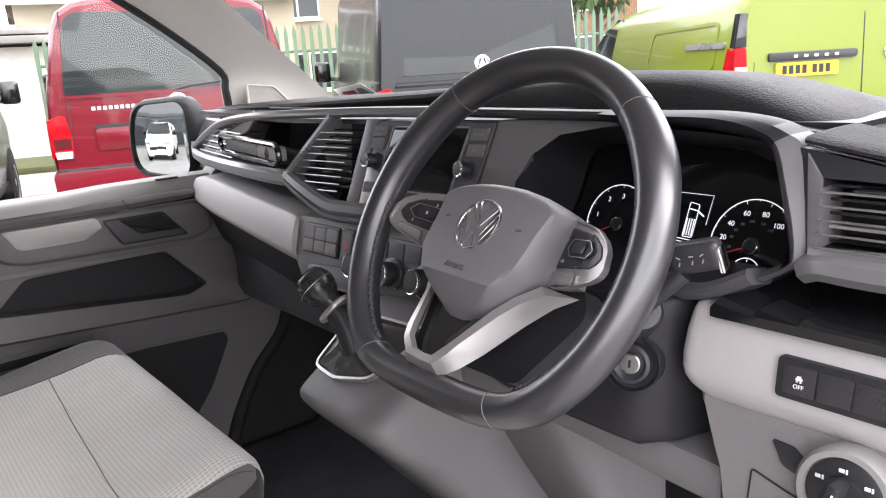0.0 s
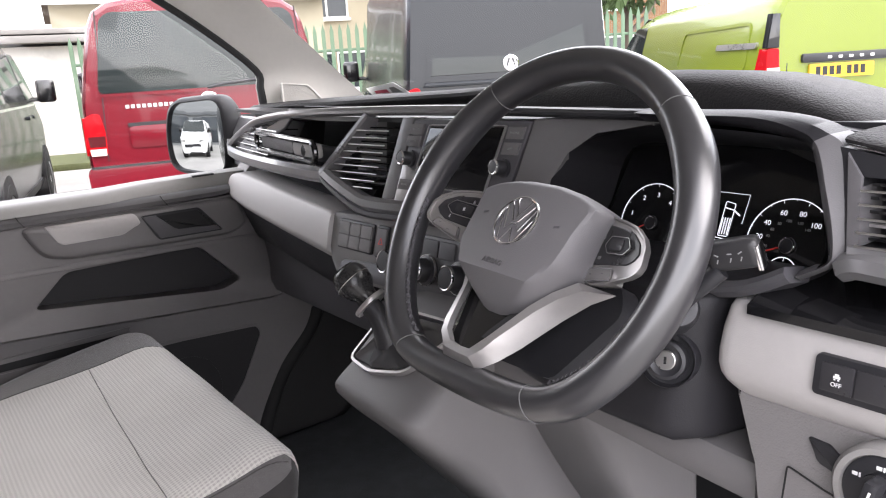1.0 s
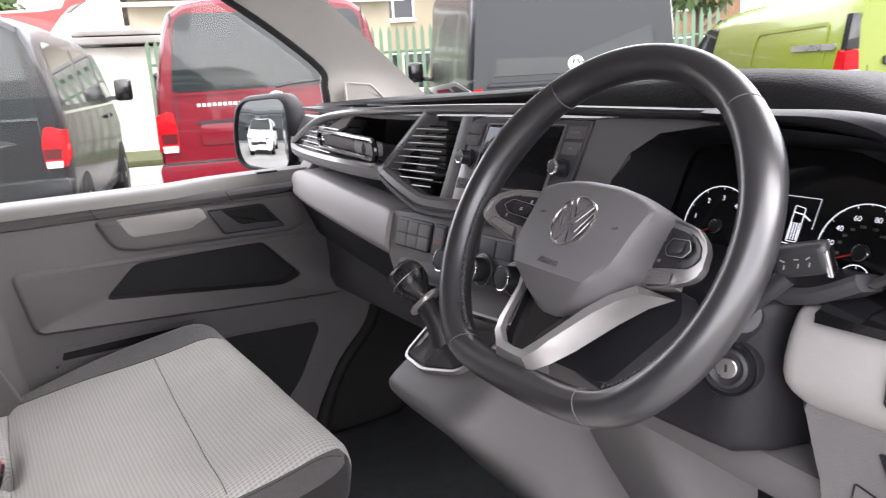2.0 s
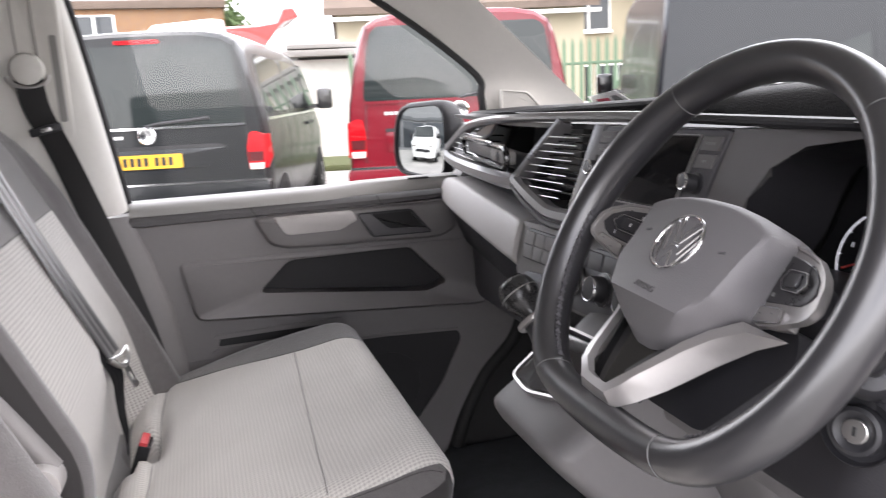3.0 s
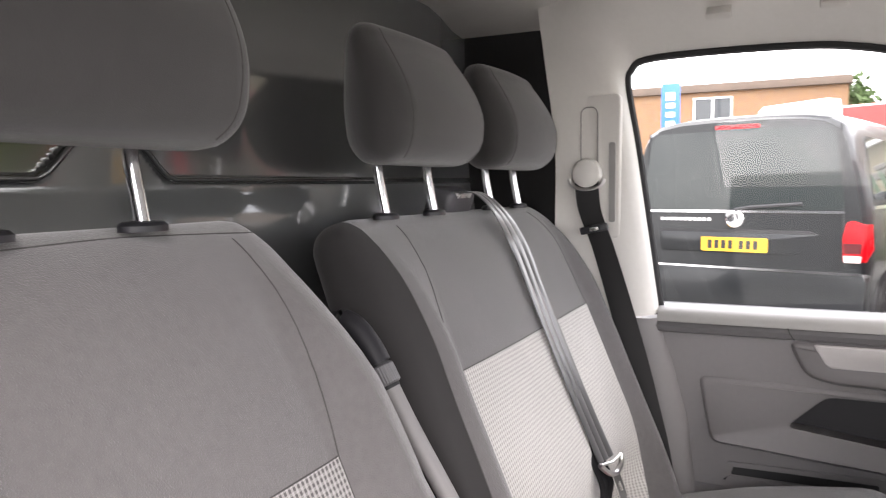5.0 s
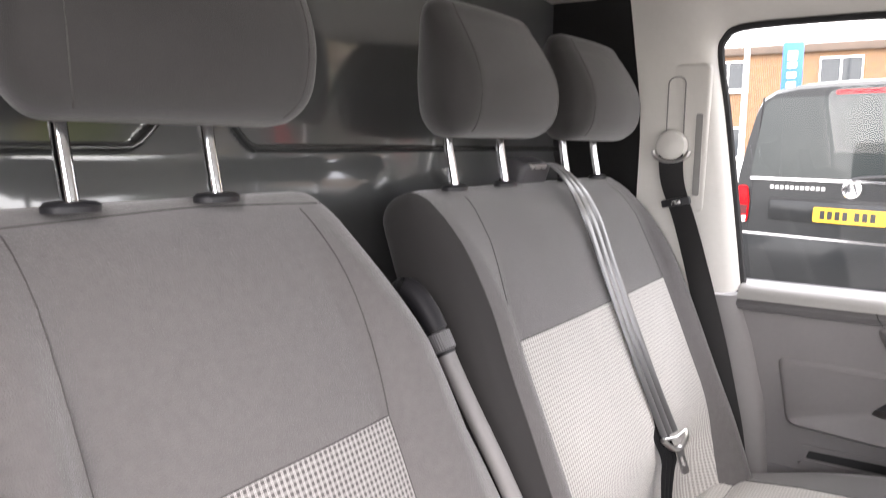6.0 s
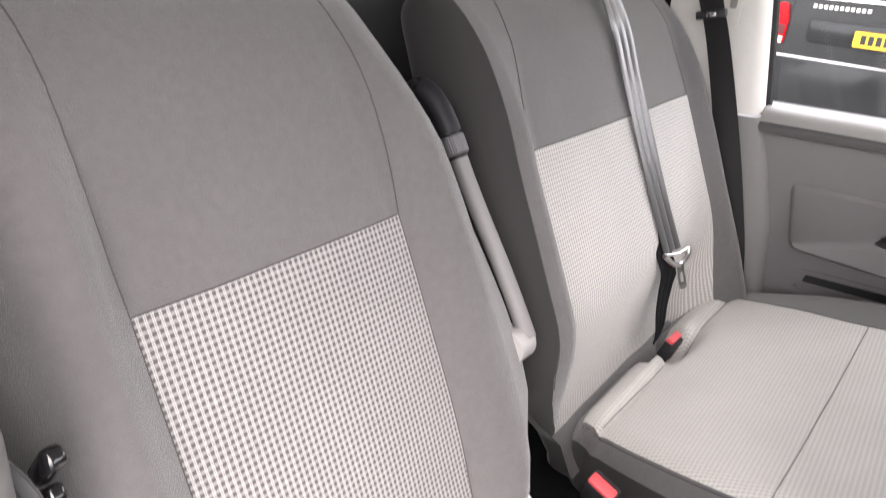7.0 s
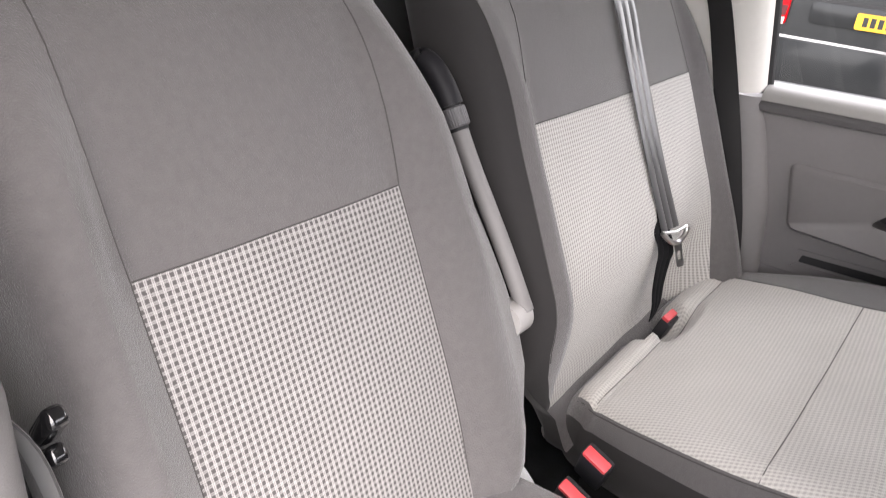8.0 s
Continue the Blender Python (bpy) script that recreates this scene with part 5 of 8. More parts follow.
# its frame: an outer edge, a ridge that stands proud and a lip that turns in, station by station
stations = ((0.40, 1.315, 0.40, 1.3125, 0.40, 1.303, -0.050), (0.479, 1.317, 0.479, 1.3147, 0.4685, 1.306, -0.012), (0.5486, 1.318, 0.5486, 1.3156, 0.540, 1.3055, 0.0), (0.582, 1.3155, 0.5797, 1.3129, 0.577, 1.3008, 0.0),
            (0.607, 1.3110, 0.6044, 1.3059, 0.6022, 1.2953, 0.0), (0.624, 1.3044, 0.6170, 1.2995, 0.6105, 1.2899, 0.0), (0.6395, 1.2930, 0.6244, 1.2879, 0.6135, 1.2840, 0.0), (0.6453, 1.2600, 0.6312, 1.2645, 0.6191, 1.2657, 0.0),
            (0.6480, 1.2347, 0.6395, 1.2347, 0.6281, 1.2306, 0.0), (0.6500, 1.2130, 0.6428, 1.2109, 0.6334, 1.2055, 0.0), (0.6445, 1.2040, 0.6390, 1.2030, 0.6300, 1.1985, 0.0), (0.6349, 1.1955, 0.6300, 1.1965, 0.6220, 1.1935, 0.0), (0.6173, 1.1850, 0.6150, 1.1885, 0.6122, 1.1905, 0.0))
lines = [catmull([vp(q[a], q[a + 1], h + q[6]) for q in stations], 5) for a, h in ((0, -0.03), (0, 0.003), (2, 0.0095), (2, 0.0085), (4, -0.004), (4, -0.03))]
for k, (p, q) in enumerate(zip(lines[2], lines[4])):
    lines[3][k] = p + (q - p) * 0.22 + Vector((0, -0.0015, 0))
rows = [list(r) for r in zip(*lines)]
loft(bm, rows[26:])
part("surround", bm, M_COWL, bin_, "dark satin instrument surround", 40)
# Same frame along the top; the hood's shade is put into its colour.
bm = bmesh.new()
loft(bm, rows[:27])
part("upper_surround", bm, M_SHROUD, bin_, "near-black hood over the dials", 40)
bm = bmesh.new()
path = [vp(u, v, h) for u, v, h in ((0.612, 1.188, 0.0), (0.57, 1.168, 0.0), (0.50, 1.155, -0.01), (0.40, 1.149, -0.02), (0.30, 1.152, -0.02))]
sweep(bm, catmull(path, 5), bar(0.014, 0.04, 0.35), (0, -1, 0.2))
part("lower_surround", bm, M_DASH, bin_)


def dial(cx, cz, r, a0, a1, n, marks, needle, size, inner=()):
    """A dial: ring, ticks, figures and needle; angles in degrees from straight up, clockwise."""
    f = lambda a, q, h=0.0008: cp(cx + q * math.sin(radians(a)), cz + q * math.cos(radians(a)), h)
    bm = bmesh.new()
    steps = 40
    tube(bm, [f(a0 + (a1 - a0) * i / steps, r) for i in range(steps + 1)], 0.0006, 5, up=(0, -1, 0))
    d = part("dial_ring", bm, M_LIT, bin_, "white dial ring")
    bm = bmesh.new()
    for i in range(n + 1):
        a = a0 + (a1 - a0) * i / n
        tube(bm, [f(a, r), f(a, r - (0.0018 if i % 2 else 0.0034))], 0.0003, 4, up=(0, -1, 0))
    part("ticks", bm, M_LIT, d)
    turn = pose(0, 0, 0, 70.7, 0, 0)
    for txt, a in marks:
        words("figure", txt, size, Matrix.Translation(f(a, r - 0.0125)) @ turn, M_LIT, d, 0.0001)
    for txt, a in inner:
        words("figure", txt, size * 0.55, Matrix.Translation(f(a, r - 0.021)) @ turn, M_DIM, d, 0.0001)
    bm = bmesh.new()
    tube(bm, [f(needle, 0.0), f(needle, r * 0.86)], 0.0008, 5, up=(0, -1, 0))
    part("needle", bm, M_NEEDLE, d, "red needle")
    bm = bmesh.new()
    turned(bm, f(0, 0, 0.0), (0, -1, 0.35), [(0.0075 * r / 0.042, 0.0), (0.0075 * r / 0.042, 0.003), (0.006 * r / 0.042, 0.0035), (0, 0.0035)], 24)
    hubb = part("needle_hub", bm, M_BLACK, d)
    bm = bmesh.new()
    tube(bm, [cp(cx, cz, 0.0035) + Vector((0.0068 * r / 0.042 * math.cos(k), 0.35 * 0.0068 * r / 0.042 * math.sin(k), 0.0068 * r / 0.042 * math.sin(k))) for k in [2 * math.pi * j / 24 for j in range(24)]], 0.0009, 6, True, up=(0, -1, 0))
    part("hub_ring", bm, M_CHROME, hubb)


dial(0.377, 1.181, 0.043, -125, 125, 16, (("1", -76), ("2", -33), ("3", 4), ("4", 40)), -115, 0.0078)
dial(0.541, 1.179, 0.044, -125, 125, 14, (("20", -82), ("40", -54), ("60", -20), ("80", 16), ("100", 48)), -112, 0.0074, (("20", -100), ("40", -75), ("60", -56), ("80", -34), ("100", -10), ("120", 20), ("140", 45)))
dial(0.5400, 1.1515, 0.0155, -110, 110, 4, (("1/2", 0),), -122, 0.005)
bm = bmesh.new()
tube(bm, [cp(u, v, 0.001) for u, v in ((0.4435, 1.196), (0.4474, 1.2225), (0.4911, 1.2222), (0.4884, 1.1928))], 0.0004, 4, up=(0, -1, 0))
part("display_edge", bm, M_LIT, bin_, "lit display outline")
bm = bmesh.new()
o = soften([(0.463, 1.178), (0.475, 1.178), (0.4775, 1.212), (0.4655, 1.214)], 0.002)
ring_plate(bm, o, grow(o, -0.0007), cp, 0.0005, 0.0012)
for k in range(4):
    plate(bm, [(0.4645 + 0.0028 * k, 1.180), (0.4655 + 0.0028 * k, 1.180), (0.4662 + 0.0028 * k, 1.197), (0.4652 + 0.0028 * k, 1.197)], cp, 0.0005, 0.0012)
plate(bm, [(0.477, 1.204), (0.484, 1.200), (0.4845, 1.2012), (0.4775, 1.2055)], cp, 0.0005, 0.0012)
for v in (1.1765, 1.1735):
    plate(bm, [(0.445, v), (0.4825, v - 0.002), (0.4825, v - 0.0012), (0.445, v + 0.0008)], cp, 0.0005, 0.0012)
plate(bm, [(0.4652, 1.2065), (0.4762, 1.2050), (0.4764, 1.2060), (0.4654, 1.2076)], cp, 0.0005, 0.0012)
part("door_symbol", bm, M_LIT, bin_, "lit van outline with an open door")
words("figure", "939", 0.007, Matrix.Translation(cp(0.447, 1.1665, 0.001)) @ pose(0, 0, 0, 70.7, 0, 0), M_LIT, bin_, 0.0001)

# steering column, ignition and stalk
M_STALK = mat("stalk_plastic", (0.022, 0.0215, 0.023), 0.35, var=0.08, grain=0.2)
col = thing("steering_column", "dark plastic steering column shroud with ignition lock", "steering column", (0.46, 0.12, 1.0))


def col_warp(p, n):
    return Vector((p.x, p.y + 2.5 * max(0, p.x - 0.51) ** 2 + 3.0 * max(0, p.x - 0.545) + 0.10 * (p.z - 1.1) + 1.5 * max(0, 0.42 - p.x) ** 2, p.z))


got = soft_box(knots(0.31, 0.595, 14, (), 0.02), knots(0.068, 0.27, 8, (), 0.02), knots(1.026, 1.162, 10, (), 0.02), 0.014, col_warp)
part("shroud", got["body"], M_SHROUD, col, "dark grained column shroud", 60)
bm = bmesh.new()
tube(bm, [WC - WN * 0.05, WC - WN * 0.14], 0.035, 24)
part("column_neck", bm, M_BLACK, col)
KP, KA = Vector((0.531, 0.062, 1.108)), Vector((0.35, -0.9, 0.22))
bm = bmesh.new()
turned(bm, KP, KA, [(0.0255, -0.03), (0.0255, -0.001), (0.0245, 0.001), (0.0225, -0.005), (0.0182, -0.006), (0.0175, 0.004), (0.0145, 0.005), (0.0098, 0.002), (0, 0.002)], 36)
lock = part("ignition_lock", bm, M_BLACK, col, "round ignition lock")
bm = bmesh.new()
turned(bm, KP, KA, [(0.0088, 0.0015), (0.0088, 0.0045), (0.0082, 0.005), (0, 0.005)], 28)
part("lock_face", bm, M_STEEL, lock, "bright steel lock face", 20)
bm = bmesh.new()
q = KA.to_track_quat("Z", "Y").to_matrix().to_4x4()
box(bm, KP + KA.normalized() * 0.005, (0.0022, 0.0065, 0.0012), q)
part("key_slot", bm, M_RUBBER, lock)
bm = bmesh.new()
tube(bm, catmull([(0.535, 0.075, 1.150), (0.560, 0.040, 1.172), (0.578, 0.040, 1.190), (0.592, 0.046, 1.205)], 5), 0.0075, 14, scale=None)
stalk = part("wiper_stalk", bm, M_BLACK, col, "black wiper stalk")
bm = bmesh.new()
turned(bm, (0.548, 0.052, 1.162), (0.6, -0.6, 0.5), [(0.019, -0.02), (0.019, 0.0), (0.016, 0.006), (0.009, 0.008)], 24)
part("stalk_boot", bm, M_BLACK, stalk)
bm = bmesh.new()
box(bm, (0.600, 0.050, 1.219), (0.040, 0.018, 0.024), pose(0, 0, 0, 8, -14, 16), bevel=0.007, seg=4)
part("stalk_head", bm, M_STALK, stalk, "black stalk head with white symbols")
bm = bmesh.new()
box(bm, (0.6185, 0.0555, 1.2195), (0.004, 0.016, 0.020), pose(0, 0, 0, 8, -14, 16), bevel=0.0015)
part("stalk_ring", bm, M_CHROME, stalk)
bm = bmesh.new()
for k, u in enumerate((-0.011, -0.001, 0.007)):
    box(bm, Vector((0.600, 0.050, 1.219)) + pose(0, 0, 0, 8, -14, 16).to_3x3() @ Vector((u, -0.0092, 0.003)), (0.0034, 0.0006, 0.0009), pose(0, 0, 0, 8, 20 - 30 * k, 16))
    box(bm, Vector((0.600, 0.050, 1.219)) + pose(0, 0, 0, 8, -14, 16).to_3x3() @ Vector((u, -0.0092, -0.002)), (0.0008, 0.0006, 0.0035), pose(0, 0, 0, 8, 10, 16))
part("symbol", bm, M_DIM, stalk)

# gear console and knee panels
def slab(x0, x1, prof, r=0.02, n=10):
    """A yz profile drawn across x with rounded ends."""
    c = Vector((sum(p[0] for p in prof) / len(prof), sum(p[1] for p in prof) / len(prof)))
    rings = []
    for i in range(n + 1):
        t = -1 + 2 * i / n
        x = (x0 + x1) / 2 + (x1 - x0) / 2 * math.sin(t * math.pi / 2)
        inset = r * (1 - math.sqrt(max(0, 1 - abs(math.sin(t * math.pi / 2)) ** 6)))
        ring = []
        for y, z in prof:
            d = Vector((y, z)) - c
            d = d * (1 - inset / max(d.length, 0.02))
            ring.append((x, c.x + d.x, c.y + d.y))
        rings.append(ring)
    b = bmesh.new()
    loft(b, rings)
    return b


prof = [tuple(p) for p in catmull([(-0.045, 0.975, 0), (-0.03, 0.995, 0), (0.05, 1.045, 0), (0.13, 1.09, 0), (0.3, 1.09, 0), (0.3, 0.62, 0), (0.19, 0.70, 0), (0.10, 0.80, 0), (0.03, 0.885, 0), (-0.025, 0.945, 0)], 4, True)]
part("gear_console", slab(0.078, 0.27, [p[:2] for p in prof], 0.03), M_KNEE, dash, "grey gear lever console")
prof = [tuple(p) for p in catmull([(0.12, 1.03, 0), (0.15, 1.05, 0), (0.34, 1.05, 0), (0.36, 0.62, 0), (0.27, 0.72, 0), (0.18, 0.86, 0), (0.125, 0.97, 0)], 4, True)]
part("knee_panel", slab(0.18, 0.375, [p[:2] for p in prof], 0.03), M_KNEE, dash, "grey knee panel beside the column")
bm = bmesh.new()
beam = [(0.24, 0.085, 1.022), (0.34, 0.092, 1.016), (0.44, 0.096, 1.010), (0.52, 0.098, 1.003), (0.60, 0.099, 0.998)]
loft(bm, [[(x, y + a, z + b) for a, b in ((0.0, -0.018), (-0.003, -0.010), (-0.003, 0.012), (0.002, 0.019), (0.012, 0.021), (0.10, 0.026), (0.10, -0.02), (0.012, -0.023))] for x, y, z in catmull(beam, 5)])
part("knee_beam", bm, M_KNEE, dash, "grey cross panel under the column", 40)


def gp(u, v, h):
    """The gear gaiter's sloping top: u across, v up the slope."""
    return Vector((u, -0.03 + v * 0.82 - h * 0.57, 1.0 + v * 0.57 + h * 0.82))


M_BLACKGLOSSY = mat("polished_black_leather", (0.02, 0.02, 0.021), 0.28, spec=0.6, var=0.1, scale=30)
gear = thing("gear_lever", "black gear lever with leather gaiter in a silver-edged console", "gear lever", (0.14, 0.03, 1.0))
o = soften([(0.100, 0.017), (0.150, 0.012), (0.207, 0.030), (0.245, 0.115), (0.093, 0.105)], 0.012)
bm = bmesh.new()
ring_plate(bm, grow(o, 0.0025), grow(o, -0.0012), gp, -0.02, 0.002)
part("gaiter_ring", bm, M_SILVER, gear, "satin silver gaiter ring")
bm = bmesh.new()
k = len(o)
rings = []
TOP = Vector((0.152, 0.006, 1.062))
for t, s, lift in ((0, 1.0, 0.0), (0.15, 0.9, 0.006), (0.35, 0.62, 0.01), (0.6, 0.34, 0.03), (0.8, 0.26, 0.06), (1.0, 0.17, 0.085)):
    ring = []
    for i, (u, v) in enumerate(grow(o, -0.005)):
        a = gp(u, v, 0.0)
        c = gp(0.160, 0.058, 0.0)
        base = c + (a - c) * s
        fold = 0.004 * math.sin(i * 1.9 + t * 5) * math.sin(math.pi * min(t + 0.15, 1))
        axis = (TOP - c)
        ring.append(base + axis * (t ** 1.3) + Vector((fold, fold, 0)))
    rings.append(ring)
loft(bm, rings)
part("gaiter", bm, M_LEATHER, gear, "folded black leather gaiter", 70)
bm = bmesh.new()
tube(bm, [(0.156, 0.010, 1.035), (0.152, 0.006, 1.060), (0.144, 0.002, 1.076), (0.120, -0.008, 1.104)], 0.0145, 16, up=(0, 1, 0), scale=[1.15, 1.05, 1.0, 0.8])
part("lever", bm, M_BLACK, gear)
ax = (-0.66, -0.30, 0.69)
GK = Vector((0.138, 0.000, 1.090))
gq = Vector(ax).to_track_quat("Z", "Y")
bm = bmesh.new()
rings = []
for r, h in ((0.0135, -0.003), (0.020, -0.003), (0.0212, 0.0), (0.0205, 0.003), (0.0135, 0.0045)):
    rings.append([GK + gq @ Vector((r * math.cos(a) * (1.0 + 0.28 * max(0, -math.sin(a))), r * math.sin(a) * (1.0 + 0.28 * max(0, -math.sin(a))), h)) for a in [2 * math.pi * k / 28 for k in range(28)]])
loft(bm, rings)
part("collar", bm, M_SILVER, gear, "silver reverse collar")
bm = bmesh.new()
turned(bm, GK, ax, [(0.0120, 0.002), (0.0132, 0.008), (0.0150, 0.014), (0.0192, 0.020), (0.0228, 0.027), (0.0240, 0.035), (0.0236, 0.041), (0.0216, 0.048), (0.0190, 0.0520), (0.0168, 0.0535), (0, 0.0540)], 36)
knob = part("gear_knob", bm, M_BLACKGLOSSY, gear, "black leather gear knob", 50)
bm = bmesh.new()
tube(bm, [GK + gq @ Vector((0.02402 * math.cos(a), 0.02402 * math.sin(a), 0.0355)) for a in [2 * math.pi * k / 32 for k in range(32)]], 0.0006, 6, True, up=ax)
part("seam", bm, M_STEEL, knob, "thin bright seam round the knob")
bm = bmesh.new()
turned(bm, GK, ax, [(0.0170, 0.0530), (0.0166, 0.0548), (0.012, 0.0560), (0.006, 0.0566), (0, 0.0568)], 32)
part("knob_cap", bm, M_GLOSS, knob, "gloss black shift pattern cap")
bm = bmesh.new()
for dx in (-0.007, 0, 0.007):
    box(bm, GK + gq @ Vector((dx, 0, 0.0564)), (0.0008, 0.012, 0.0014), gq.to_matrix().to_4x4())
box(bm, GK + gq @ Vector((0, 0, 0.0567)), (0.0145, 0.0008, 0.0014), gq.to_matrix().to_4x4())
part("shift_pattern", bm, M_PRINT, knob)

# folding cup holder on the passenger rail
cup = thing("cup_holder", "black folded cup holder with a pale insert on the shelf rail", "cup holder", tuple(lp(-0.36, 1.22, 0.02)))
o = [Vector(p) for p in rounded(-0.47, 1.236, -0.13, 1.268, 0.015, 6)]
bm = bmesh.new()
tube(bm, [lp(p.x, p.y, 0.030) for p in o], 0.005, 8, True, up=(0, -1, 0))
part("loop", bm, M_GLOSS, cup, "gloss black loop")
bm = bmesh.new()
plate(bm, rounded(-0.458, 1.241, -0.26, 1.262, 0.008), lp, 0.012, 0.024, 0.003)
part("tray", bm, M_DASH, cup)
bm = bmesh.new()
plate(bm, rounded(-0.252, 1.241, -0.142, 1.263, 0.008), lp, 0.012, 0.027, 0.003)
part("insert", bm, M_SILL, cup, "pale insert")
bm = bmesh.new()
tube(bm, [lp(-0.20, 1.252, 0.018), lp(-0.15, 1.245, 0.0), lp(-0.10, 1.240, -0.03)], 0.014, 14)
part("arm", bm, M_BLACK, cup)

# ---- side walls of the cab ----
RAIL = [((-0.80, 0.31, 1.20), (-0.765, 0.41, 1.21), (-0.70, 0.66, 1.22)), ((-0.80, 0.308, 1.30), (-0.765, 0.39, 1.30), (-0.70, 0.545, 1.30)), ((-0.80, 0.305, 1.345), (-0.762, 0.375, 1.35), (-0.70, 0.497, 1.342)),
        ((-0.80, 0.297, 1.391), (-0.758, 0.345, 1.402), (-0.70, 0.445, 1.388)), ((-0.80, 0.18, 1.487), (-0.755, 0.235, 1.503), (-0.70, 0.33, 1.492)), ((-0.80, 0.046, 1.576), (-0.75, 0.105, 1.602), (-0.70, 0.205, 1.604)),
        ((-0.80, -0.069, 1.642), (-0.745, -0.015, 1.678), (-0.69, 0.07, 1.715)), ((-0.80, -0.169, 1.668), (-0.74, -0.14, 1.712), (-0.66, -0.08, 1.757)), ((-0.80, -0.273, 1.677), (-0.74, -0.27, 1.722), (-0.64, -0.27, 1.768)),
        ((-0.80, -0.437, 1.679), (-0.74, -0.44, 1.724), (-0.64, -0.45, 1.772)), ((-0.80, -0.545, 1.674), (-0.74, -0.575, 1.72), (-0.60, -0.66, 1.79)), ((-0.80, -0.575, 1.655), (-0.745, -0.61, 1.68), (-0.66, -0.73, 1.79)),
        ((-0.80, -0.583, 1.62), (-0.75, -0.61, 1.62), (-0.725, -0.74, 1.68)), ((-0.80, -0.562, 1.50), (-0.75, -0.585, 1.50), (-0.735, -0.72, 1.50)), ((-0.80, -0.535, 1.32), (-0.748, -0.556, 1.32), (-0.735, -0.72, 1.32)), ((-0.80, -0.511, 1.155), (-0.748, -0.530, 1.14), (-0.735, -0.72, 1.135))]
for s, side in ((1, "passenger"), (-1, "driver")):
    bm = bmesh.new()
    stations = []
    cols = [catmull([st[k] for st in RAIL], 4) for k in range(3)]
    rows = []
    for a, b, c in zip(*cols):
        mid = catmull([a, b, c], 5)
        rows.append([a + Vector((-0.03, 0, 0))] + mid + [c + Vector((-0.05, 0, 0.02))])
    vs = [[bm.verts.new((p.x * s, p.y, p.z)) for p in r] for r in rows]
    for i in range(len(vs) - 1):
        for j in range(len(vs[0]) - 1):
            bm.faces.new((vs[i][j], vs[i][j + 1], vs[i + 1][j + 1], vs[i + 1][j]))
    wall = thing("wall_left" if s > 0 else "wall_right", "pale grey moulded pillar and roof rail trim", "pillar trim", (-0.8 * s, -0.1, 0.5), kind="structure")
    part("rail_trim", bm, M_PALE, wall, smooth=60)
    # black seal round the window opening
    bm = bmesh.new()
    seal = [Vector((p.x * s - 0.004 * s, p.y, p.z)) for p in cols[0]]
    tube(bm, seal, 0.010, 8, up=(1, 0, 0))
    part("seal", bm, M_RUBBER, wall, "black window seal")
    # lower half of the door pillar
    bm = bmesh.new()
    rows = []
    for z, y0, y1 in ((1.136, -0.508, -0.72), (1.128, -0.505, -0.72), (1.05, -0.477, -0.72), (0.92, -0.443, -0.70), (0.81, -0.431, -0.68), (0.6, -0.42, -0.68), (0.46, -0.42, -0.68)):
        rows.append([(-0.80 * s, y0 + 0.002, z), (-0.757 * s, y0, z), (-0.744 * s, y0 - 0.012, z), (-0.740 * s, y0 - 0.05, z), (-0.738 * s, y1, z), (-0.80 * s, y1, z)])
    loft(bm, rows)
    part("lower_pillar", bm, M_MIDGREY, wall, "grey lower door pillar trim", 60)
    bm = bmesh.new()
    box(bm, (-0.835 * s, -0.85, 1.13), (0.05, 0.3, 1.34))
    part("rear_filler", bm, M_RUBBER, wall)
got = soft_box(knots(0.683, 0.78, 6, (), 0.03), knots(-0.66, -0.487, 8, (), 0.03), knots(0.5, 1.36, 16, (), 0.03), 0.03, lambda p, n: Vector((p.x + 0.05 * step(1.22, 1.36, p.z), p.y - 0.035 * (p.z - 1.15), p.z)))
part("belt_cover", got["body"], M_MIDGREY, bpy.data.objects["wall_right"], "grey belt cover on the driver side pillar", 60)
# small grille and step in the front pillar trim
bm = bmesh.new()
o = soften([(0.335, 1.306), (0.43, 1.306), (0.395, 1.348), (0.335, 1.356)], 0.006)
af = lambda u, v, h: Vector((-0.757 + 0.36 * max(0, u - 0.33) + h, u, v))
ring_plate(bm, o, grow(o, -0.003), af, -0.004, 0.004)
part("grille_edge", bm, M_PALE, bpy.data.objects["wall_left"])
bm = bmesh.new()
plate(bm, grow(o, -0.003), af, -0.004, 0.0015)
part("grille", bm, mat("pillar_grille", (0.34, 0.33, 0.31), 0.8, var=0.1, grain=0.9, grain_scale=420), bpy.data.objects["wall_left"], "fine grey speaker grille")
# belt height slide in the pillar
bm = bmesh.new()
sf = lambda u, v, h: Vector((-0.7385 + h, u, v))
plate(bm, rounded(-0.70, 1.30, -0.582, 1.60, 0.012), sf, -0.02, -0.002, 0.006, 4)
part("belt_panel", bm, M_PALE, bpy.data.objects["wall_left"])
bm = bmesh.new()
o = rounded(-0.665, 1.42, -0.628, 1.575, 0.015)
ring_plate(bm, o, grow(o, -0.0022), sf, -0.003, 0.0012)
plate(bm, rounded(-0.605, 1.335, -0.592, 1.50, 0.004), sf, -0.003, 0.0008)
part("slide_slot", bm, M_SILL, bpy.data.objects["wall_left"])
for y in (-0.39, -0.20):
    bm = bmesh.new()
    box(bm, (-0.69, y, 1.728), (0.03, 0.045, 0.016), pose(0, 0, 0, 0, 40, 0), bevel=0.005)
    solo("coat_hook", bm, M_PALE, "small pale plastic hook on the headlining edge", "hook", group="roof hooks")

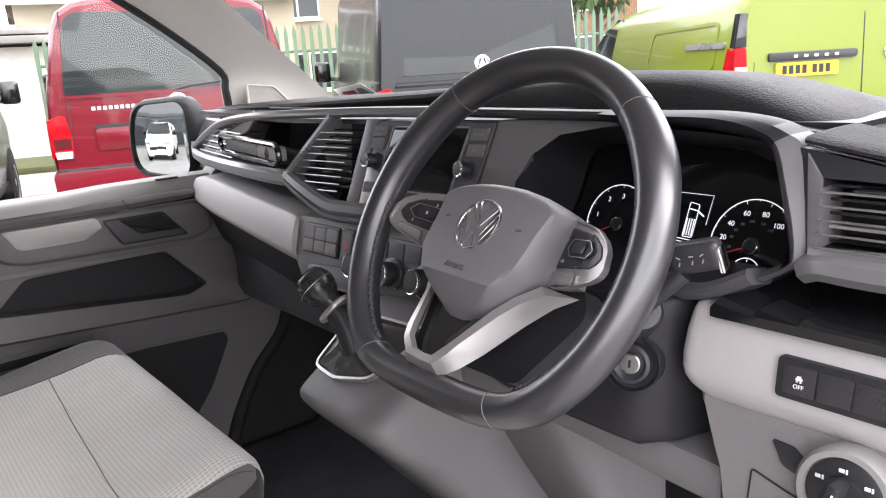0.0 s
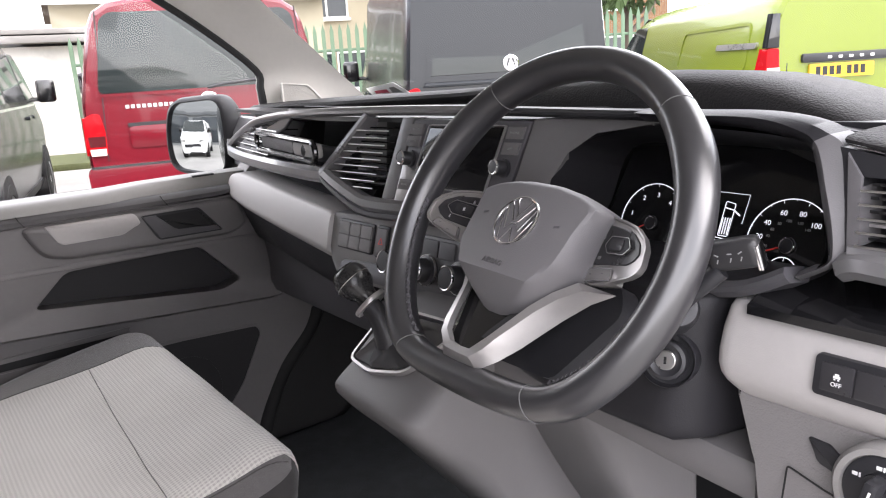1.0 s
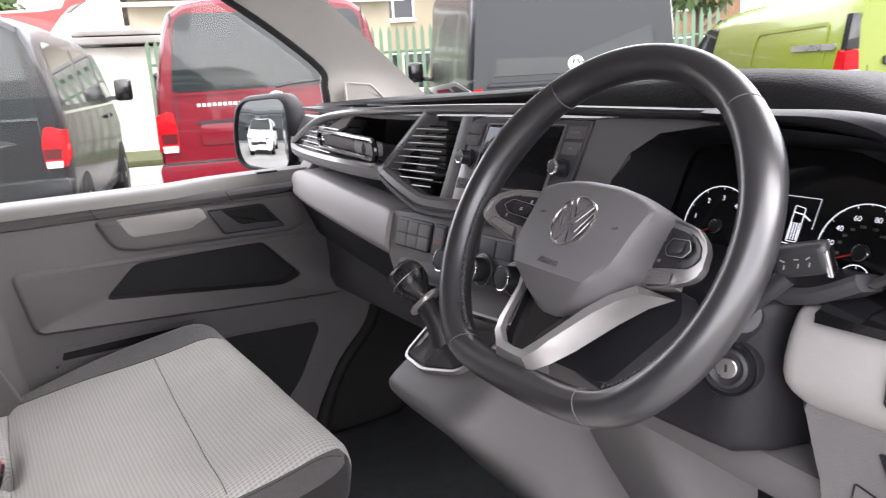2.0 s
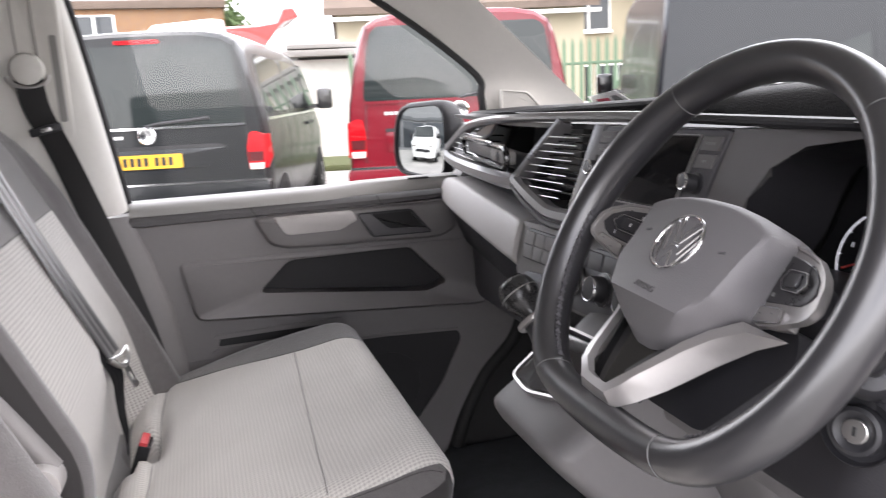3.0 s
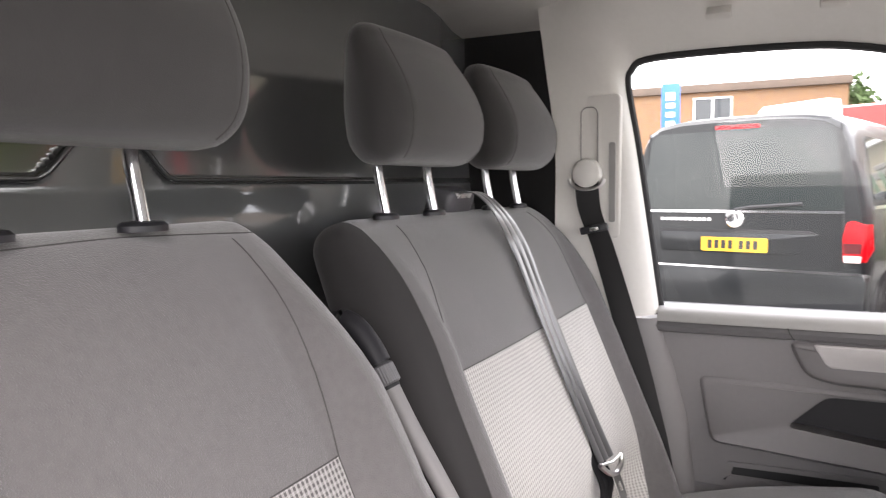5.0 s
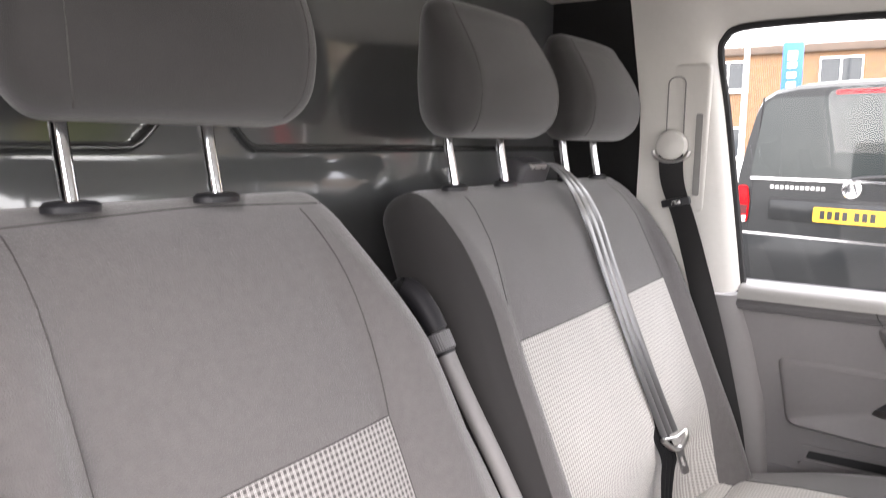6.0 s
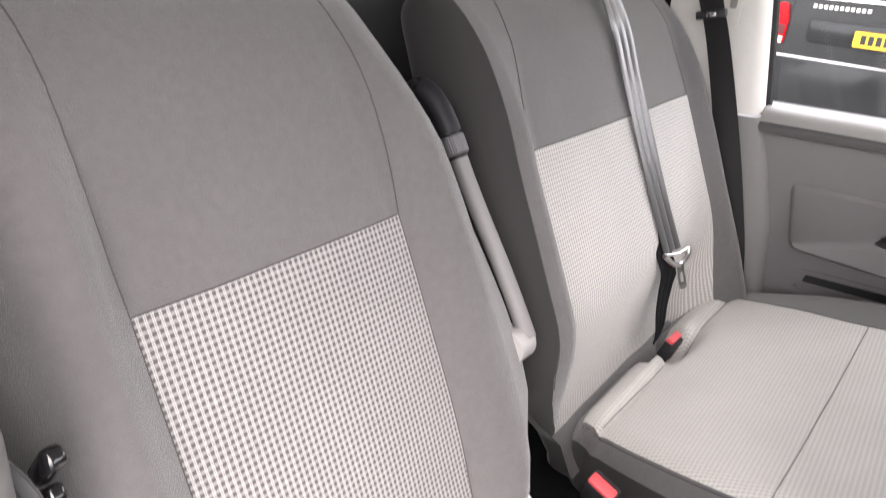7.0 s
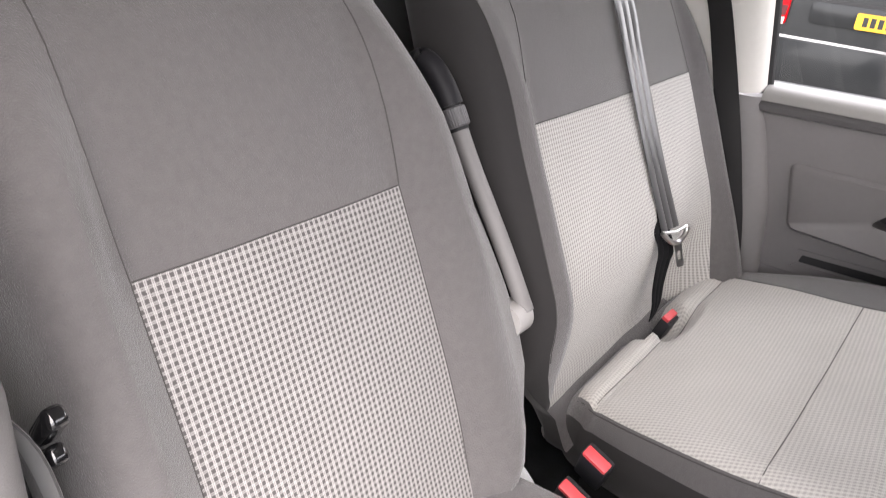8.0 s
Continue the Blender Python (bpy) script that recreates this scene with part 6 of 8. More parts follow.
# ---- glass ----
win = thing("window_1", "clear passenger door window", "window", (-0.82, -0.1, 1.15), kind="structure")
bm = bmesh.new()
outline = [(p[0][1], p[0][2]) for p in RAIL]
bm.faces.new([bm.verts.new((-0.825, y, z)) for y, z in outline])
pane = part("pane", bm, M_GLASS, win)
pane.visible_shadow = False
screen = thing("window_2", "clear raked windscreen", "window", (0, 0.7, 1.28), kind="structure")
bm = bmesh.new()
grid = []
for i in range(21):
    x = -0.71 + 1.42 * i / 20
    bow = 0.19 * (1 - (x / 0.72) ** 2)
    grid.append([bm.verts.new((x, 0.62 - (z - 1.225) / 0.89 + bow * (1 - 0.4 * (z - 1.22) / 0.5), z)) for z in [1.225 + 0.5 * k / 8 for k in range(9)]])
for i in range(20):
    for j in range(8):
        bm.faces.new((grid[i][j], grid[i + 1][j], grid[i + 1][j + 1], grid[i][j + 1]))
pane = part("pane", bm, M_GLASS, screen)
pane.visible_shadow = False
# sticker at the foot of the windscreen
stick = thing("windscreen_sticker", "small white sticker with red and grey bars inside the windscreen", "sticker", (-0.62, 0.55, 1.3))
sk = lambda u, v, h: Vector((-0.625 + u, 0.552 - v * 0.6 + u * 0.05, 1.322 + v * 0.75 + u * 0.05)) + Vector((0, -h * 0.8, -h * 0.3))
bm = bmesh.new()
plate(bm, [(-0.075, -0.012), (0.075, -0.016), (0.04, 0.022), (-0.08, 0.014)], sk, 0, 0.0006)
part("paper", bm, M_PRINT, stick)
bm = bmesh.new()
plate(bm, [(-0.055, -0.006), (0.0, -0.007), (-0.004, 0.004), (-0.055, 0.003)], sk, 0.0006, 0.0012)
part("bar_red", bm, mat("faded_red_ink", (0.5, 0.08, 0.12), 0.6, var=0), stick)
bm = bmesh.new()
plate(bm, [(0.012, -0.008), (0.05, -0.009), (0.03, 0.010), (0.01, 0.008)], sk, 0.0006, 0.0012)
part("bar_grey", bm, M_DIM, stick)

# ---- passenger door ----
door = thing("door_1", "grey moulded passenger door with pale sill and open storage pocket", "door", (-0.85, -0.1, 0.5), kind="structure")
bm = bmesh.new()
sec = [(0.046, -0.012), (0.043, -0.001), (0.037, 0.007), (0.028, 0.0115), (0.0, 0.0135), (-0.05, 0.0115), (-0.05, -0.02), (0.03, -0.02)]
rings = []
for y in (-0.508, -0.4, -0.26, -0.1, 0.0, 0.1, 0.2, 0.30):
    k = step(-0.12, 0.05, y)
    rings.append([(-0.80 + a * (1 - 0.35 * k * (a > 0)), y, 1.143 + b + 0.006 * k * (a < 0.03)) for a, b in sec])
loft(bm, rings)
part("sill", bm, M_SILL, door, "pale grey window sill")
bm = bmesh.new()
rings = []
for y, z0 in ((-0.51, 1.109), (-0.3, 1.1095), (0.0, 1.110), (0.15, 1.113), (0.20, 1.119), (0.245, 1.130)):
    rings.append([door_f(y, z, h) for z, h in ((z0, -0.05), (z0, 0.004), (z0 + 0.002, 0.009), ((z0 + 1.134) / 2, 0.010), (1.131, 0.004), (1.134, -0.004), (1.134, -0.05))])
loft(bm, rings)
part("upper_trim", bm, M_DOORTRIM, door)
for y in (-0.262, 0.02):
    bm = bmesh.new()
    tube(bm, [door_f(y + 0.012, 1.110, 0.0098), door_f(y + 0.004, 1.122, 0.0108), door_f(y, 1.132, 0.005)], 0.0009, 5)
    part("trim_joint", bm, M_RUBBER, door)
bm = bmesh.new()
box(bm, (-0.785, 0.13, 1.1605), (0.012, 0.05, 0.004), bevel=0.001)
part("lock_slot", bm, M_RUBBER, door)
P_IN = soften([(-0.262, 0.936), (0.132, 0.890), (0.182, 0.908), (0.092, 1.004), (-0.192, 1.003)], 0.016)
P_OUT = soften([(-0.46, 0.80), (0.30, 0.786), (0.43, 0.80), (0.42, 1.110), (-0.512, 1.108)], 0.004)
P_MID = soften([(-0.40, 0.890), (0.26, 0.842), (0.36, 0.87), (0.34, 1.008), (-0.425, 1.024)], 0.02)
bm = bmesh.new()
ring_plate(bm, P_OUT, P_IN, door_f, -0.05, 0.0)
part("upper_panel", bm, M_DOOR, door)
bm = bmesh.new()
k = len(P_MID)
vs = [[bm.verts.new(door_f(u, v, hi + (lo - hi) * step(0.97, 0.90, v))) for u, v in o] for o, hi, lo in ((P_MID, 0.0, 0.0), (grow(P_MID, -0.003), 0.004, 0.016), (grow(P_MID, -0.010), 0.004, 0.026), (grow(P_IN, 0.005), 0.003, 0.004), (P_IN, 0.0012, 0.0012), (P_IN, -0.045, -0.045))]
for a in range(5):
    for i in range(k):
        bm.faces.new((vs[a][i], vs[a][(i + 1) % k], vs[a + 1][(i + 1) % k], vs[a + 1][i]))
part("pocket_surround", bm, M_DOOR, door, smooth=60)
bm = bmesh.new()
plate(bm, grow(P_IN, 0.01), door_f, -0.055, -0.044)
part("pocket", bm, M_DOORDARK, door, "dark recessed door pocket")
# pull handle with its pale cup
bm = bmesh.new()
o = soften([(-0.228, 1.040), (-0.18, 1.028), (0.17, 1.018), (0.215, 1.04), (0.19, 1.106), (-0.262, 1.106)], 0.02)
pillow(bm, o, door_f, ((0, 0.0), (0.003, 0.006), (0.006, 0.0095), (0.009, 0.011)))
part("pull_housing", bm, M_DOOR, door, smooth=60)
bm = bmesh.new()
o = soften([(-0.192, 1.062), (-0.07, 1.062), (-0.028, 1.080), (-0.040, 1.104), (-0.218, 1.104)], 0.008)
plate(bm, o, door_f, 0.004, 0.0125, 0.004, 3)
part("pull_cup", bm, M_LIGHTTRIM, door, "pale grey pull cup", 60)
bm = bmesh.new()
o = soften([(0.002, 1.037), (0.148, 1.035), (0.098, 1.096), (-0.03, 1.096)], 0.008)
ring_plate(bm, o, grow(o, -0.006), door_f, 0.0, 0.0145)
part("release_frame", bm, M_BLACK, door, "black release handle frame")
bm = bmesh.new()
plate(bm, grow(o, -0.004), door_f, 0.0, 0.0115)
part("release_recess", bm, M_RUBBER, door)
bm = bmesh.new()
plate(bm, [(0.006, 1.041), (0.142, 1.038), (0.130, 1.051), (0.046, 1.053), (0.036, 1.058), (0.002, 1.0925), (-0.026, 1.0925)], door_f, 0.0, 0.0165, 0.0015)
part("release_handle", bm, M_DASH, door, "dark release handle")
# lower door
bm = bmesh.new()
plate(bm, soften([(-0.43, 0.44), (0.155, 0.44), (0.170, 0.49), (0.195, 0.556), (0.252, 0.655), (0.335, 0.735), (0.362, 0.79), (0.365, 0.82), (-0.46, 0.80)], 0.03), door_f, -0.06, -0.004, 0.014, 4)
part("lower_panel", bm, M_DOOR, door, "grey lower door panel", 60)
bm = bmesh.new()
SP = soften([(-0.34, 0.52), (0.06, 0.53), (0.105, 0.585), (0.156, 0.648), (0.214, 0.760), (0.205, 0.783), (-0.03, 0.797), (-0.34, 0.80)], 0.012)
ring_plate(bm, grow(SP, 0.004), grow(SP, -0.002), door_f, -0.006, 0.002)
part("speaker_edge", bm, M_DOOR, door)
bm = bmesh.new()
plate(bm, SP, door_f, -0.012, -0.002)
spk = part("speaker_panel", bm, M_DOORDARK, door, "dark speaker panel in the lower door")
bm = bmesh.new()
o = [(0.02 + 0.085 * math.cos(a), 0.665 + 0.085 * math.sin(a)) for a in [2 * math.pi * k / 36 for k in range(36)]]
ring_plate(bm, o, grow(o, -0.004), door_f, -0.003, -0.0005)
part("speaker_rim", bm, M_DOORDARK, spk)
bm = bmesh.new()
tube(bm, catmull([(-0.775, 0.40, 0.90), (-0.775, 0.385, 0.82), (-0.775, 0.352, 0.735), (-0.775, 0.272, 0.650), (-0.775, 0.216, 0.550), (-0.775, 0.19, 0.47)], 6), 0.021, 12, up=(1, 0, 0))
part("door_seal", bm, M_RUBBER, door, "black rubber door seal")
bm = bmesh.new()
plate(bm, soften([(-0.36, 0.826), (-0.10, 0.826), (-0.10, 0.843), (-0.355, 0.843)], 0.004), door_f, -0.002, 0.0015)
part("lower_slot", bm, M_RUBBER, door)
bm = bmesh.new()
o = soften([(-0.375, 0.812), (-0.08, 0.812), (-0.08, 0.856), (-0.368, 0.852)], 0.008)
ring_plate(bm, o, grow(o, -0.010), door_f, 0.0, 0.003)
part("slot_edge", bm, M_DOOR, door)
bm = bmesh.new()
box(bm, (-0.885, -0.08, 0.78), (0.05, 0.95, 0.74), bevel=0.01)
part("outer_skin", bm, M_DOORDARK, door)

# ---- door mirror ----
mir = thing("door_mirror", "black door mirror reflecting the yard behind", "mirror", (-0.93, 0.28, 1.13))
MC, MN = Vector((-1.0, 0.205, 1.232)), Vector((0.52, -0.85, 0.03)).normalized()
MX = Vector((0, 0, 1)).cross(MN).normalized()
MY = MN.cross(MX)


def mf(u, v, h):
    return MC + MX * u + MY * v + MN * h


bm = bmesh.new()
o = soften([(-0.086, -0.082), (0.082, -0.104), (0.092, 0.0), (0.085, 0.098), (-0.074, 0.090), (-0.094, 0.0)], 0.055, 8)
vs = [[bm.verts.new(mf(u * s, v * s, h)) for u, v in o] for s, h in ((0.93, -0.004), (0.97, 0.008), (1.04, 0.004), (1.10, -0.015), (1.08, -0.05), (0.9, -0.085), (0.5, -0.105))]
for a in range(len(vs) - 1):
    for i in range(len(o)):
        bm.faces.new((vs[a][i], vs[a][(i + 1) % len(o)], vs[a + 1][(i + 1) % len(o)], vs[a + 1][i]))
bm.faces.new(vs[-1])
part("housing", bm, M_SHROUD, mir, "dark grey mirror housing", 60)
bm = bmesh.new()
rings = [[mf(u * k, v * k, 0.004 - (u * u + v * v) * k * k / 2.2) for u, v in o] for k in (0.95, 0.8, 0.65, 0.5, 0.35, 0.2, 0.1, 0.01)]
loft(bm, rings)
part("mirror_glass", bm, M_MIRROR, mir, "convex silvered mirror glass", 80)
bm = bmesh.new()
loft(bm, [[mf(0.06, 0.05, -0.06), mf(0.09, -0.07, -0.02), mf(0.07, -0.09, -0.09), mf(0.04, 0.05, -0.1)], [Vector((-0.85, 0.34, 1.26)), Vector((-0.82, 0.24, 1.165)), Vector((-0.82, 0.38, 1.165)), Vector((-0.85, 0.40, 1.26))]])
part("arm", bm, M_DASH, mir)
bm = bmesh.new()
plate(bm, [(0.22, 1.15), (0.36, 1.15), (0.34, 1.24), (0.305, 1.235), (0.27, 1.20)], lambda u, v, h: Vector((-0.80 + h, u, v)), -0.03, 0.03, 0.01)
part("inner_cover", bm, M_SILL, mir, "pale inner mirror cover")

# ---- belts ----


def webbing(bm, pts, widths, w=0.046, t=0.0014, n=6):
    """A flat belt along points; widths gives its cross direction at each."""
    p = catmull(pts, n)
    d = catmull(widths, n)
    rings = []
    for i in range(len(p)):
        tan = (p[min(i + 1, len(p) - 1)] - p[max(i - 1, 0)]).normalized()
        side = d[i].normalized()
        nor = side.cross(tan).normalized()
        rings.append([p[i] + side * (a * w / 2) + nor * b for a, b in ((-1, -t / 2), (-1, t / 2), (-0.92, t), (-0.40, t), (-0.34, t * 0.35), (-0.28, t), (0.28, t), (0.34, t * 0.35), (0.40, t), (0.92, t), (1, t / 2), (1, -t / 2), (0, -t))])
    return loft(bm, rings)


belt = thing("seat_belt", "black seat belt over the middle of the bench back", "seat belt", (-0.4, -0.6, 0.9), group="seat belts")
bm = bmesh.new()
webbing(bm, [(-0.340, -0.775, 1.395), (-0.345, -0.735, 1.402), (-0.358, -0.699, 1.370), (-0.387, -0.676, 1.312), (-0.386, -0.645, 1.239), (-0.387, -0.616, 1.170), (-0.391, -0.569, 1.055), (-0.404, -0.528, 0.952)],
        [(1, 0.1, 0), (1, 0.1, 0), (1, -0.1, -0.05), (1, -0.30, -0.1), (1, -0.26, -0.1), (1, -0.24, -0.1), (1, -0.26, -0.1), (1, -0.3, -0.1)])
part("webbing", bm, M_BELT, belt)
bm = bmesh.new()
webbing(bm, [(-0.379, -0.636, 1.170), (-0.380, -0.620, 1.130), (-0.382, -0.583, 1.050), (-0.388, -0.540, 0.955), (-0.402, -0.527, 0.914), (-0.405, -0.528, 0.879), (-0.410, -0.529, 0.837), (-0.415, -0.527, 0.799), (-0.418, -0.530, 0.770)],
        [(1, -0.2, 0), (1, -0.2, -0.1), (1, -0.2, -0.1), (1, -0.25, 0), (1, -0.3, 0), (1, -0.2, 0), (1, -0.1, 0), (1, 0, 0), (1, 0.1, 0)], 0.044)
part("lap_webbing", bm, M_BELT_SHADED, belt)
TG = Vector((-0.408, -0.522, 0.938))
bm = bmesh.new()
tube(bm, catmull([TG + Vector(p) for p in ((-0.034, 0.010, 0.014), (-0.026, 0.012, 0.000), (-0.006, 0.008, -0.010), (0.014, 0.000, -0.004), (0.030, -0.010, 0.012))], 4), 0.0048, 8, up=(0, 1, 0))
tube(bm, [TG + Vector(p) for p in ((-0.034, 0.010, 0.014), (0.0, 0.004, 0.010), (0.030, -0.010, 0.012))], 0.0026, 8, up=(0, 1, 0))
tongue = part("tongue", bm, M_STEEL, belt, "bright steel belt tongue loop")
bm = bmesh.new()
o = rounded(-0.010, -0.052, 0.011, -0.006, 0.006)
hole = rounded(-0.0045, -0.040, 0.0055, -0.024, 0.003)
ring_plate(bm, o, hole, lambda u, v, h: TG + Vector((u * 0.9 - 0.006, 0.004 - 0.35 * v - u * 0.3 - h, v)), -0.001, 0.0012)
part("tongue_plate", bm, M_STEEL, tongue, "flat steel tongue with a slot")
bm = bmesh.new()
box(bm, (-0.345, -0.785, 1.385), (0.10, 0.045, 0.05), pose(0, 0, 0, -20, 0, 0), bevel=0.012, seg=3)
outlet = part("belt_outlet", bm, M_DASH, belt, "grey belt outlet on the bench top")
bm = bmesh.new()
box(bm, (-0.345, -0.762, 1.398), (0.06, 0.01, 0.012), pose(0, 0, 0, -20, 0, 0), bevel=0.003)
part("outlet_trim", bm, M_STEEL, outlet)

belt2 = thing("seat_belt", "black seat belt hanging from the door pillar", "seat belt", (-0.735, -0.6, 0.5), group="seat belts")
bm = bmesh.new()
webbing(bm, [(-0.722, -0.648, 1.425), (-0.718, -0.640, 1.36), (-0.722, -0.610, 1.275), (-0.728, -0.565, 1.12), (-0.730, -0.525, 0.97), (-0.732, -0.49, 0.80), (-0.732, -0.48, 0.55)],
        [(0, 1, 0), (0.1, 1, 0), (0.25, 1, 0.1), (0.1, 1, 0.2), (0, 1, 0.2), (0, 1, 0.1), (0, 1, 0)], 0.05)
part("webbing", bm, M_BELT_DARK, belt2)
bm = bmesh.new()
turned(bm, (-0.735, -0.648, 1.436), (1, 0, 0), [(0.030, 0.0), (0.032, 0.008), (0.028, 0.018), (0.018, 0.022), (0, 0.023)], 28)
anchor = part("anchor_cap", bm, M_PALE, belt2, "pale grey anchor cap")
bm = bmesh.new()
tube(bm, [(-0.722, -0.648 + 0.036 * math.cos(a), 1.425 + 0.022 * math.sin(a)) for a in [math.pi + math.pi * k / 14 for k in range(15)]], 0.0045, 8, up=(1, 0, 0))
part("guide_loop", bm, M_STEEL, belt2, "bright belt guide loop")
bm = bmesh.new()
box(bm, (-0.716, -0.630, 1.322), (0.016, 0.058, 0.016), pose(0, 0, 0, 12, 0, 0), bevel=0.004)
part("belt_stop", bm, M_BLACK, belt2, "black belt clip")
bm = bmesh.new()
box(bm, (-0.707, -0.628, 1.322), (0.004, 0.018, 0.008), pose(0, 0, 0, 12, 0, 0), bevel=0.001)
part("clip_rivet", bm, M_STEEL, belt2)

belt3 = thing("seat_belt", "black seat belt beside the driver seat", "seat belt", (0.70, -0.48, 0.6), group="seat belts")
bm = bmesh.new()
webbing(bm, [(0.735, -0.64, 1.43), (0.722, -0.60, 1.30), (0.685, -0.565, 1.18), (0.660, -0.552, 1.12), (0.655, -0.53, 1.02), (0.672, -0.47, 0.9), (0.70, -0.43, 0.6)], [(0, 1, 0), (0, 1, 0.2), (0, 1, 0.3), (0.1, 1, 0.3), (0.2, 1, 0), (0, 1, 0), (0, 1, 0)], 0.046)
part("webbing", bm, M_BELT, belt3)
bm = bmesh.new()
box(bm, (0.652, -0.545, 1.142), (0.014, 0.034, 0.014), pose(0, 0, 0, 50, 0, 0), bevel=0.006, seg=3)
part("belt_tongue", bm, M_GLOSS, belt3, "gloss black belt tongue")
bm = bmesh.new()
box(bm, (0.652, -0.548, 1.118), (0.012, 0.024, 0.013), pose(0, 0, 0, 40, 0, 0), bevel=0.005, seg=3)
part("tongue_plate", bm, M_GLOSS, belt3)


def buckle(c, turn, label):
    b = thing("belt_buckle", label, "belt buckle", tuple(c), group="belt buckles")
    m = Matrix.Translation(c) @ turn
    bm = bmesh.new()
    box(bm, (0, 0, -0.03), (0.038, 0.022, 0.075), bevel=0.005)
    bm.transform(m)
    part("housing", bm, M_BLACK, b)
    bm = bmesh.new()
    box(bm, (0, -0.003, 0.008), (0.034, 0.014, 0.011), bevel=0.0025)
    bm.transform(m)
    part("release", bm, M_RED, b, "red release button")
    bm = bmesh.new()
    box(bm, (0, 0.007, 0.006), (0.022, 0.0035, 0.006))
    bm.transform(m)
    part("slot", bm, M_RUBBER, b)


buckle(Vector((-0.428, -0.502, 0.771)), pose(0, 0, 0, -22, 8, -8), "red and black belt buckle in the bench slot")
buckle(Vector((0.112, -0.408, 0.846)), pose(0, 0, 0, -15, 32, 0) @ pose(0, 0, 0, 0, 0, 75), "red and black belt buckle beside the bench")
buckle(Vector((0.160, -0.412, 0.826)), pose(0, 0, 0, -15, 32, 0) @ pose(0, 0, 0, 0, 0, 75), "red and black belt buckle beside the driver seat")

bm = bmesh.new()
webbing(bm, [(0.158, -0.515, 0.835), (0.158, -0.492, 0.822), (0.166, -0.462, 0.806), (0.180, -0.430, 0.780)], [(1, 0.4, 0.2), (1, 0.4, 0.1), (1, 0.4, 0), (1, 0.4, 0)], 0.030, 0.002)
solo("wiring_sleeve", bm, M_PRINT, "pale woven sleeve beside the driver seat base", "sleeve")

# folded armrest on the driver seat
arm = thing("armrest", "grey folding armrest raised beside the driver backrest", "armrest", (0.12, -0.55, 0.98))
M_ARM = mat("armrest_grey", (0.20, 0.192, 0.19), 0.5, var=0.06, grain=0.35, grain_scale=900)
AX = 0.101
bm = bmesh.new()
path = catmull([(AX, -0.5335, 0.9940), (AX, -0.5735, 1.0640), (AX, -0.6235, 1.1440), (AX, -0.6505, 1.1910)], 4)
tube(bm, path, 0.0108, 16, up=(0, 1, 0))
part("pad", bm, M_ARM, arm, "grey armrest bar", 60)
bm = bmesh.new()
path = catmull([(AX, -0.6645, 1.2160), (AX, -0.6735, 1.2310), (AX, -0.6895, 1.2500), (AX, -0.7075, 1.2600), (AX, -0.7275, 1.2580)], 4)
tube(bm, path, 0.0145, 16, up=(0, 1, 0), scale=[1] * (len(path) - 4) + [0.97, 0.88, 0.68, 0.3])
part("tip", bm, M_SHROUD, arm, "rounded dark armrest tip", 60)
bm = bmesh.new()
tube(bm, [(AX, -0.6495, 1.1890), (AX, -0.6665, 1.2190)], 0.0118, 16, up=(0, 1, 0))
part("adjuster_seat", bm, M_RUBBER, arm)
bm = bmesh.new()
d = Vector((0, -0.0145, 0.026)).normalized()
t = bmesh.new()
rings = []
for h, k in ((0.0, 0.86), (0.002, 1.0), (0.022, 1.0), (0.024, 0.86)):
    rings.append([(0.0145 * k * (1 + 0.035 * (i % 2)) * math.cos(math.pi * i / 30), 0.0145 * k * (1 + 0.035 * (i % 2)) * math.sin(math.pi * i / 30), h) for i in range(60)])
loft(t, rings)
t.transform(Matrix.Translation((AX, -0.6515, 1.1925)) @ d.to_track_quat("Z", "Y").to_matrix().to_4x4())
merge(bm, t)
part("adjuster", bm, M_COWL, arm, "ribbed dark grey adjuster wheel", 20)
bm = bmesh.new()
turned(bm, (0.127, -0.545, 0.985), (-1, 0, 0), [(0.021, 0.0), (0.022, 0.030), (0.019, 0.035), (0.013, 0.037), (0, 0.037)], 28)
part("pivot_cap", bm, M_LIGHTTRIM, arm, "pale round pivot cap")

# ---- outside ----
M_ASPHALT = mat("asphalt", (0.22, 0.215, 0.205), 0.85, var=0.3, scale=0.8, grain=0.5, grain_scale=120)
bm = bmesh.new()
box(bm, (0, 0, -0.05), (600, 600, 0.1))
ground = solo("ground", bm, M_ASPHALT, "grey tarmac of the vehicle yard", "ground", "structure")


def heading(x, y, yaw):
    return pose(x, y, 0, 0, 0, yaw)


def car_paint(name, col, rough=0.25):
    return mat(name, col, rough, var=0.05, scale=2, coat=0.15 if max(col) < 0.05 else 0.25, spec=0.3 if max(col) < 0.05 else 0.4, rvar=0.03)


P_BLACK = car_paint("black_paint", (0.010, 0.011, 0.012))
P_RED = car_paint("red_paint", (0.115, 0.003, 0.009))
P_DARK = car_paint("anthracite_paint", (0.014, 0.016, 0.019))
P_GREEN = car_paint("lime_paint", (0.145, 0.185, 0.012))
P_WHITE = car_paint("white_paint", (0.7, 0.7, 0.69))
M_TINT = mat("tinted_glass", (0.016, 0.020, 0.020), 0.03, var=0, spec=0.4)
M_TAIL = mat("red_lens", (0.33, 0.003, 0.006), 0.25, var=0.1, spec=0.12)
M_SMOKE = mat("smoked_lens", (0.06, 0.008, 0.010), 0.2, var=0.1, spec=0.3)
M_TAILPALE = mat("pale_lens", (0.55, 0.42, 0.4), 0.2, var=0.1, coat=0.5)
M_YELLOW = mat("yellow_plate", (0.55, 0.31, 0.015), 0.45, var=0.05)
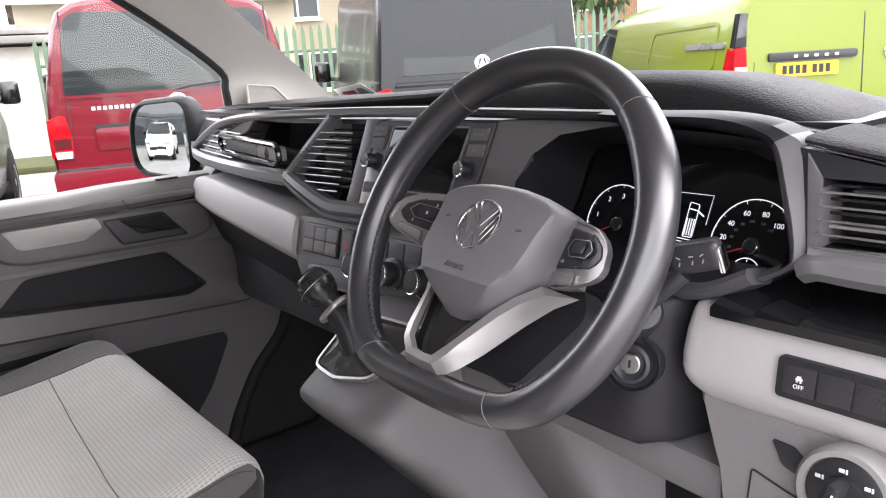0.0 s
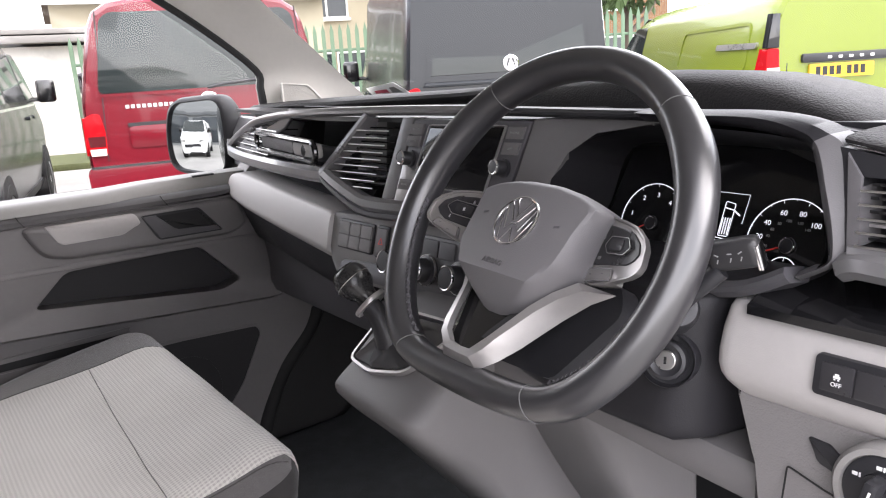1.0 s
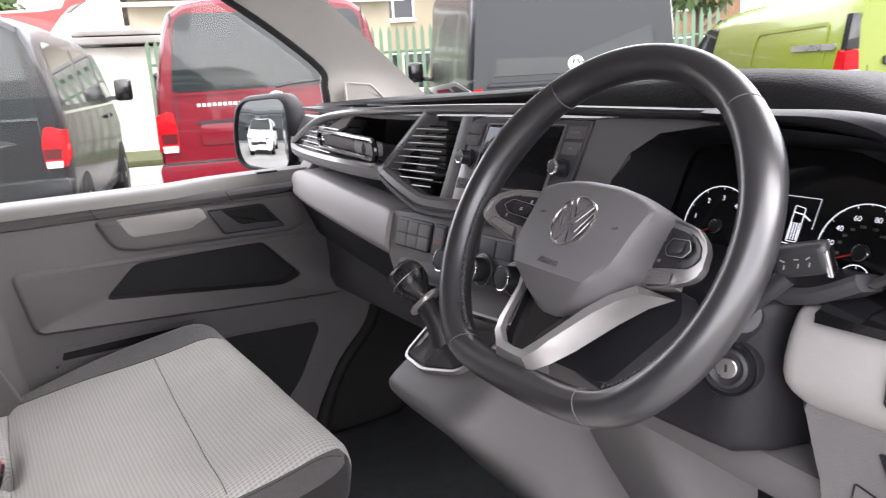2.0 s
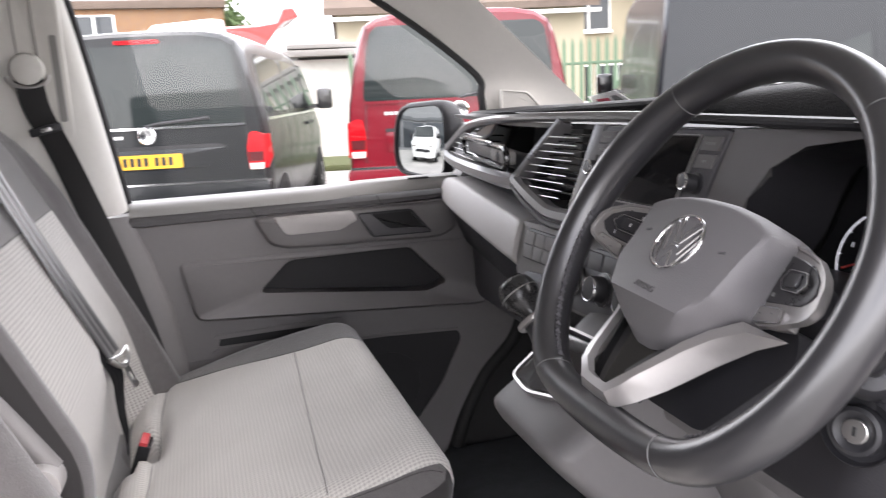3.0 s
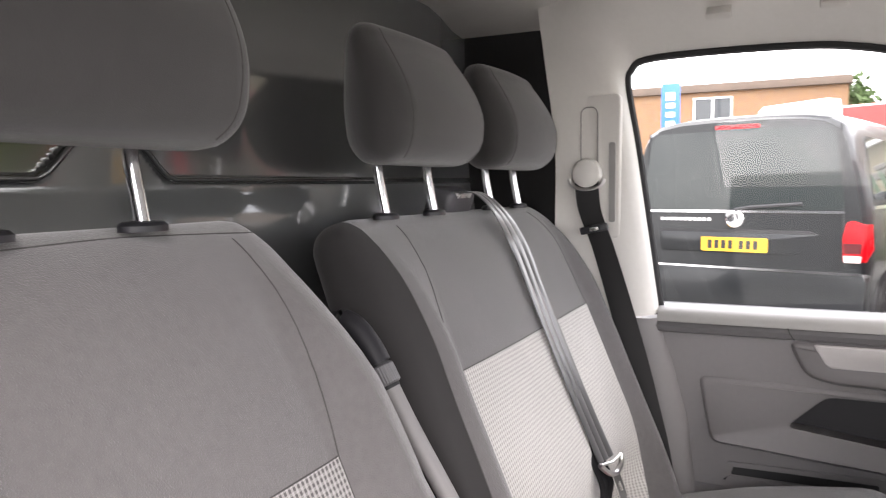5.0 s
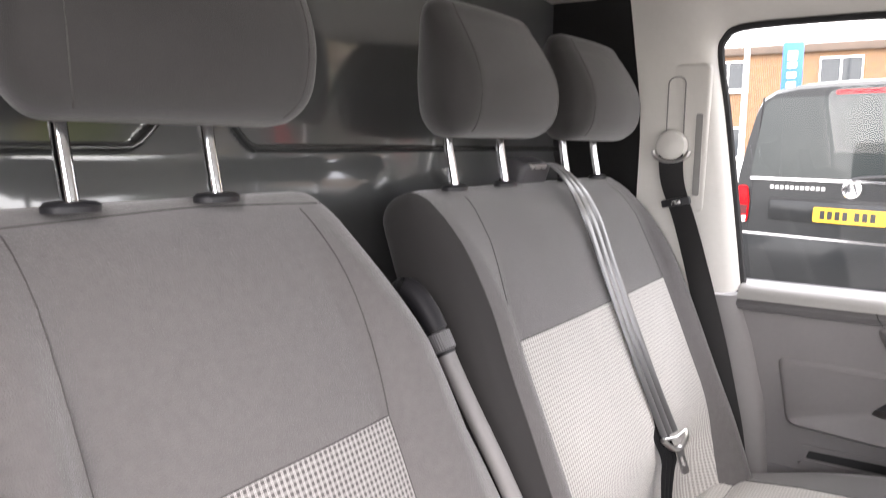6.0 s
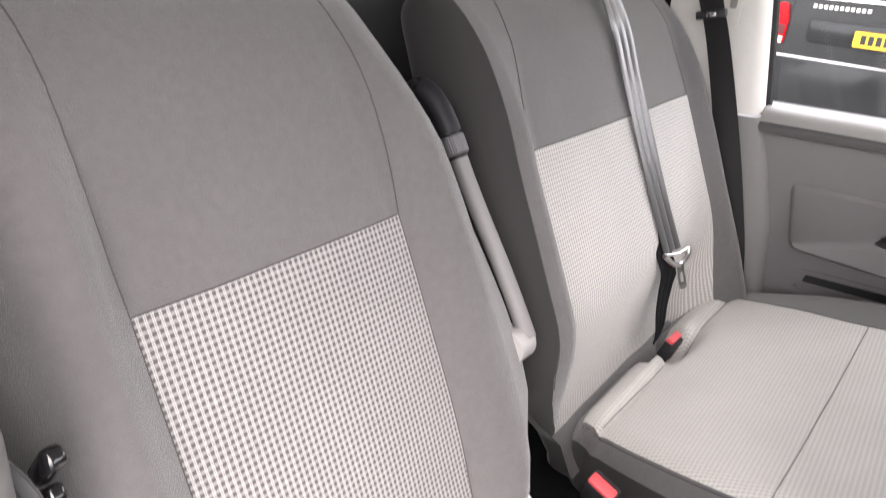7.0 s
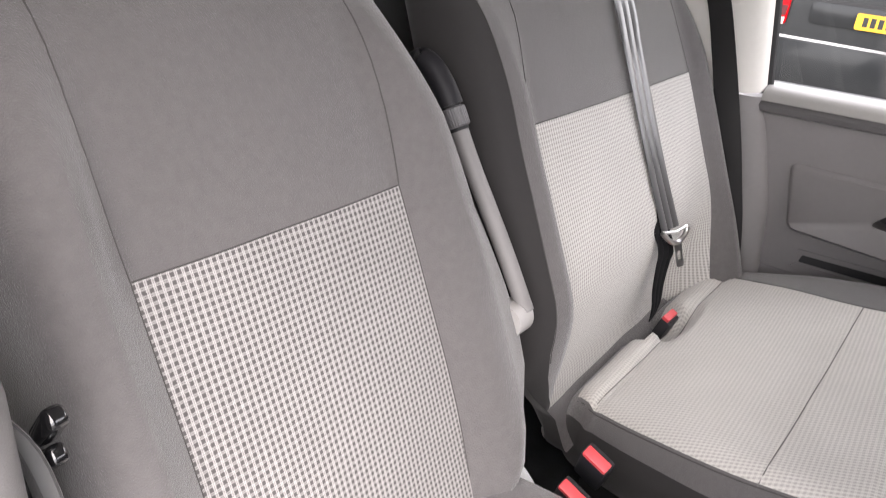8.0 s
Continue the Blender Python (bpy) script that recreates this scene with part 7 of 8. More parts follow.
M_TYRE = mat("tyre", (0.015, 0.015, 0.015), 0.8, var=0.2)
M_RIM = mat("alloy", (0.45, 0.45, 0.46), 0.3, 0.9, var=0.05)

HALF = [(0.28, 0.84), (0.40, 0.90), (0.70, 0.938), (1.00, 0.945), (1.24, 0.925), (1.50, 0.875), (1.75, 0.815), (1.86, 0.765), (1.925, 0.66), (1.955, 0.48), (1.965, 0.22)]


def van(name, label, m, paint, L=4.9, sx=1.0, sz=1.0, gate="window", badge_z=1.13, plate_at=(0.0, 0.925), rise=0.0, glass=1.205):
    """A parked van, its tail at y = 0, its front towards +y."""
    v = thing(name, label, "van", m=m)
    roof = [(0.0, 1.90), (0.05, 1.935), (0.3, 1.96), (1.2, 1.97), (2.6, 1.965), (3.2, 1.93), (3.45, 1.88), (3.9, 1.50), (4.12, 1.24), (4.5, 1.13), (4.75, 1.02), (4.88, 0.86), (4.9, 0.70)]
    wide = [(0.0, 0.965), (0.04, 0.985), (0.15, 1.0), (3.4, 1.0), (4.2, 0.985), (4.6, 0.93), (4.85, 0.80), (4.9, 0.72)]
    f = L / 4.9

    def half(z):
        return line_interp(z, HALF)

    def skin(y, z, h=0.0):
        """A point of the right flank; mirror x for the left."""
        return Vector(((half(z / sz) * line_interp(y / f, wide) + h) * sx, y, z))

    def tail(u, z, h=0.0):
        """A point of the tail."""
        return Vector((u * sx, 0.0 - h + 0.035 * (z / sz - 0.28), z))

    bm = bmesh.new()
    ys = sorted(set([r[0] for r in roof] + [w[0] for w in wide] + [0.8, 1.6, 2.0, 3.0, 3.7]))
    rings = []
    for y in ys:
        top = line_interp(y, roof)
        ring = []
        for z, w in HALF:
            zz = 0.28 + (z - 0.28) * (top - 0.28) / 1.685
            wz = w if top > 1.8 else line_interp(max(zz, 0.28), HALF) * (1 - 0.25 * step(0.85, 1.0, (z - 0.28) / 1.685))
            lean_y = 0.035 * (zz - 0.28) if y < 0.2 else 0.0
            lift = rise * step(1.15, 1.75, zz) if y < 3.3 else 0.0
            ring.append(((wz + 0.08 * rise * step(1.3, 1.7, zz)) * line_interp(y, wide) * sx, (y + lean_y) * f, zz * sz + lift))
        rings.append(ring + [(-x, y_, z_) for x, y_, z_ in ring[::-1]])
    loft(bm, rings)
    part("body", bm, paint, v, smooth=50, local=True)

    def flank(name_, pts, material, h0, h1, label_="", both=True):
        for s in ((1, -1) if both else (1,)):
            b = bmesh.new()
            plate(b, pts if s > 0 else pts[::-1], lambda y, z, h, s=s: Vector((skin(y * f, z * sz, h).x * s, y * f, z * sz)), h0, h1)
            part(name_, b, material, v, label_, local=True)

    def on_tail(name_, pts, material, h0, h1, label_="", parent=None, bevel=0.0):
        b = bmesh.new()
        plate(b, pts, lambda u, z, h: tail(u, z * sz, h), h0, h1, bevel)
        return part(name_, b, material, parent or v, label_, local=True)

    # flank windows and lines
    for a, b_ in ((0.32, 1.55), (1.68, 2.95)) if gate == "window" else ():
        flank("side_window", soften([(a, 1.27), (b_, 1.27), (b_, 1.74), (a + 0.10, 1.76)], 0.06), M_TINT, -0.004, 0.006, "dark tinted side glass")
    flank("front_window", soften([(3.06, 1.27), (3.95, 1.25), (3.62, 1.62), (3.40, 1.76), (3.06, 1.76)], 0.05), M_TINT, -0.004, 0.006, "dark door glass")
    flank("waist_strip", [(0.30, 1.205), (3.9, 1.205), (3.9, 1.228), (0.30, 1.228)], M_CHROME if gate == "window" else paint, -0.002, 0.008)
    for y in (3.0, 1.62):
        flank("door_gap", [(y, 0.45), (y + 0.012, 0.45), (y + 0.012, 1.85), (y, 1.85)], M_RUBBER, -0.004, 0.003)
    flank("sill_skirt", [(0.9, 0.27), (3.6, 0.27), (3.6, 0.40), (0.9, 0.40)], M_BLACK, -0.004, 0.012)
    flank("door_handle", soften([(2.72, 1.075), (2.92, 1.075), (2.92, 1.11), (2.72, 1.11)], 0.012), paint, 0.0, 0.03)
    flank("door_handle", soften([(3.12, 1.075), (3.32, 1.075), (3.32, 1.11), (3.12, 1.11)], 0.012), paint, 0.0, 0.03)
    # wheels
    for y in (0.78, 3.92):
        for s in (1, -1):
            b = bmesh.new()
            turned(b, (0.70 * s * sx, y * f, 0.34), (s, 0, 0), [(0.0, 0.0), (0.40, 0.0), (0.40, 0.235 * sx), (0.36, 0.24 * sx), (0.0, 0.235 * sx)], 32)
            part("wheel_arch", b, M_RUBBER, v, local=True)
            b = bmesh.new()
            turned(b, (0.72 * s * sx, y * f, 0.33), (s, 0, 0), [(0.2, 0.0), (0.30, 0.0), (0.33, 0.03), (0.33, 0.19), (0.30, 0.225), (0.22, 0.232), (0.2, 0.20)], 32)
            wheel_ = part("wheel", b, M_TYRE, v, "black tyre on an alloy rim", local=True)
            b = bmesh.new()
            turned(b, (0.72 * s * sx, y * f, 0.33), (s, 0, 0), [(0.215, 0.19), (0.215, 0.226), (0.19, 0.22), (0.18, 0.20), (0.05, 0.215), (0, 0.22)], 24)
            part("rim", b, M_RIM, wheel_, local=True)
    # door mirrors
    for s in (1, -1):
        b = bmesh.new()
        box(b, (1.07 * s * sx, 3.72 * f, 1.36 * sz), (0.20, 0.13, 0.26), bevel=0.05, seg=3)
        box(b, (0.95 * s * sx, 3.74 * f, 1.27 * sz), (0.14, 0.06, 0.05))
        part("door_mirror", b, M_GLOSS, v, "gloss black door mirror", local=True)
    # tail
    if gate == "window":
        on_tail("rear_window", soften([(-0.79, glass), (0.79, glass), (0.785, glass + 0.08), (0.715, 1.78), (0.65, 1.83), (-0.65, 1.83), (-0.715, 1.78), (-0.785, glass + 0.08)], 0.05), M_TINT, -0.01, 0.008, "dark tinted rear window")
        b = bmesh.new()
        tube(b, [tail(0.0, glass * sz, 0.02), tail(0.12, (glass + 0.02) * sz, 0.03), tail(0.5, (glass + 0.047) * sz, 0.024)], 0.011, 8)
        part("rear_wiper", b, M_BLACK, v, "black rear wiper", local=True)
        on_tail("number_recess", soften([(-0.62, 0.86), (0.46, 0.86), (0.60, 1.0), (0.62, 1.02), (-0.62, 1.02)], 0.04), paint, 0.0, 0.012, bevel=0.004)
        # Black strip laid on the tail as the shadow under the grip.
        on_tail("grip_shadow", [(-0.62, 1.018), (0.62, 1.018), (0.55, 1.045), (-0.62, 1.045)], M_RUBBER, 0.0, 0.010)
        on_tail("window_strip", [(-0.79, glass - 0.026), (0.79, glass - 0.026), (0.79, glass - 0.006), (-0.79, glass - 0.006)], M_CHROME if paint is P_BLACK else paint, 0.0, 0.014)
        on_tail("brake_light", rounded(-0.17, 1.842, 0.17, 1.872, 0.01), M_TAIL, 0.0, 0.02, "red high brake light")
    elif gate == "panel":
        o = soften([(-0.76, 1.24), (0.76, 1.24), (0.74, 1.35), (0.68, 1.70 + rise), (0.62, 1.74 + rise), (-0.62, 1.74 + rise), (-0.68, 1.70 + rise), (-0.74, 1.35)], 0.05)
        b = bmesh.new()
        ring_plate(b, o, grow(o, -0.02), lambda u, z, h: tail(u, z * sz, h), -0.002, 0.010)
        part("gate_pressing", b, paint, v, local=True)
        on_tail("gate_field", grow(o, -0.05), M_TINT, -0.005, 0.008, "dark glossy upper panel", bevel=0.004)
        on_tail("gate_ledge", [(-0.78, 1.195), (0.78, 1.195), (0.76, 1.235), (-0.76, 1.235)], paint, -0.01, 0.035, bevel=0.015)
    for s in (1, -1):
        lamp = [(0.79, 0.825), (0.915, 0.825), (0.925, 0.9), (0.93, 1.10), (0.85, 1.13), (0.81, 1.12), (0.785, 1.0)]
        if gate == "panel":
            lamp = [(u, z + 0.07 * (z > 1.0)) for u, z in lamp]
        if gate == "doors":
            lamp = [(0.79, 1.06), (0.925, 1.06), (0.90, 1.45), (0.805, 1.45)]
        pts = soften([(u * s, z) for u, z in lamp][::s], 0.02)
        lens = on_tail("tail_lamp", pts, M_TAIL, -0.06, 0.022, "red tail lamp", bevel=0.006)
        pale = [(0.80, 0.825), (0.905, 0.825), (0.912, 0.875), (0.795, 0.875)] if gate != "doors" else [(0.80, 1.08), (0.905, 1.08), (0.90, 1.30), (0.80, 1.30)]
        on_tail("reverse_lens", [(u * s, z) for u, z in pale][::s], M_TAILPALE, 0.0, 0.026, "pale reversing lens", lens)
        if gate == "doors":
            on_tail("pillar_cap", [(u * s, z) for u, z in ((0.805, 1.455), (0.90, 1.455), (0.86, 1.72), (0.80, 1.72))][::s], M_GLOSS, -0.06, 0.02, "gloss black pillar cap", bevel=0.006)
        else:
            on_tail("smoked_lens", [(u * s, z) for u, z in ((0.797, 0.89), (0.908, 0.89), (0.914, 0.965), (0.792, 0.965))][::s], M_SMOKE, 0.0, 0.0245, "smoked lower lens", lens)
        y1 = 0.19
        b = bmesh.new()
        z0, z1 = (0.83, 1.10) if gate != "doors" else (1.06, 1.45)
        plate(b, [(0.02, z0), (y1, z0 + 0.08), (y1 - 0.03, z1), (0.03, z1)][::s], lambda y, z, h, s=s: Vector((skin(max(y, 0.04) * f, z * sz, h).x * s, y * f, z * sz)), -0.004, 0.012)
        part("lamp_wrap", b, M_TAIL, v, local=True)
    on_tail("bumper", soften([(-0.94, 0.36), (0.94, 0.36), (0.95, 0.72), (0.90, 0.755), (-0.90, 0.755), (-0.95, 0.72)], 0.04), paint if gate != "panel" else M_BLACK, -0.15, 0.055, "rear bumper", bevel=0.015)
    on_tail("bumper_strip", [(-0.92, 0.735), (0.92, 0.735), (0.92, 0.752), (-0.92, 0.752)], M_CHROME if gate == "window" else M_BLACK, 0.0, 0.060)
    pu, pz = plate_at
    num = on_tail("number_plate", rounded(pu - 0.26, pz - 0.056, pu + 0.26, pz + 0.056, 0.012), M_YELLOW, 0.0, 0.022, "yellow number plate with dark bars")
    for k in range(7):
        x = pu - 0.19 + 0.055 * k + (0.03 if k > 3 else 0)
        on_tail("character_bar", [(x - 0.018, pz - 0.034), (x + 0.018, pz - 0.034), (x + 0.018, pz + 0.034), (x - 0.018, pz + 0.034)], M_RUBBER, 0.0, 0.0235, "", num)
    bu = 0.0 if gate != "doors" else 0.42
    b = bmesh.new()
    turned(b, tail(bu, badge_z * sz, 0.004), (0, -1, 0), [(0.07, -0.01), (0.07, 0.010), (0.062, 0.016), (0.05, 0.012), (0, 0.012)], 28)
    bd = part("badge", b, M_CHROME, v, "round chrome badge", local=True)
    b = bmesh.new()
    for du in (-0.028, 0.028):
        box(b, tail(bu + du, badge_z * sz, 0.018), (0.011, 0.004, 0.085), pose(0, 0, 0, 0, 18 if du < 0 else -18, 0))
    part("badge_bars", b, M_BLACK, bd, local=True)
    # model name as plain chrome bars
    tz = badge_z - 0.02 if gate != "panel" else badge_z - 0.16
    if gate != "doors":
        for k in range(11):
            x = -0.62 + 0.040 * k
            on_tail("name_bar", [(x, tz), (x + 0.027, tz), (x + 0.027, tz + 0.026), (x, tz + 0.026)], M_STEEL, 0.0, 0.006)
    else:
        on_tail("grab_bar", soften([(-0.62, 1.325), (0.10, 1.325), (0.12, 1.36), (0.11, 1.395), (-0.62, 1.395)], 0.02), M_BLACK, 0.0, 0.03, "black grab bar with pale bars", bevel=0.008)
        for k in range(5):
            x = -0.42 + 0.085 * k
            on_tail("name_bar", [(x, 1.350), (x + 0.03, 1.350), (x + 0.03, 1.370), (x, 1.370)], M_STEEL, 0.0, 0.033)
        on_tail("door_gap", [(0.17, 0.6), (0.18, 0.6), (0.18, 1.78), (0.17, 1.78)], M_RUBBER, 0.0, 0.004)
        flank("slide_rail", soften([(0.22, 1.455), (0.98, 1.455), (0.98, 1.505), (0.22, 1.505)], 0.02), M_STEEL, 0.0, 0.02)
        flank("door_panel_line", [(0.45, 1.14), (2.2, 1.14), (2.2, 1.15), (0.45, 1.15)], M_RUBBER, -0.002, 0.002)
        o = soften([(0.35, 1.28), (1.9, 1.28), (1.85, 1.66), (0.42, 1.68)], 0.08)
        for s in (1, -1):
            b = bmesh.new()
            ring_plate(b, o, grow(o, -0.03), lambda y, z, h, s=s: Vector((skin(y * f, z * sz, h).x * s, y * f, z * sz)), -0.004, 0.010)
            part("flank_pressing", b, paint, v, local=True)
    # front: windscreen, lamps and grille
    b = bmesh.new()
    loft(b, [[(-w * sx, y * f, z * sz), (w * sx, y * f, z * sz), (w * sx, (y + 0.012) * f, (z + 0.012) * sz), (-w * sx, (y + 0.012) * f, (z + 0.012) * sz)] for w, y, z in ((0.66, 3.48, 1.865), (0.74, 3.7, 1.68), (0.80, 4.08, 1.30))])
    part("windscreen", b, M_TINT, v, "dark windscreen", local=True)
    for s in (1, -1):
        b = bmesh.new()
        box(b, (0.62 * s * sx, 4.80 * f, 0.86 * sz), (0.34, 0.16, 0.17), pose(0, 0, 0, 0, 0, -14 * s), bevel=0.04)
        part("headlamp", b, M_STEEL, v, "clear headlamp", local=True)
    b = bmesh.new()
    box(b, (0, 4.89 * f, 0.62 * sz), (1.1, 0.05, 0.14), bevel=0.02)
    part("grille", b, M_BLACK, v, "black grille", local=True)
    for s in (1, -1):
        g = 0.80 if gate == "window" else 0.765
        on_tail("gate_gap", [(g * s, 0.78), (g * s + 0.008, 0.78), ((g - 0.06) * s + 0.008, 1.84), ((g - 0.06) * s, 1.84)], M_RUBBER, -0.01, 0.003)
    return v


van("parked_van", "black passenger van with tinted glass and yellow plate", heading(-5.52, -0.74, 75), P_BLACK)
van("parked_van", "dark red van with tinted rear window beside the black one", heading(-4.95, 1.72, 74), P_RED, sz=1.04, glass=1.265, badge_z=1.17)
van("parked_van", "anthracite panel van with a windowless tailgate", heading(-3.95, 4.03, 64), P_DARK, gate="panel", badge_z=1.36, rise=0.42)
van("parked_van", "lime green small panel van with twin rear doors", heading(-1.65, 5.65, 57), P_GREEN, 4.5, 0.97, 0.93, gate="doors", badge_z=1.36, plate_at=(-0.30, 1.255))
van("parked_van", "white panel van in front of the showroom", heading(-2.35, -13.6, 2), P_WHITE, gate="panel", badge_z=1.3)
M_SHELL = mat("pale_roof_shell", (0.55, 0.47, 0.45), 0.5, var=0.06, scale=2)
far = van("parked_van", "red camper van with a raised wedge roof", heading(-10.6, 0.0, 80), P_RED)
bm = bmesh.new()
loft(bm, [[(-9.75, y, 1.95), (-9.75, y, z - 0.04), (-9.85, y, z), (-11.2, y, z + 0.02), (-11.3, y, 1.95)] for y, z in ((-0.80, 2.34), (-0.74, 2.40), (0.0, 2.47), (0.14, 2.45), (0.16, 2.36))])
part("roof_box", bm, M_SHELL, far, "pale raised roof section")
bm = bmesh.new()
loft(bm, [[(-9.75, y, b), (-9.75, y, z - 0.04), (-9.85, y, z), (-11.2, y, z + 0.02), (-11.3, y, b)] for y, z, b in ((0.165, 2.36, 1.95), (0.60, 2.38, 2.0), (0.84, 2.42, 2.30), (0.94, 2.60, 2.40), (1.08, 2.61, 2.45), (1.14, 2.52, 2.46))])
part("pop_top", bm, car_paint("faded_red", (0.34, 0.025, 0.022)), far, "faded red wedge roof")

# ---- buildings and boundary ----
M_RENDER = mat("cream_render", (0.34, 0.30, 0.22), 0.9, var=0.12, scale=0.7, grain=0.3, grain_scale=60)
M_TILE = mat("brown_roof_tiles", (0.10, 0.075, 0.06), 0.85, var=0.25, scale=3)
M_WHITEFRAME = mat("white_window_frame", (0.75, 0.75, 0.74), 0.5, var=0.03)
M_PANE = mat("house_pane", (0.03, 0.035, 0.04), 0.05, var=0.1)
M_BRICK = bpy.data.materials.new("brown_brick")
M_BRICK.use_nodes = True
bn, bl = M_BRICK.node_tree.nodes, M_BRICK.node_tree.links
bt, bc, bmap = bn.new("ShaderNodeTexBrick"), bn.new("ShaderNodeTexCoord"), bn.new("ShaderNodeMapping")
bmap.inputs["Rotation"].default_value = (radians(90), 0, radians(90))
bt.inputs["Color1"].default_value, bt.inputs["Color2"].default_value, bt.inputs["Mortar"].default_value = (0.20, 0.10, 0.04, 1), (0.15, 0.07, 0.032, 1), (0.2, 0.18, 0.15, 1)
bt.inputs["Scale"].default_value = 4.4
bl.new(bc.outputs["Object"], bmap.inputs[0])
bl.new(bmap.outputs[0], bt.inputs["Vector"])
bl.new(bt.outputs[0], bn["Principled BSDF"].inputs["Base Color"])
bn["Principled BSDF"].inputs["Roughness"].default_value = 0.9


def add_window(owner, f, u, v, w, h):
    """A window in a wall: f(u, v, h) puts it onto the wall's face."""
    o = [(u - w / 2, v - h / 2), (u + w / 2, v - h / 2), (u + w / 2, v + h / 2), (u - w / 2, v + h / 2)]
    bm = bmesh.new()
    ring_plate(bm, o, grow(o, -0.07), f, -0.05, 0.04)
    plate(bm, [(u - 0.03, v - h / 2), (u + 0.03, v - h / 2), (u + 0.03, v + h / 2), (u - 0.03, v + h / 2)], f, -0.04, 0.035)
    wd = part("window", bm, M_WHITEFRAME, owner, "white framed window")
    bm = bmesh.new()
    plate(bm, grow(o, -0.05), f, -0.05, 0.01)
    part("pane", bm, M_PANE, wd)
    bm = bmesh.new()
    plate(bm, [(u - w / 2 - 0.06, v - h / 2 - 0.08), (u + w / 2 + 0.06, v - h / 2 - 0.08), (u + w / 2 + 0.06, v - h / 2), (u - w / 2 - 0.06, v - h / 2)], f, -0.02, 0.09)
    part("sill", bm, M_WHITEFRAME, wd)


def house(label, m, L, D, eaves, ridge, wall_m, wins):
    """A pitched-roof house, its front along local x at y = 0, facing -y."""
    h = thing("house", label, "house", m=m)
    bm = bmesh.new()
    loft(bm, [[(x, 0, 0), (x, D, 0), (x, D, eaves), (x, D / 2, ridge), (x, 0, eaves)] for x in (0, L)])
    part("wall", bm, wall_m, h, local=True)
    bm = bmesh.new()
    for a, b in ((-0.35, D / 2), (D + 0.35, D / 2)):
        k = (ridge - eaves) / (D / 2)
        z0 = eaves - 0.35 * k
        loft(bm, [[(x, a, z0 + 0.04), (x, b, ridge + 0.04), (x, b, ridge + 0.2), (x, a, z0 + 0.2)] for x in (-0.3, L + 0.3)])
    part("roof", bm, M_TILE, h, "brown tiled roof", local=True)
    bm = bmesh.new()
    box(bm, (L * 0.8, D / 2, ridge + 0.3), (0.7, 0.5, 1.2), bevel=0.02)
    part("chimney", bm, M_BRICK, h, local=True)
    bm = bmesh.new()
    box(bm, (L / 2, -0.38, eaves - 0.32), (L + 0.6, 0.10, 0.10), bevel=0.02)
    part("gutter", bm, M_WHITEFRAME, h, local=True)
    f = lambda u, v, q: m @ Vector((u, -q, v))
    for u, v in wins:
        add_window(h, f, u, v, 1.3, 1.15)


def at(yaw, d, ex=0.85, ey=-0.35):
    return ex - d * math.sin(radians(yaw)), ey + d * math.cos(radians(yaw))


x0, y0 = at(79.3, 19)
house("cream rendered house with a brown tiled roof", pose(x0, y0, 0, 0, 0, 78), 6.2, 7, 3.5, 6.0, M_RENDER, ((1.5, 1.3), (4.4, 1.3), (4.4, 2.7)))
x0, y0 = at(64.5, 24)
house("cream rendered house with white windows behind the fence", pose(x0, y0, 0, 0, 0, 64), 3.6, 7, 4.6, 7.4, M_RENDER, ((1.0, 1.4), (2.4, 1.4), (1.55, 3.55)))
x0, y0 = at(56.2, 24)
house("brick house with a brown tiled roof behind the fence", pose(x0, y0, 0, 0, 0, 60), 9, 7, 4.4, 7.2, M_BRICK, ((1.6, 1.4), (4.4, 1.4), (7.2, 1.4), (1.6, 3.4), (4.4, 3.4), (7.2, 3.4)))
x0, y0 = at(82.8, 17)
g = thing("garage", "low grey flat-roofed garage between the vans and the houses", "garage", m=pose(x0, y0, 0, 0, 0, 82))
bm = bmesh.new()
box(bm, (1.4, 2.0, 1.1), (2.8, 4, 2.2))
part("wall", bm, mat("pale_block", (0.5, 0.48, 0.44), 0.9, var=0.15, scale=1), g, local=True)
bm = bmesh.new()
box(bm, (1.4, 1.9, 2.32), (3.2, 4.6, 0.14), bevel=0.03)
box(bm, (1.4, 1.9, 2.47), (3.0, 4.4, 0.10), bevel=0.03)
part("roof", bm, mat("grey_felt", (0.18, 0.17, 0.16), 0.8, var=0.2, scale=2), g, local=True)
# long brick building
ofc = thing("brick_building", "flat-roofed brown brick building with white windows", "building", m=pose(-25.2, 0.9, 0, 0, 0, 90))
bm = bmesh.new()
box(bm, (-6.5, 3, 2.2), (13, 6, 4.4))
part("wall", bm, M_BRICK, ofc, local=True)
bm = bmesh.new()
box(bm, (-6.5, 2.96, 4.52), (13.2, 6.2, 0.26), bevel=0.03)
part("roof_edge", bm, M_TILE, ofc, local=True)
for u in (-3.9, -7.2, -10.4):
    add_window(ofc, lambda u_, v_, q: pose(-25.2, 0.9, 0, 0, 0, 90) @ Vector((u_, -q, v_)), u, 3.75, 1.2, 0.95)
    add_window(ofc, lambda u_, v_, q: pose(-25.2, 0.9, 0, 0, 0, 90) @ Vector((u_, -q, v_)), u, 1.6, 1.2, 1.0)
# blue sign on a post
x0, y0 = at(98.5, 15)
sg = thing("yard_sign", "tall blue sign panel with white bars on a pale post", "sign", (x0, y0, 0))
bm = bmesh.new()
box(bm, (x0, y0, 2.85), (0.06, 0.34, 0.92), bevel=0.01)
part("panel", bm, mat("sign_blue", (0.03, 0.12, 0.42), 0.5, var=0.06), sg)
bm = bmesh.new()
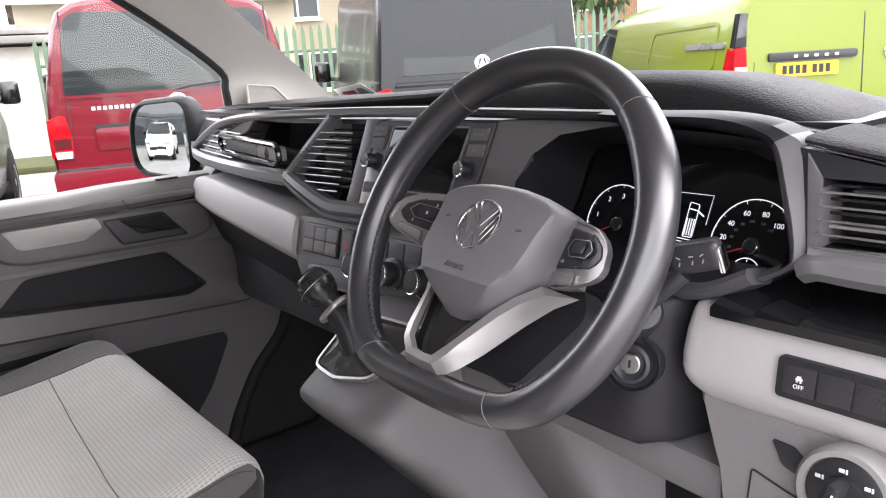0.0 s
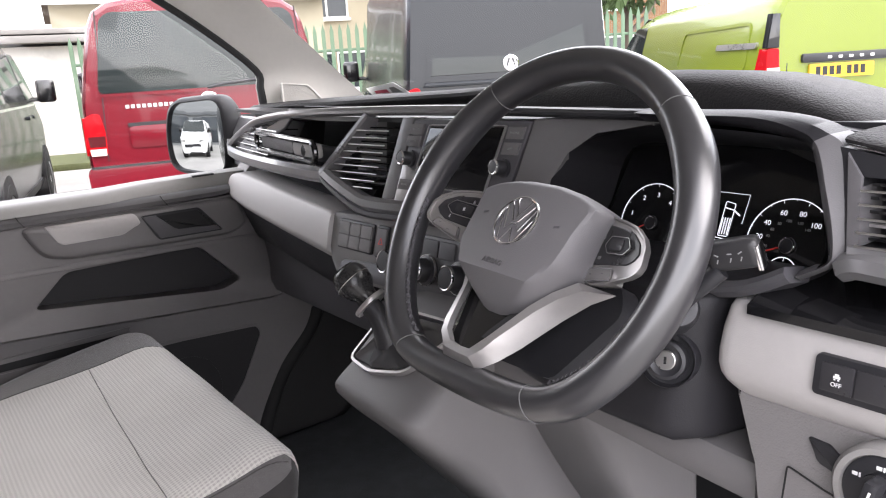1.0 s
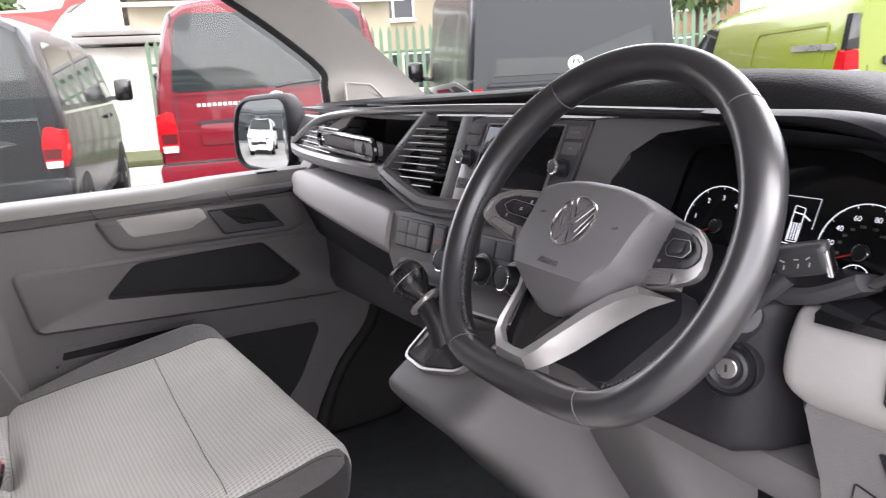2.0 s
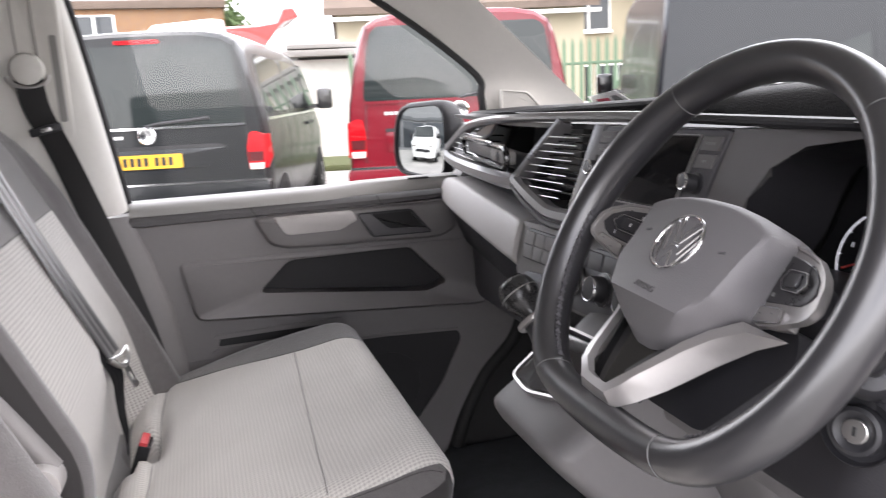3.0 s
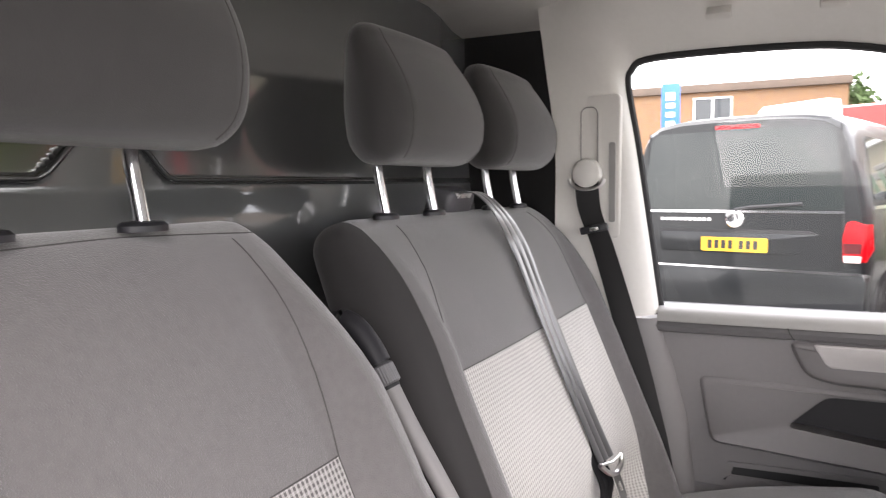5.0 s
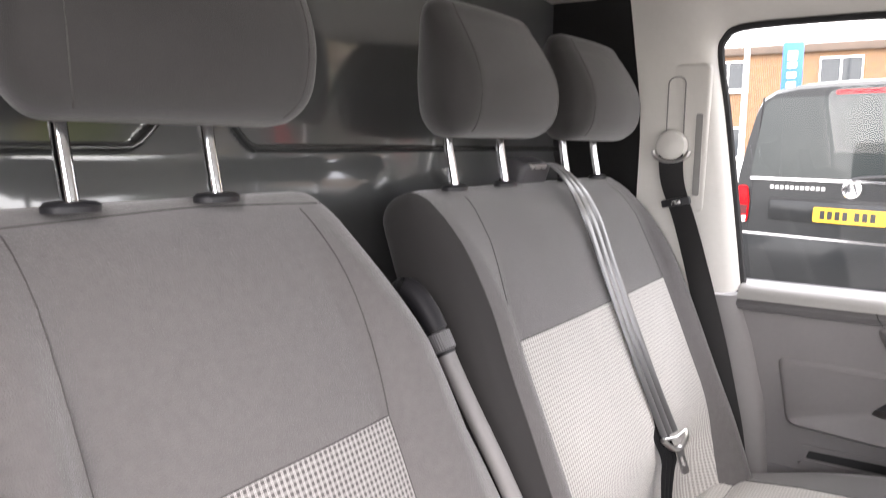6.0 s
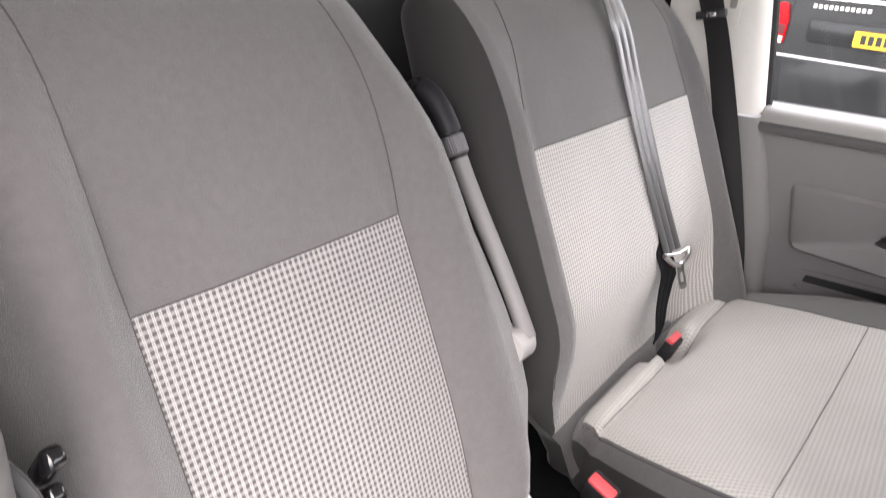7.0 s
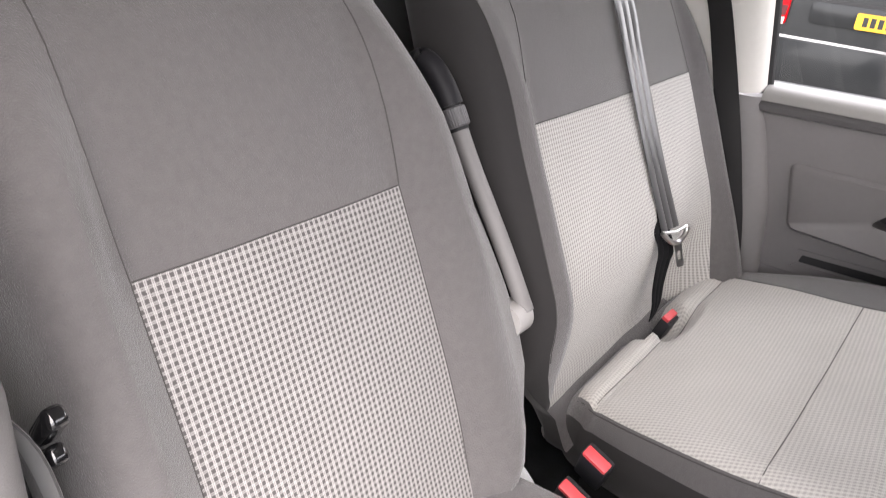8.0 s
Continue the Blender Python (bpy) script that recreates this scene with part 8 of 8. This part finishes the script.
for k in range(4):
    box(bm, (x0 + 0.035, y0, 2.56 + 0.17 * k), (0.01, 0.16, 0.10 if k < 3 else 0.16), bevel=0.02)
part("bars", bm, M_PRINT, sg)
bm = bmesh.new()
tube(bm, [(x0 - 0.05, y0 - 0.1, 0), (x0 - 0.05, y0 - 0.1, 3.4)], 0.04, 10, up=(0, 1, 0))
part("post", bm, M_WHITEFRAME, sg)
# lamp post
x0, y0 = at(101.5, 17)
bm = bmesh.new()
tube(bm, [(x0, y0, 0), (x0, y0, 7)], 0.07, 12, up=(0, 1, 0), scale=[1, 0.6])
solo("street_lamp", bm, M_WHITEFRAME, "pale steel lighting column in the yard", "lamp post")
# green palisade fence
fen = thing("palisade_fence", "green steel palisade fence along the yard", "fence", (-11, 6.5, 0))
M_PALES = mat("green_steel", (0.10, 0.16, 0.10), 0.55, var=0.15, scale=6)
fa, fb = Vector((-13.6, 2.6, 0)), Vector((-8.2, 11.6, 0))
fd = (fb - fa).normalized()
fn = Vector((fd.y, -fd.x, 0))
bm = bmesh.new()
o = [(-0.035, 0.0), (0.035, 0.0), (0.035, 2.02), (0.0, 2.16), (-0.035, 2.02)]
plate(bm, o, lambda u, v, h: fd * u + fn * h + Vector((0, 0, v)), -0.012, 0.012)
pale_me = bpy.data.meshes.new("pale")
bm.to_mesh(pale_me)
bm.free()
pale_me.materials.append(M_PALES)
for k in range(70):
    p = new("pale", pale_me)
    p.parent = fen
    p.location = fa + fd * (0.15 * k) + Vector((0, 0, 0.06)) - Vector((-11, 6.5, 0))
for z in (0.5, 1.75):
    bm = bmesh.new()
    sweep(bm, [fa - fn * 0.04 + Vector((0, 0, z)), fb - fn * 0.04 + Vector((0, 0, z))], bar(0.05, 0.05), (0, 0, 1))
    part("rail", bm, M_PALES, fen)
# verge
bm = bmesh.new()
box(bm, (-13.6, 4.2, 0.05), (2.2, 9, 0.12), pose(0, 0, 0, 0, 0, -20), bevel=0.03)
solo("verge", bm, mat("verge_grass", (0.075, 0.085, 0.035), 0.95, var=0.35, scale=3, grain=0.9, grain_scale=30), "low grass verge at the yard edge", "grass", "structure")


def tree(x, y, h, seed):
    """A tree: trunk with limbs, and a crown of small leaf clusters."""
    rnd = random.Random(seed)
    tr = thing("tree", "leafy green tree beyond the yard fence", "tree", (x, y, 0), group="trees")
    bm = bmesh.new()
    tube(bm, [(x, y, 0), (x + 0.05, y, h * 0.3), (x, y + 0.1, h * 0.75)], 0.16, 10, up=(0, 1, 0), scale=[1, 0.7, 0.25])
    for k in range(9):
        a, z = rnd.random() * 6.28, h * (0.3 + 0.05 * k)
        r = h * 0.22
        tube(bm, [(x, y, z), (x + r * 0.5 * math.cos(a), y + r * 0.5 * math.sin(a), z + r * 0.35), (x + r * math.cos(a), y + r * math.sin(a), z + r * 0.8)], 0.06, 6, up=(0, 1, 0.1), scale=[1, 0.6, 0.2])
    part("trunk", bm, M_TILE, tr)
    verts, faces = [], []
    for k in range(2600):
        u, v, w = rnd.gauss(0, 1), rnd.gauss(0, 1), rnd.gauss(0, 1)
        n_ = math.sqrt(u * u + v * v + w * w)
        q = rnd.random() ** 0.4 * (0.75 + 0.4 * noise.noise((u / n_ * 2 + seed, v / n_ * 2, w / n_ * 2)))
        c = Vector((x + u / n_ * q * h * 0.32, y + v / n_ * q * h * 0.32, h * 0.66 + w / n_ * q * h * 0.36))
        e = Euler((rnd.random() * 6, rnd.random() * 6, rnd.random() * 6)).to_matrix()
        s = 0.10 + 0.10 * rnd.random()
        i0 = len(verts)
        for p in ((-s, 0, 0), (0, -s * 0.5, 0.02), (s, 0, 0), (0, s * 0.5, 0.02)):
            verts.append(c + e @ Vector(p) - Vector((x, y, 0)))
        faces.append((i0, i0 + 1, i0 + 2, i0 + 3))
    me = bpy.data.meshes.new("crown")
    me.from_pydata(verts, [], faces)
    me.materials.append(M_LEAF)
    ob = new("crown", me)
    ob.parent = tr


M_LEAF = mat("leaves", (0.04, 0.07, 0.018), 0.7, var=0.35, scale=2)
for k, (yaw, d, h) in enumerate(((42.5, 17, 5.5), (39, 19, 6.0), (87.6, 31, 5.5))):
    x0, y0 = at(yaw, d)
    tree(x0, y0, h, k + 3)
# showroom behind the cab
sh = thing("showroom", "white clad showroom with dark glazing behind the cab", "building", (-4, -19, 0))
bm = bmesh.new()
box(bm, (-4, -22, 2.6), (24, 6, 5.2))
part("wall", bm, mat("white_cladding", (0.17, 0.175, 0.18), 0.5, var=0.06, scale=0.5), sh)
for k in range(6):
    bm = bmesh.new()
    box(bm, (-13 + 3.6 * k, -18.98, 1.5), (3.2, 0.08, 2.5), bevel=0.02)
    part("glazing", bm, M_PANE, sh, "dark showroom glazing")
bm = bmesh.new()
box(bm, (-4, -18.94, 3.1), (24.1, 0.2, 0.35), bevel=0.03)
part("fascia", bm, mat("grey_fascia", (0.08, 0.085, 0.09), 0.5, var=0.05), sh)
for z in (0.5, 1.35):
    bm = bmesh.new()
    box(bm, (-4.6, -18.7, z), (0.9, 0.4, 0.8), bevel=0.03)
    turned(bm, (-4.6, -18.49, z), (0, 1, 0), [(0.3, 0), (0.3, 0.03), (0.26, 0.03), (0.0, 0.02)], 24)
    solo("air_conditioner", bm, M_WHITEFRAME, "white outdoor air conditioning unit by the showroom", "air conditioner", group="air conditioners")

# ---- outer skin of the van that the cab belongs to ----
P_OWN = car_paint("own_dark_paint", (0.02, 0.021, 0.023))
shell = thing("van_body", "dark painted outer body of the van round the cab", "van body", (0, -1.5, 0.3), kind="structure")


def skin_box(name, c, size, label="", bevel=0.02, material=None):
    b = bmesh.new()
    box(b, c, size, bevel=bevel)
    return part(name, b, material or P_OWN, shell, label)


skin_box("roof_skin", (0, -0.40, 1.872), (1.62, 1.36, 0.03), "painted roof skin", 0.012)
skin_box("load_body", (0, -2.55, 1.16), (1.80, 3.0, 1.5), "windowless load area", 0.10)
skin_box("door_skin", (-0.885, -0.06, 0.80), (0.03, 1.22, 0.66), "painted outer door skin", 0.01)
skin_box("pillar_skin", (-0.865, -0.86, 1.10), (0.03, 0.36, 1.40), "painted pillar skin", 0.01)
for sx in (-1, 1):
    skin_box("front_wing", (sx * 0.80, 1.05, 0.72), (0.16, 0.70, 0.52), "painted front wing", 0.05)
    for y in (1.02, -3.0):
        b = bmesh.new()
        turned(b, (0.66 * sx, y, 0.33), (sx, 0, 0), [(0.2, 0.0), (0.30, 0.0), (0.33, 0.03), (0.33, 0.19), (0.30, 0.22), (0.0, 0.21)], 32)
        part("wheel", b, M_TYRE, shell, "black road wheel")
b = bmesh.new()
loft(b, [[(-0.78, y, z - 0.04), (0.78, y, z - 0.04), (0.74, y, z), (0.4, y, z + 0.02), (-0.4, y, z + 0.02), (-0.74, y, z)] for y, z in ((0.83, 1.08), (1.0, 1.06), (1.2, 1.01), (1.36, 0.93), (1.42, 0.82))])
part("bonnet", b, P_OWN, shell, "painted bonnet")
skin_box("front_bumper", (0, 1.42, 0.52), (1.70, 0.14, 0.40), "painted front bumper", 0.06)
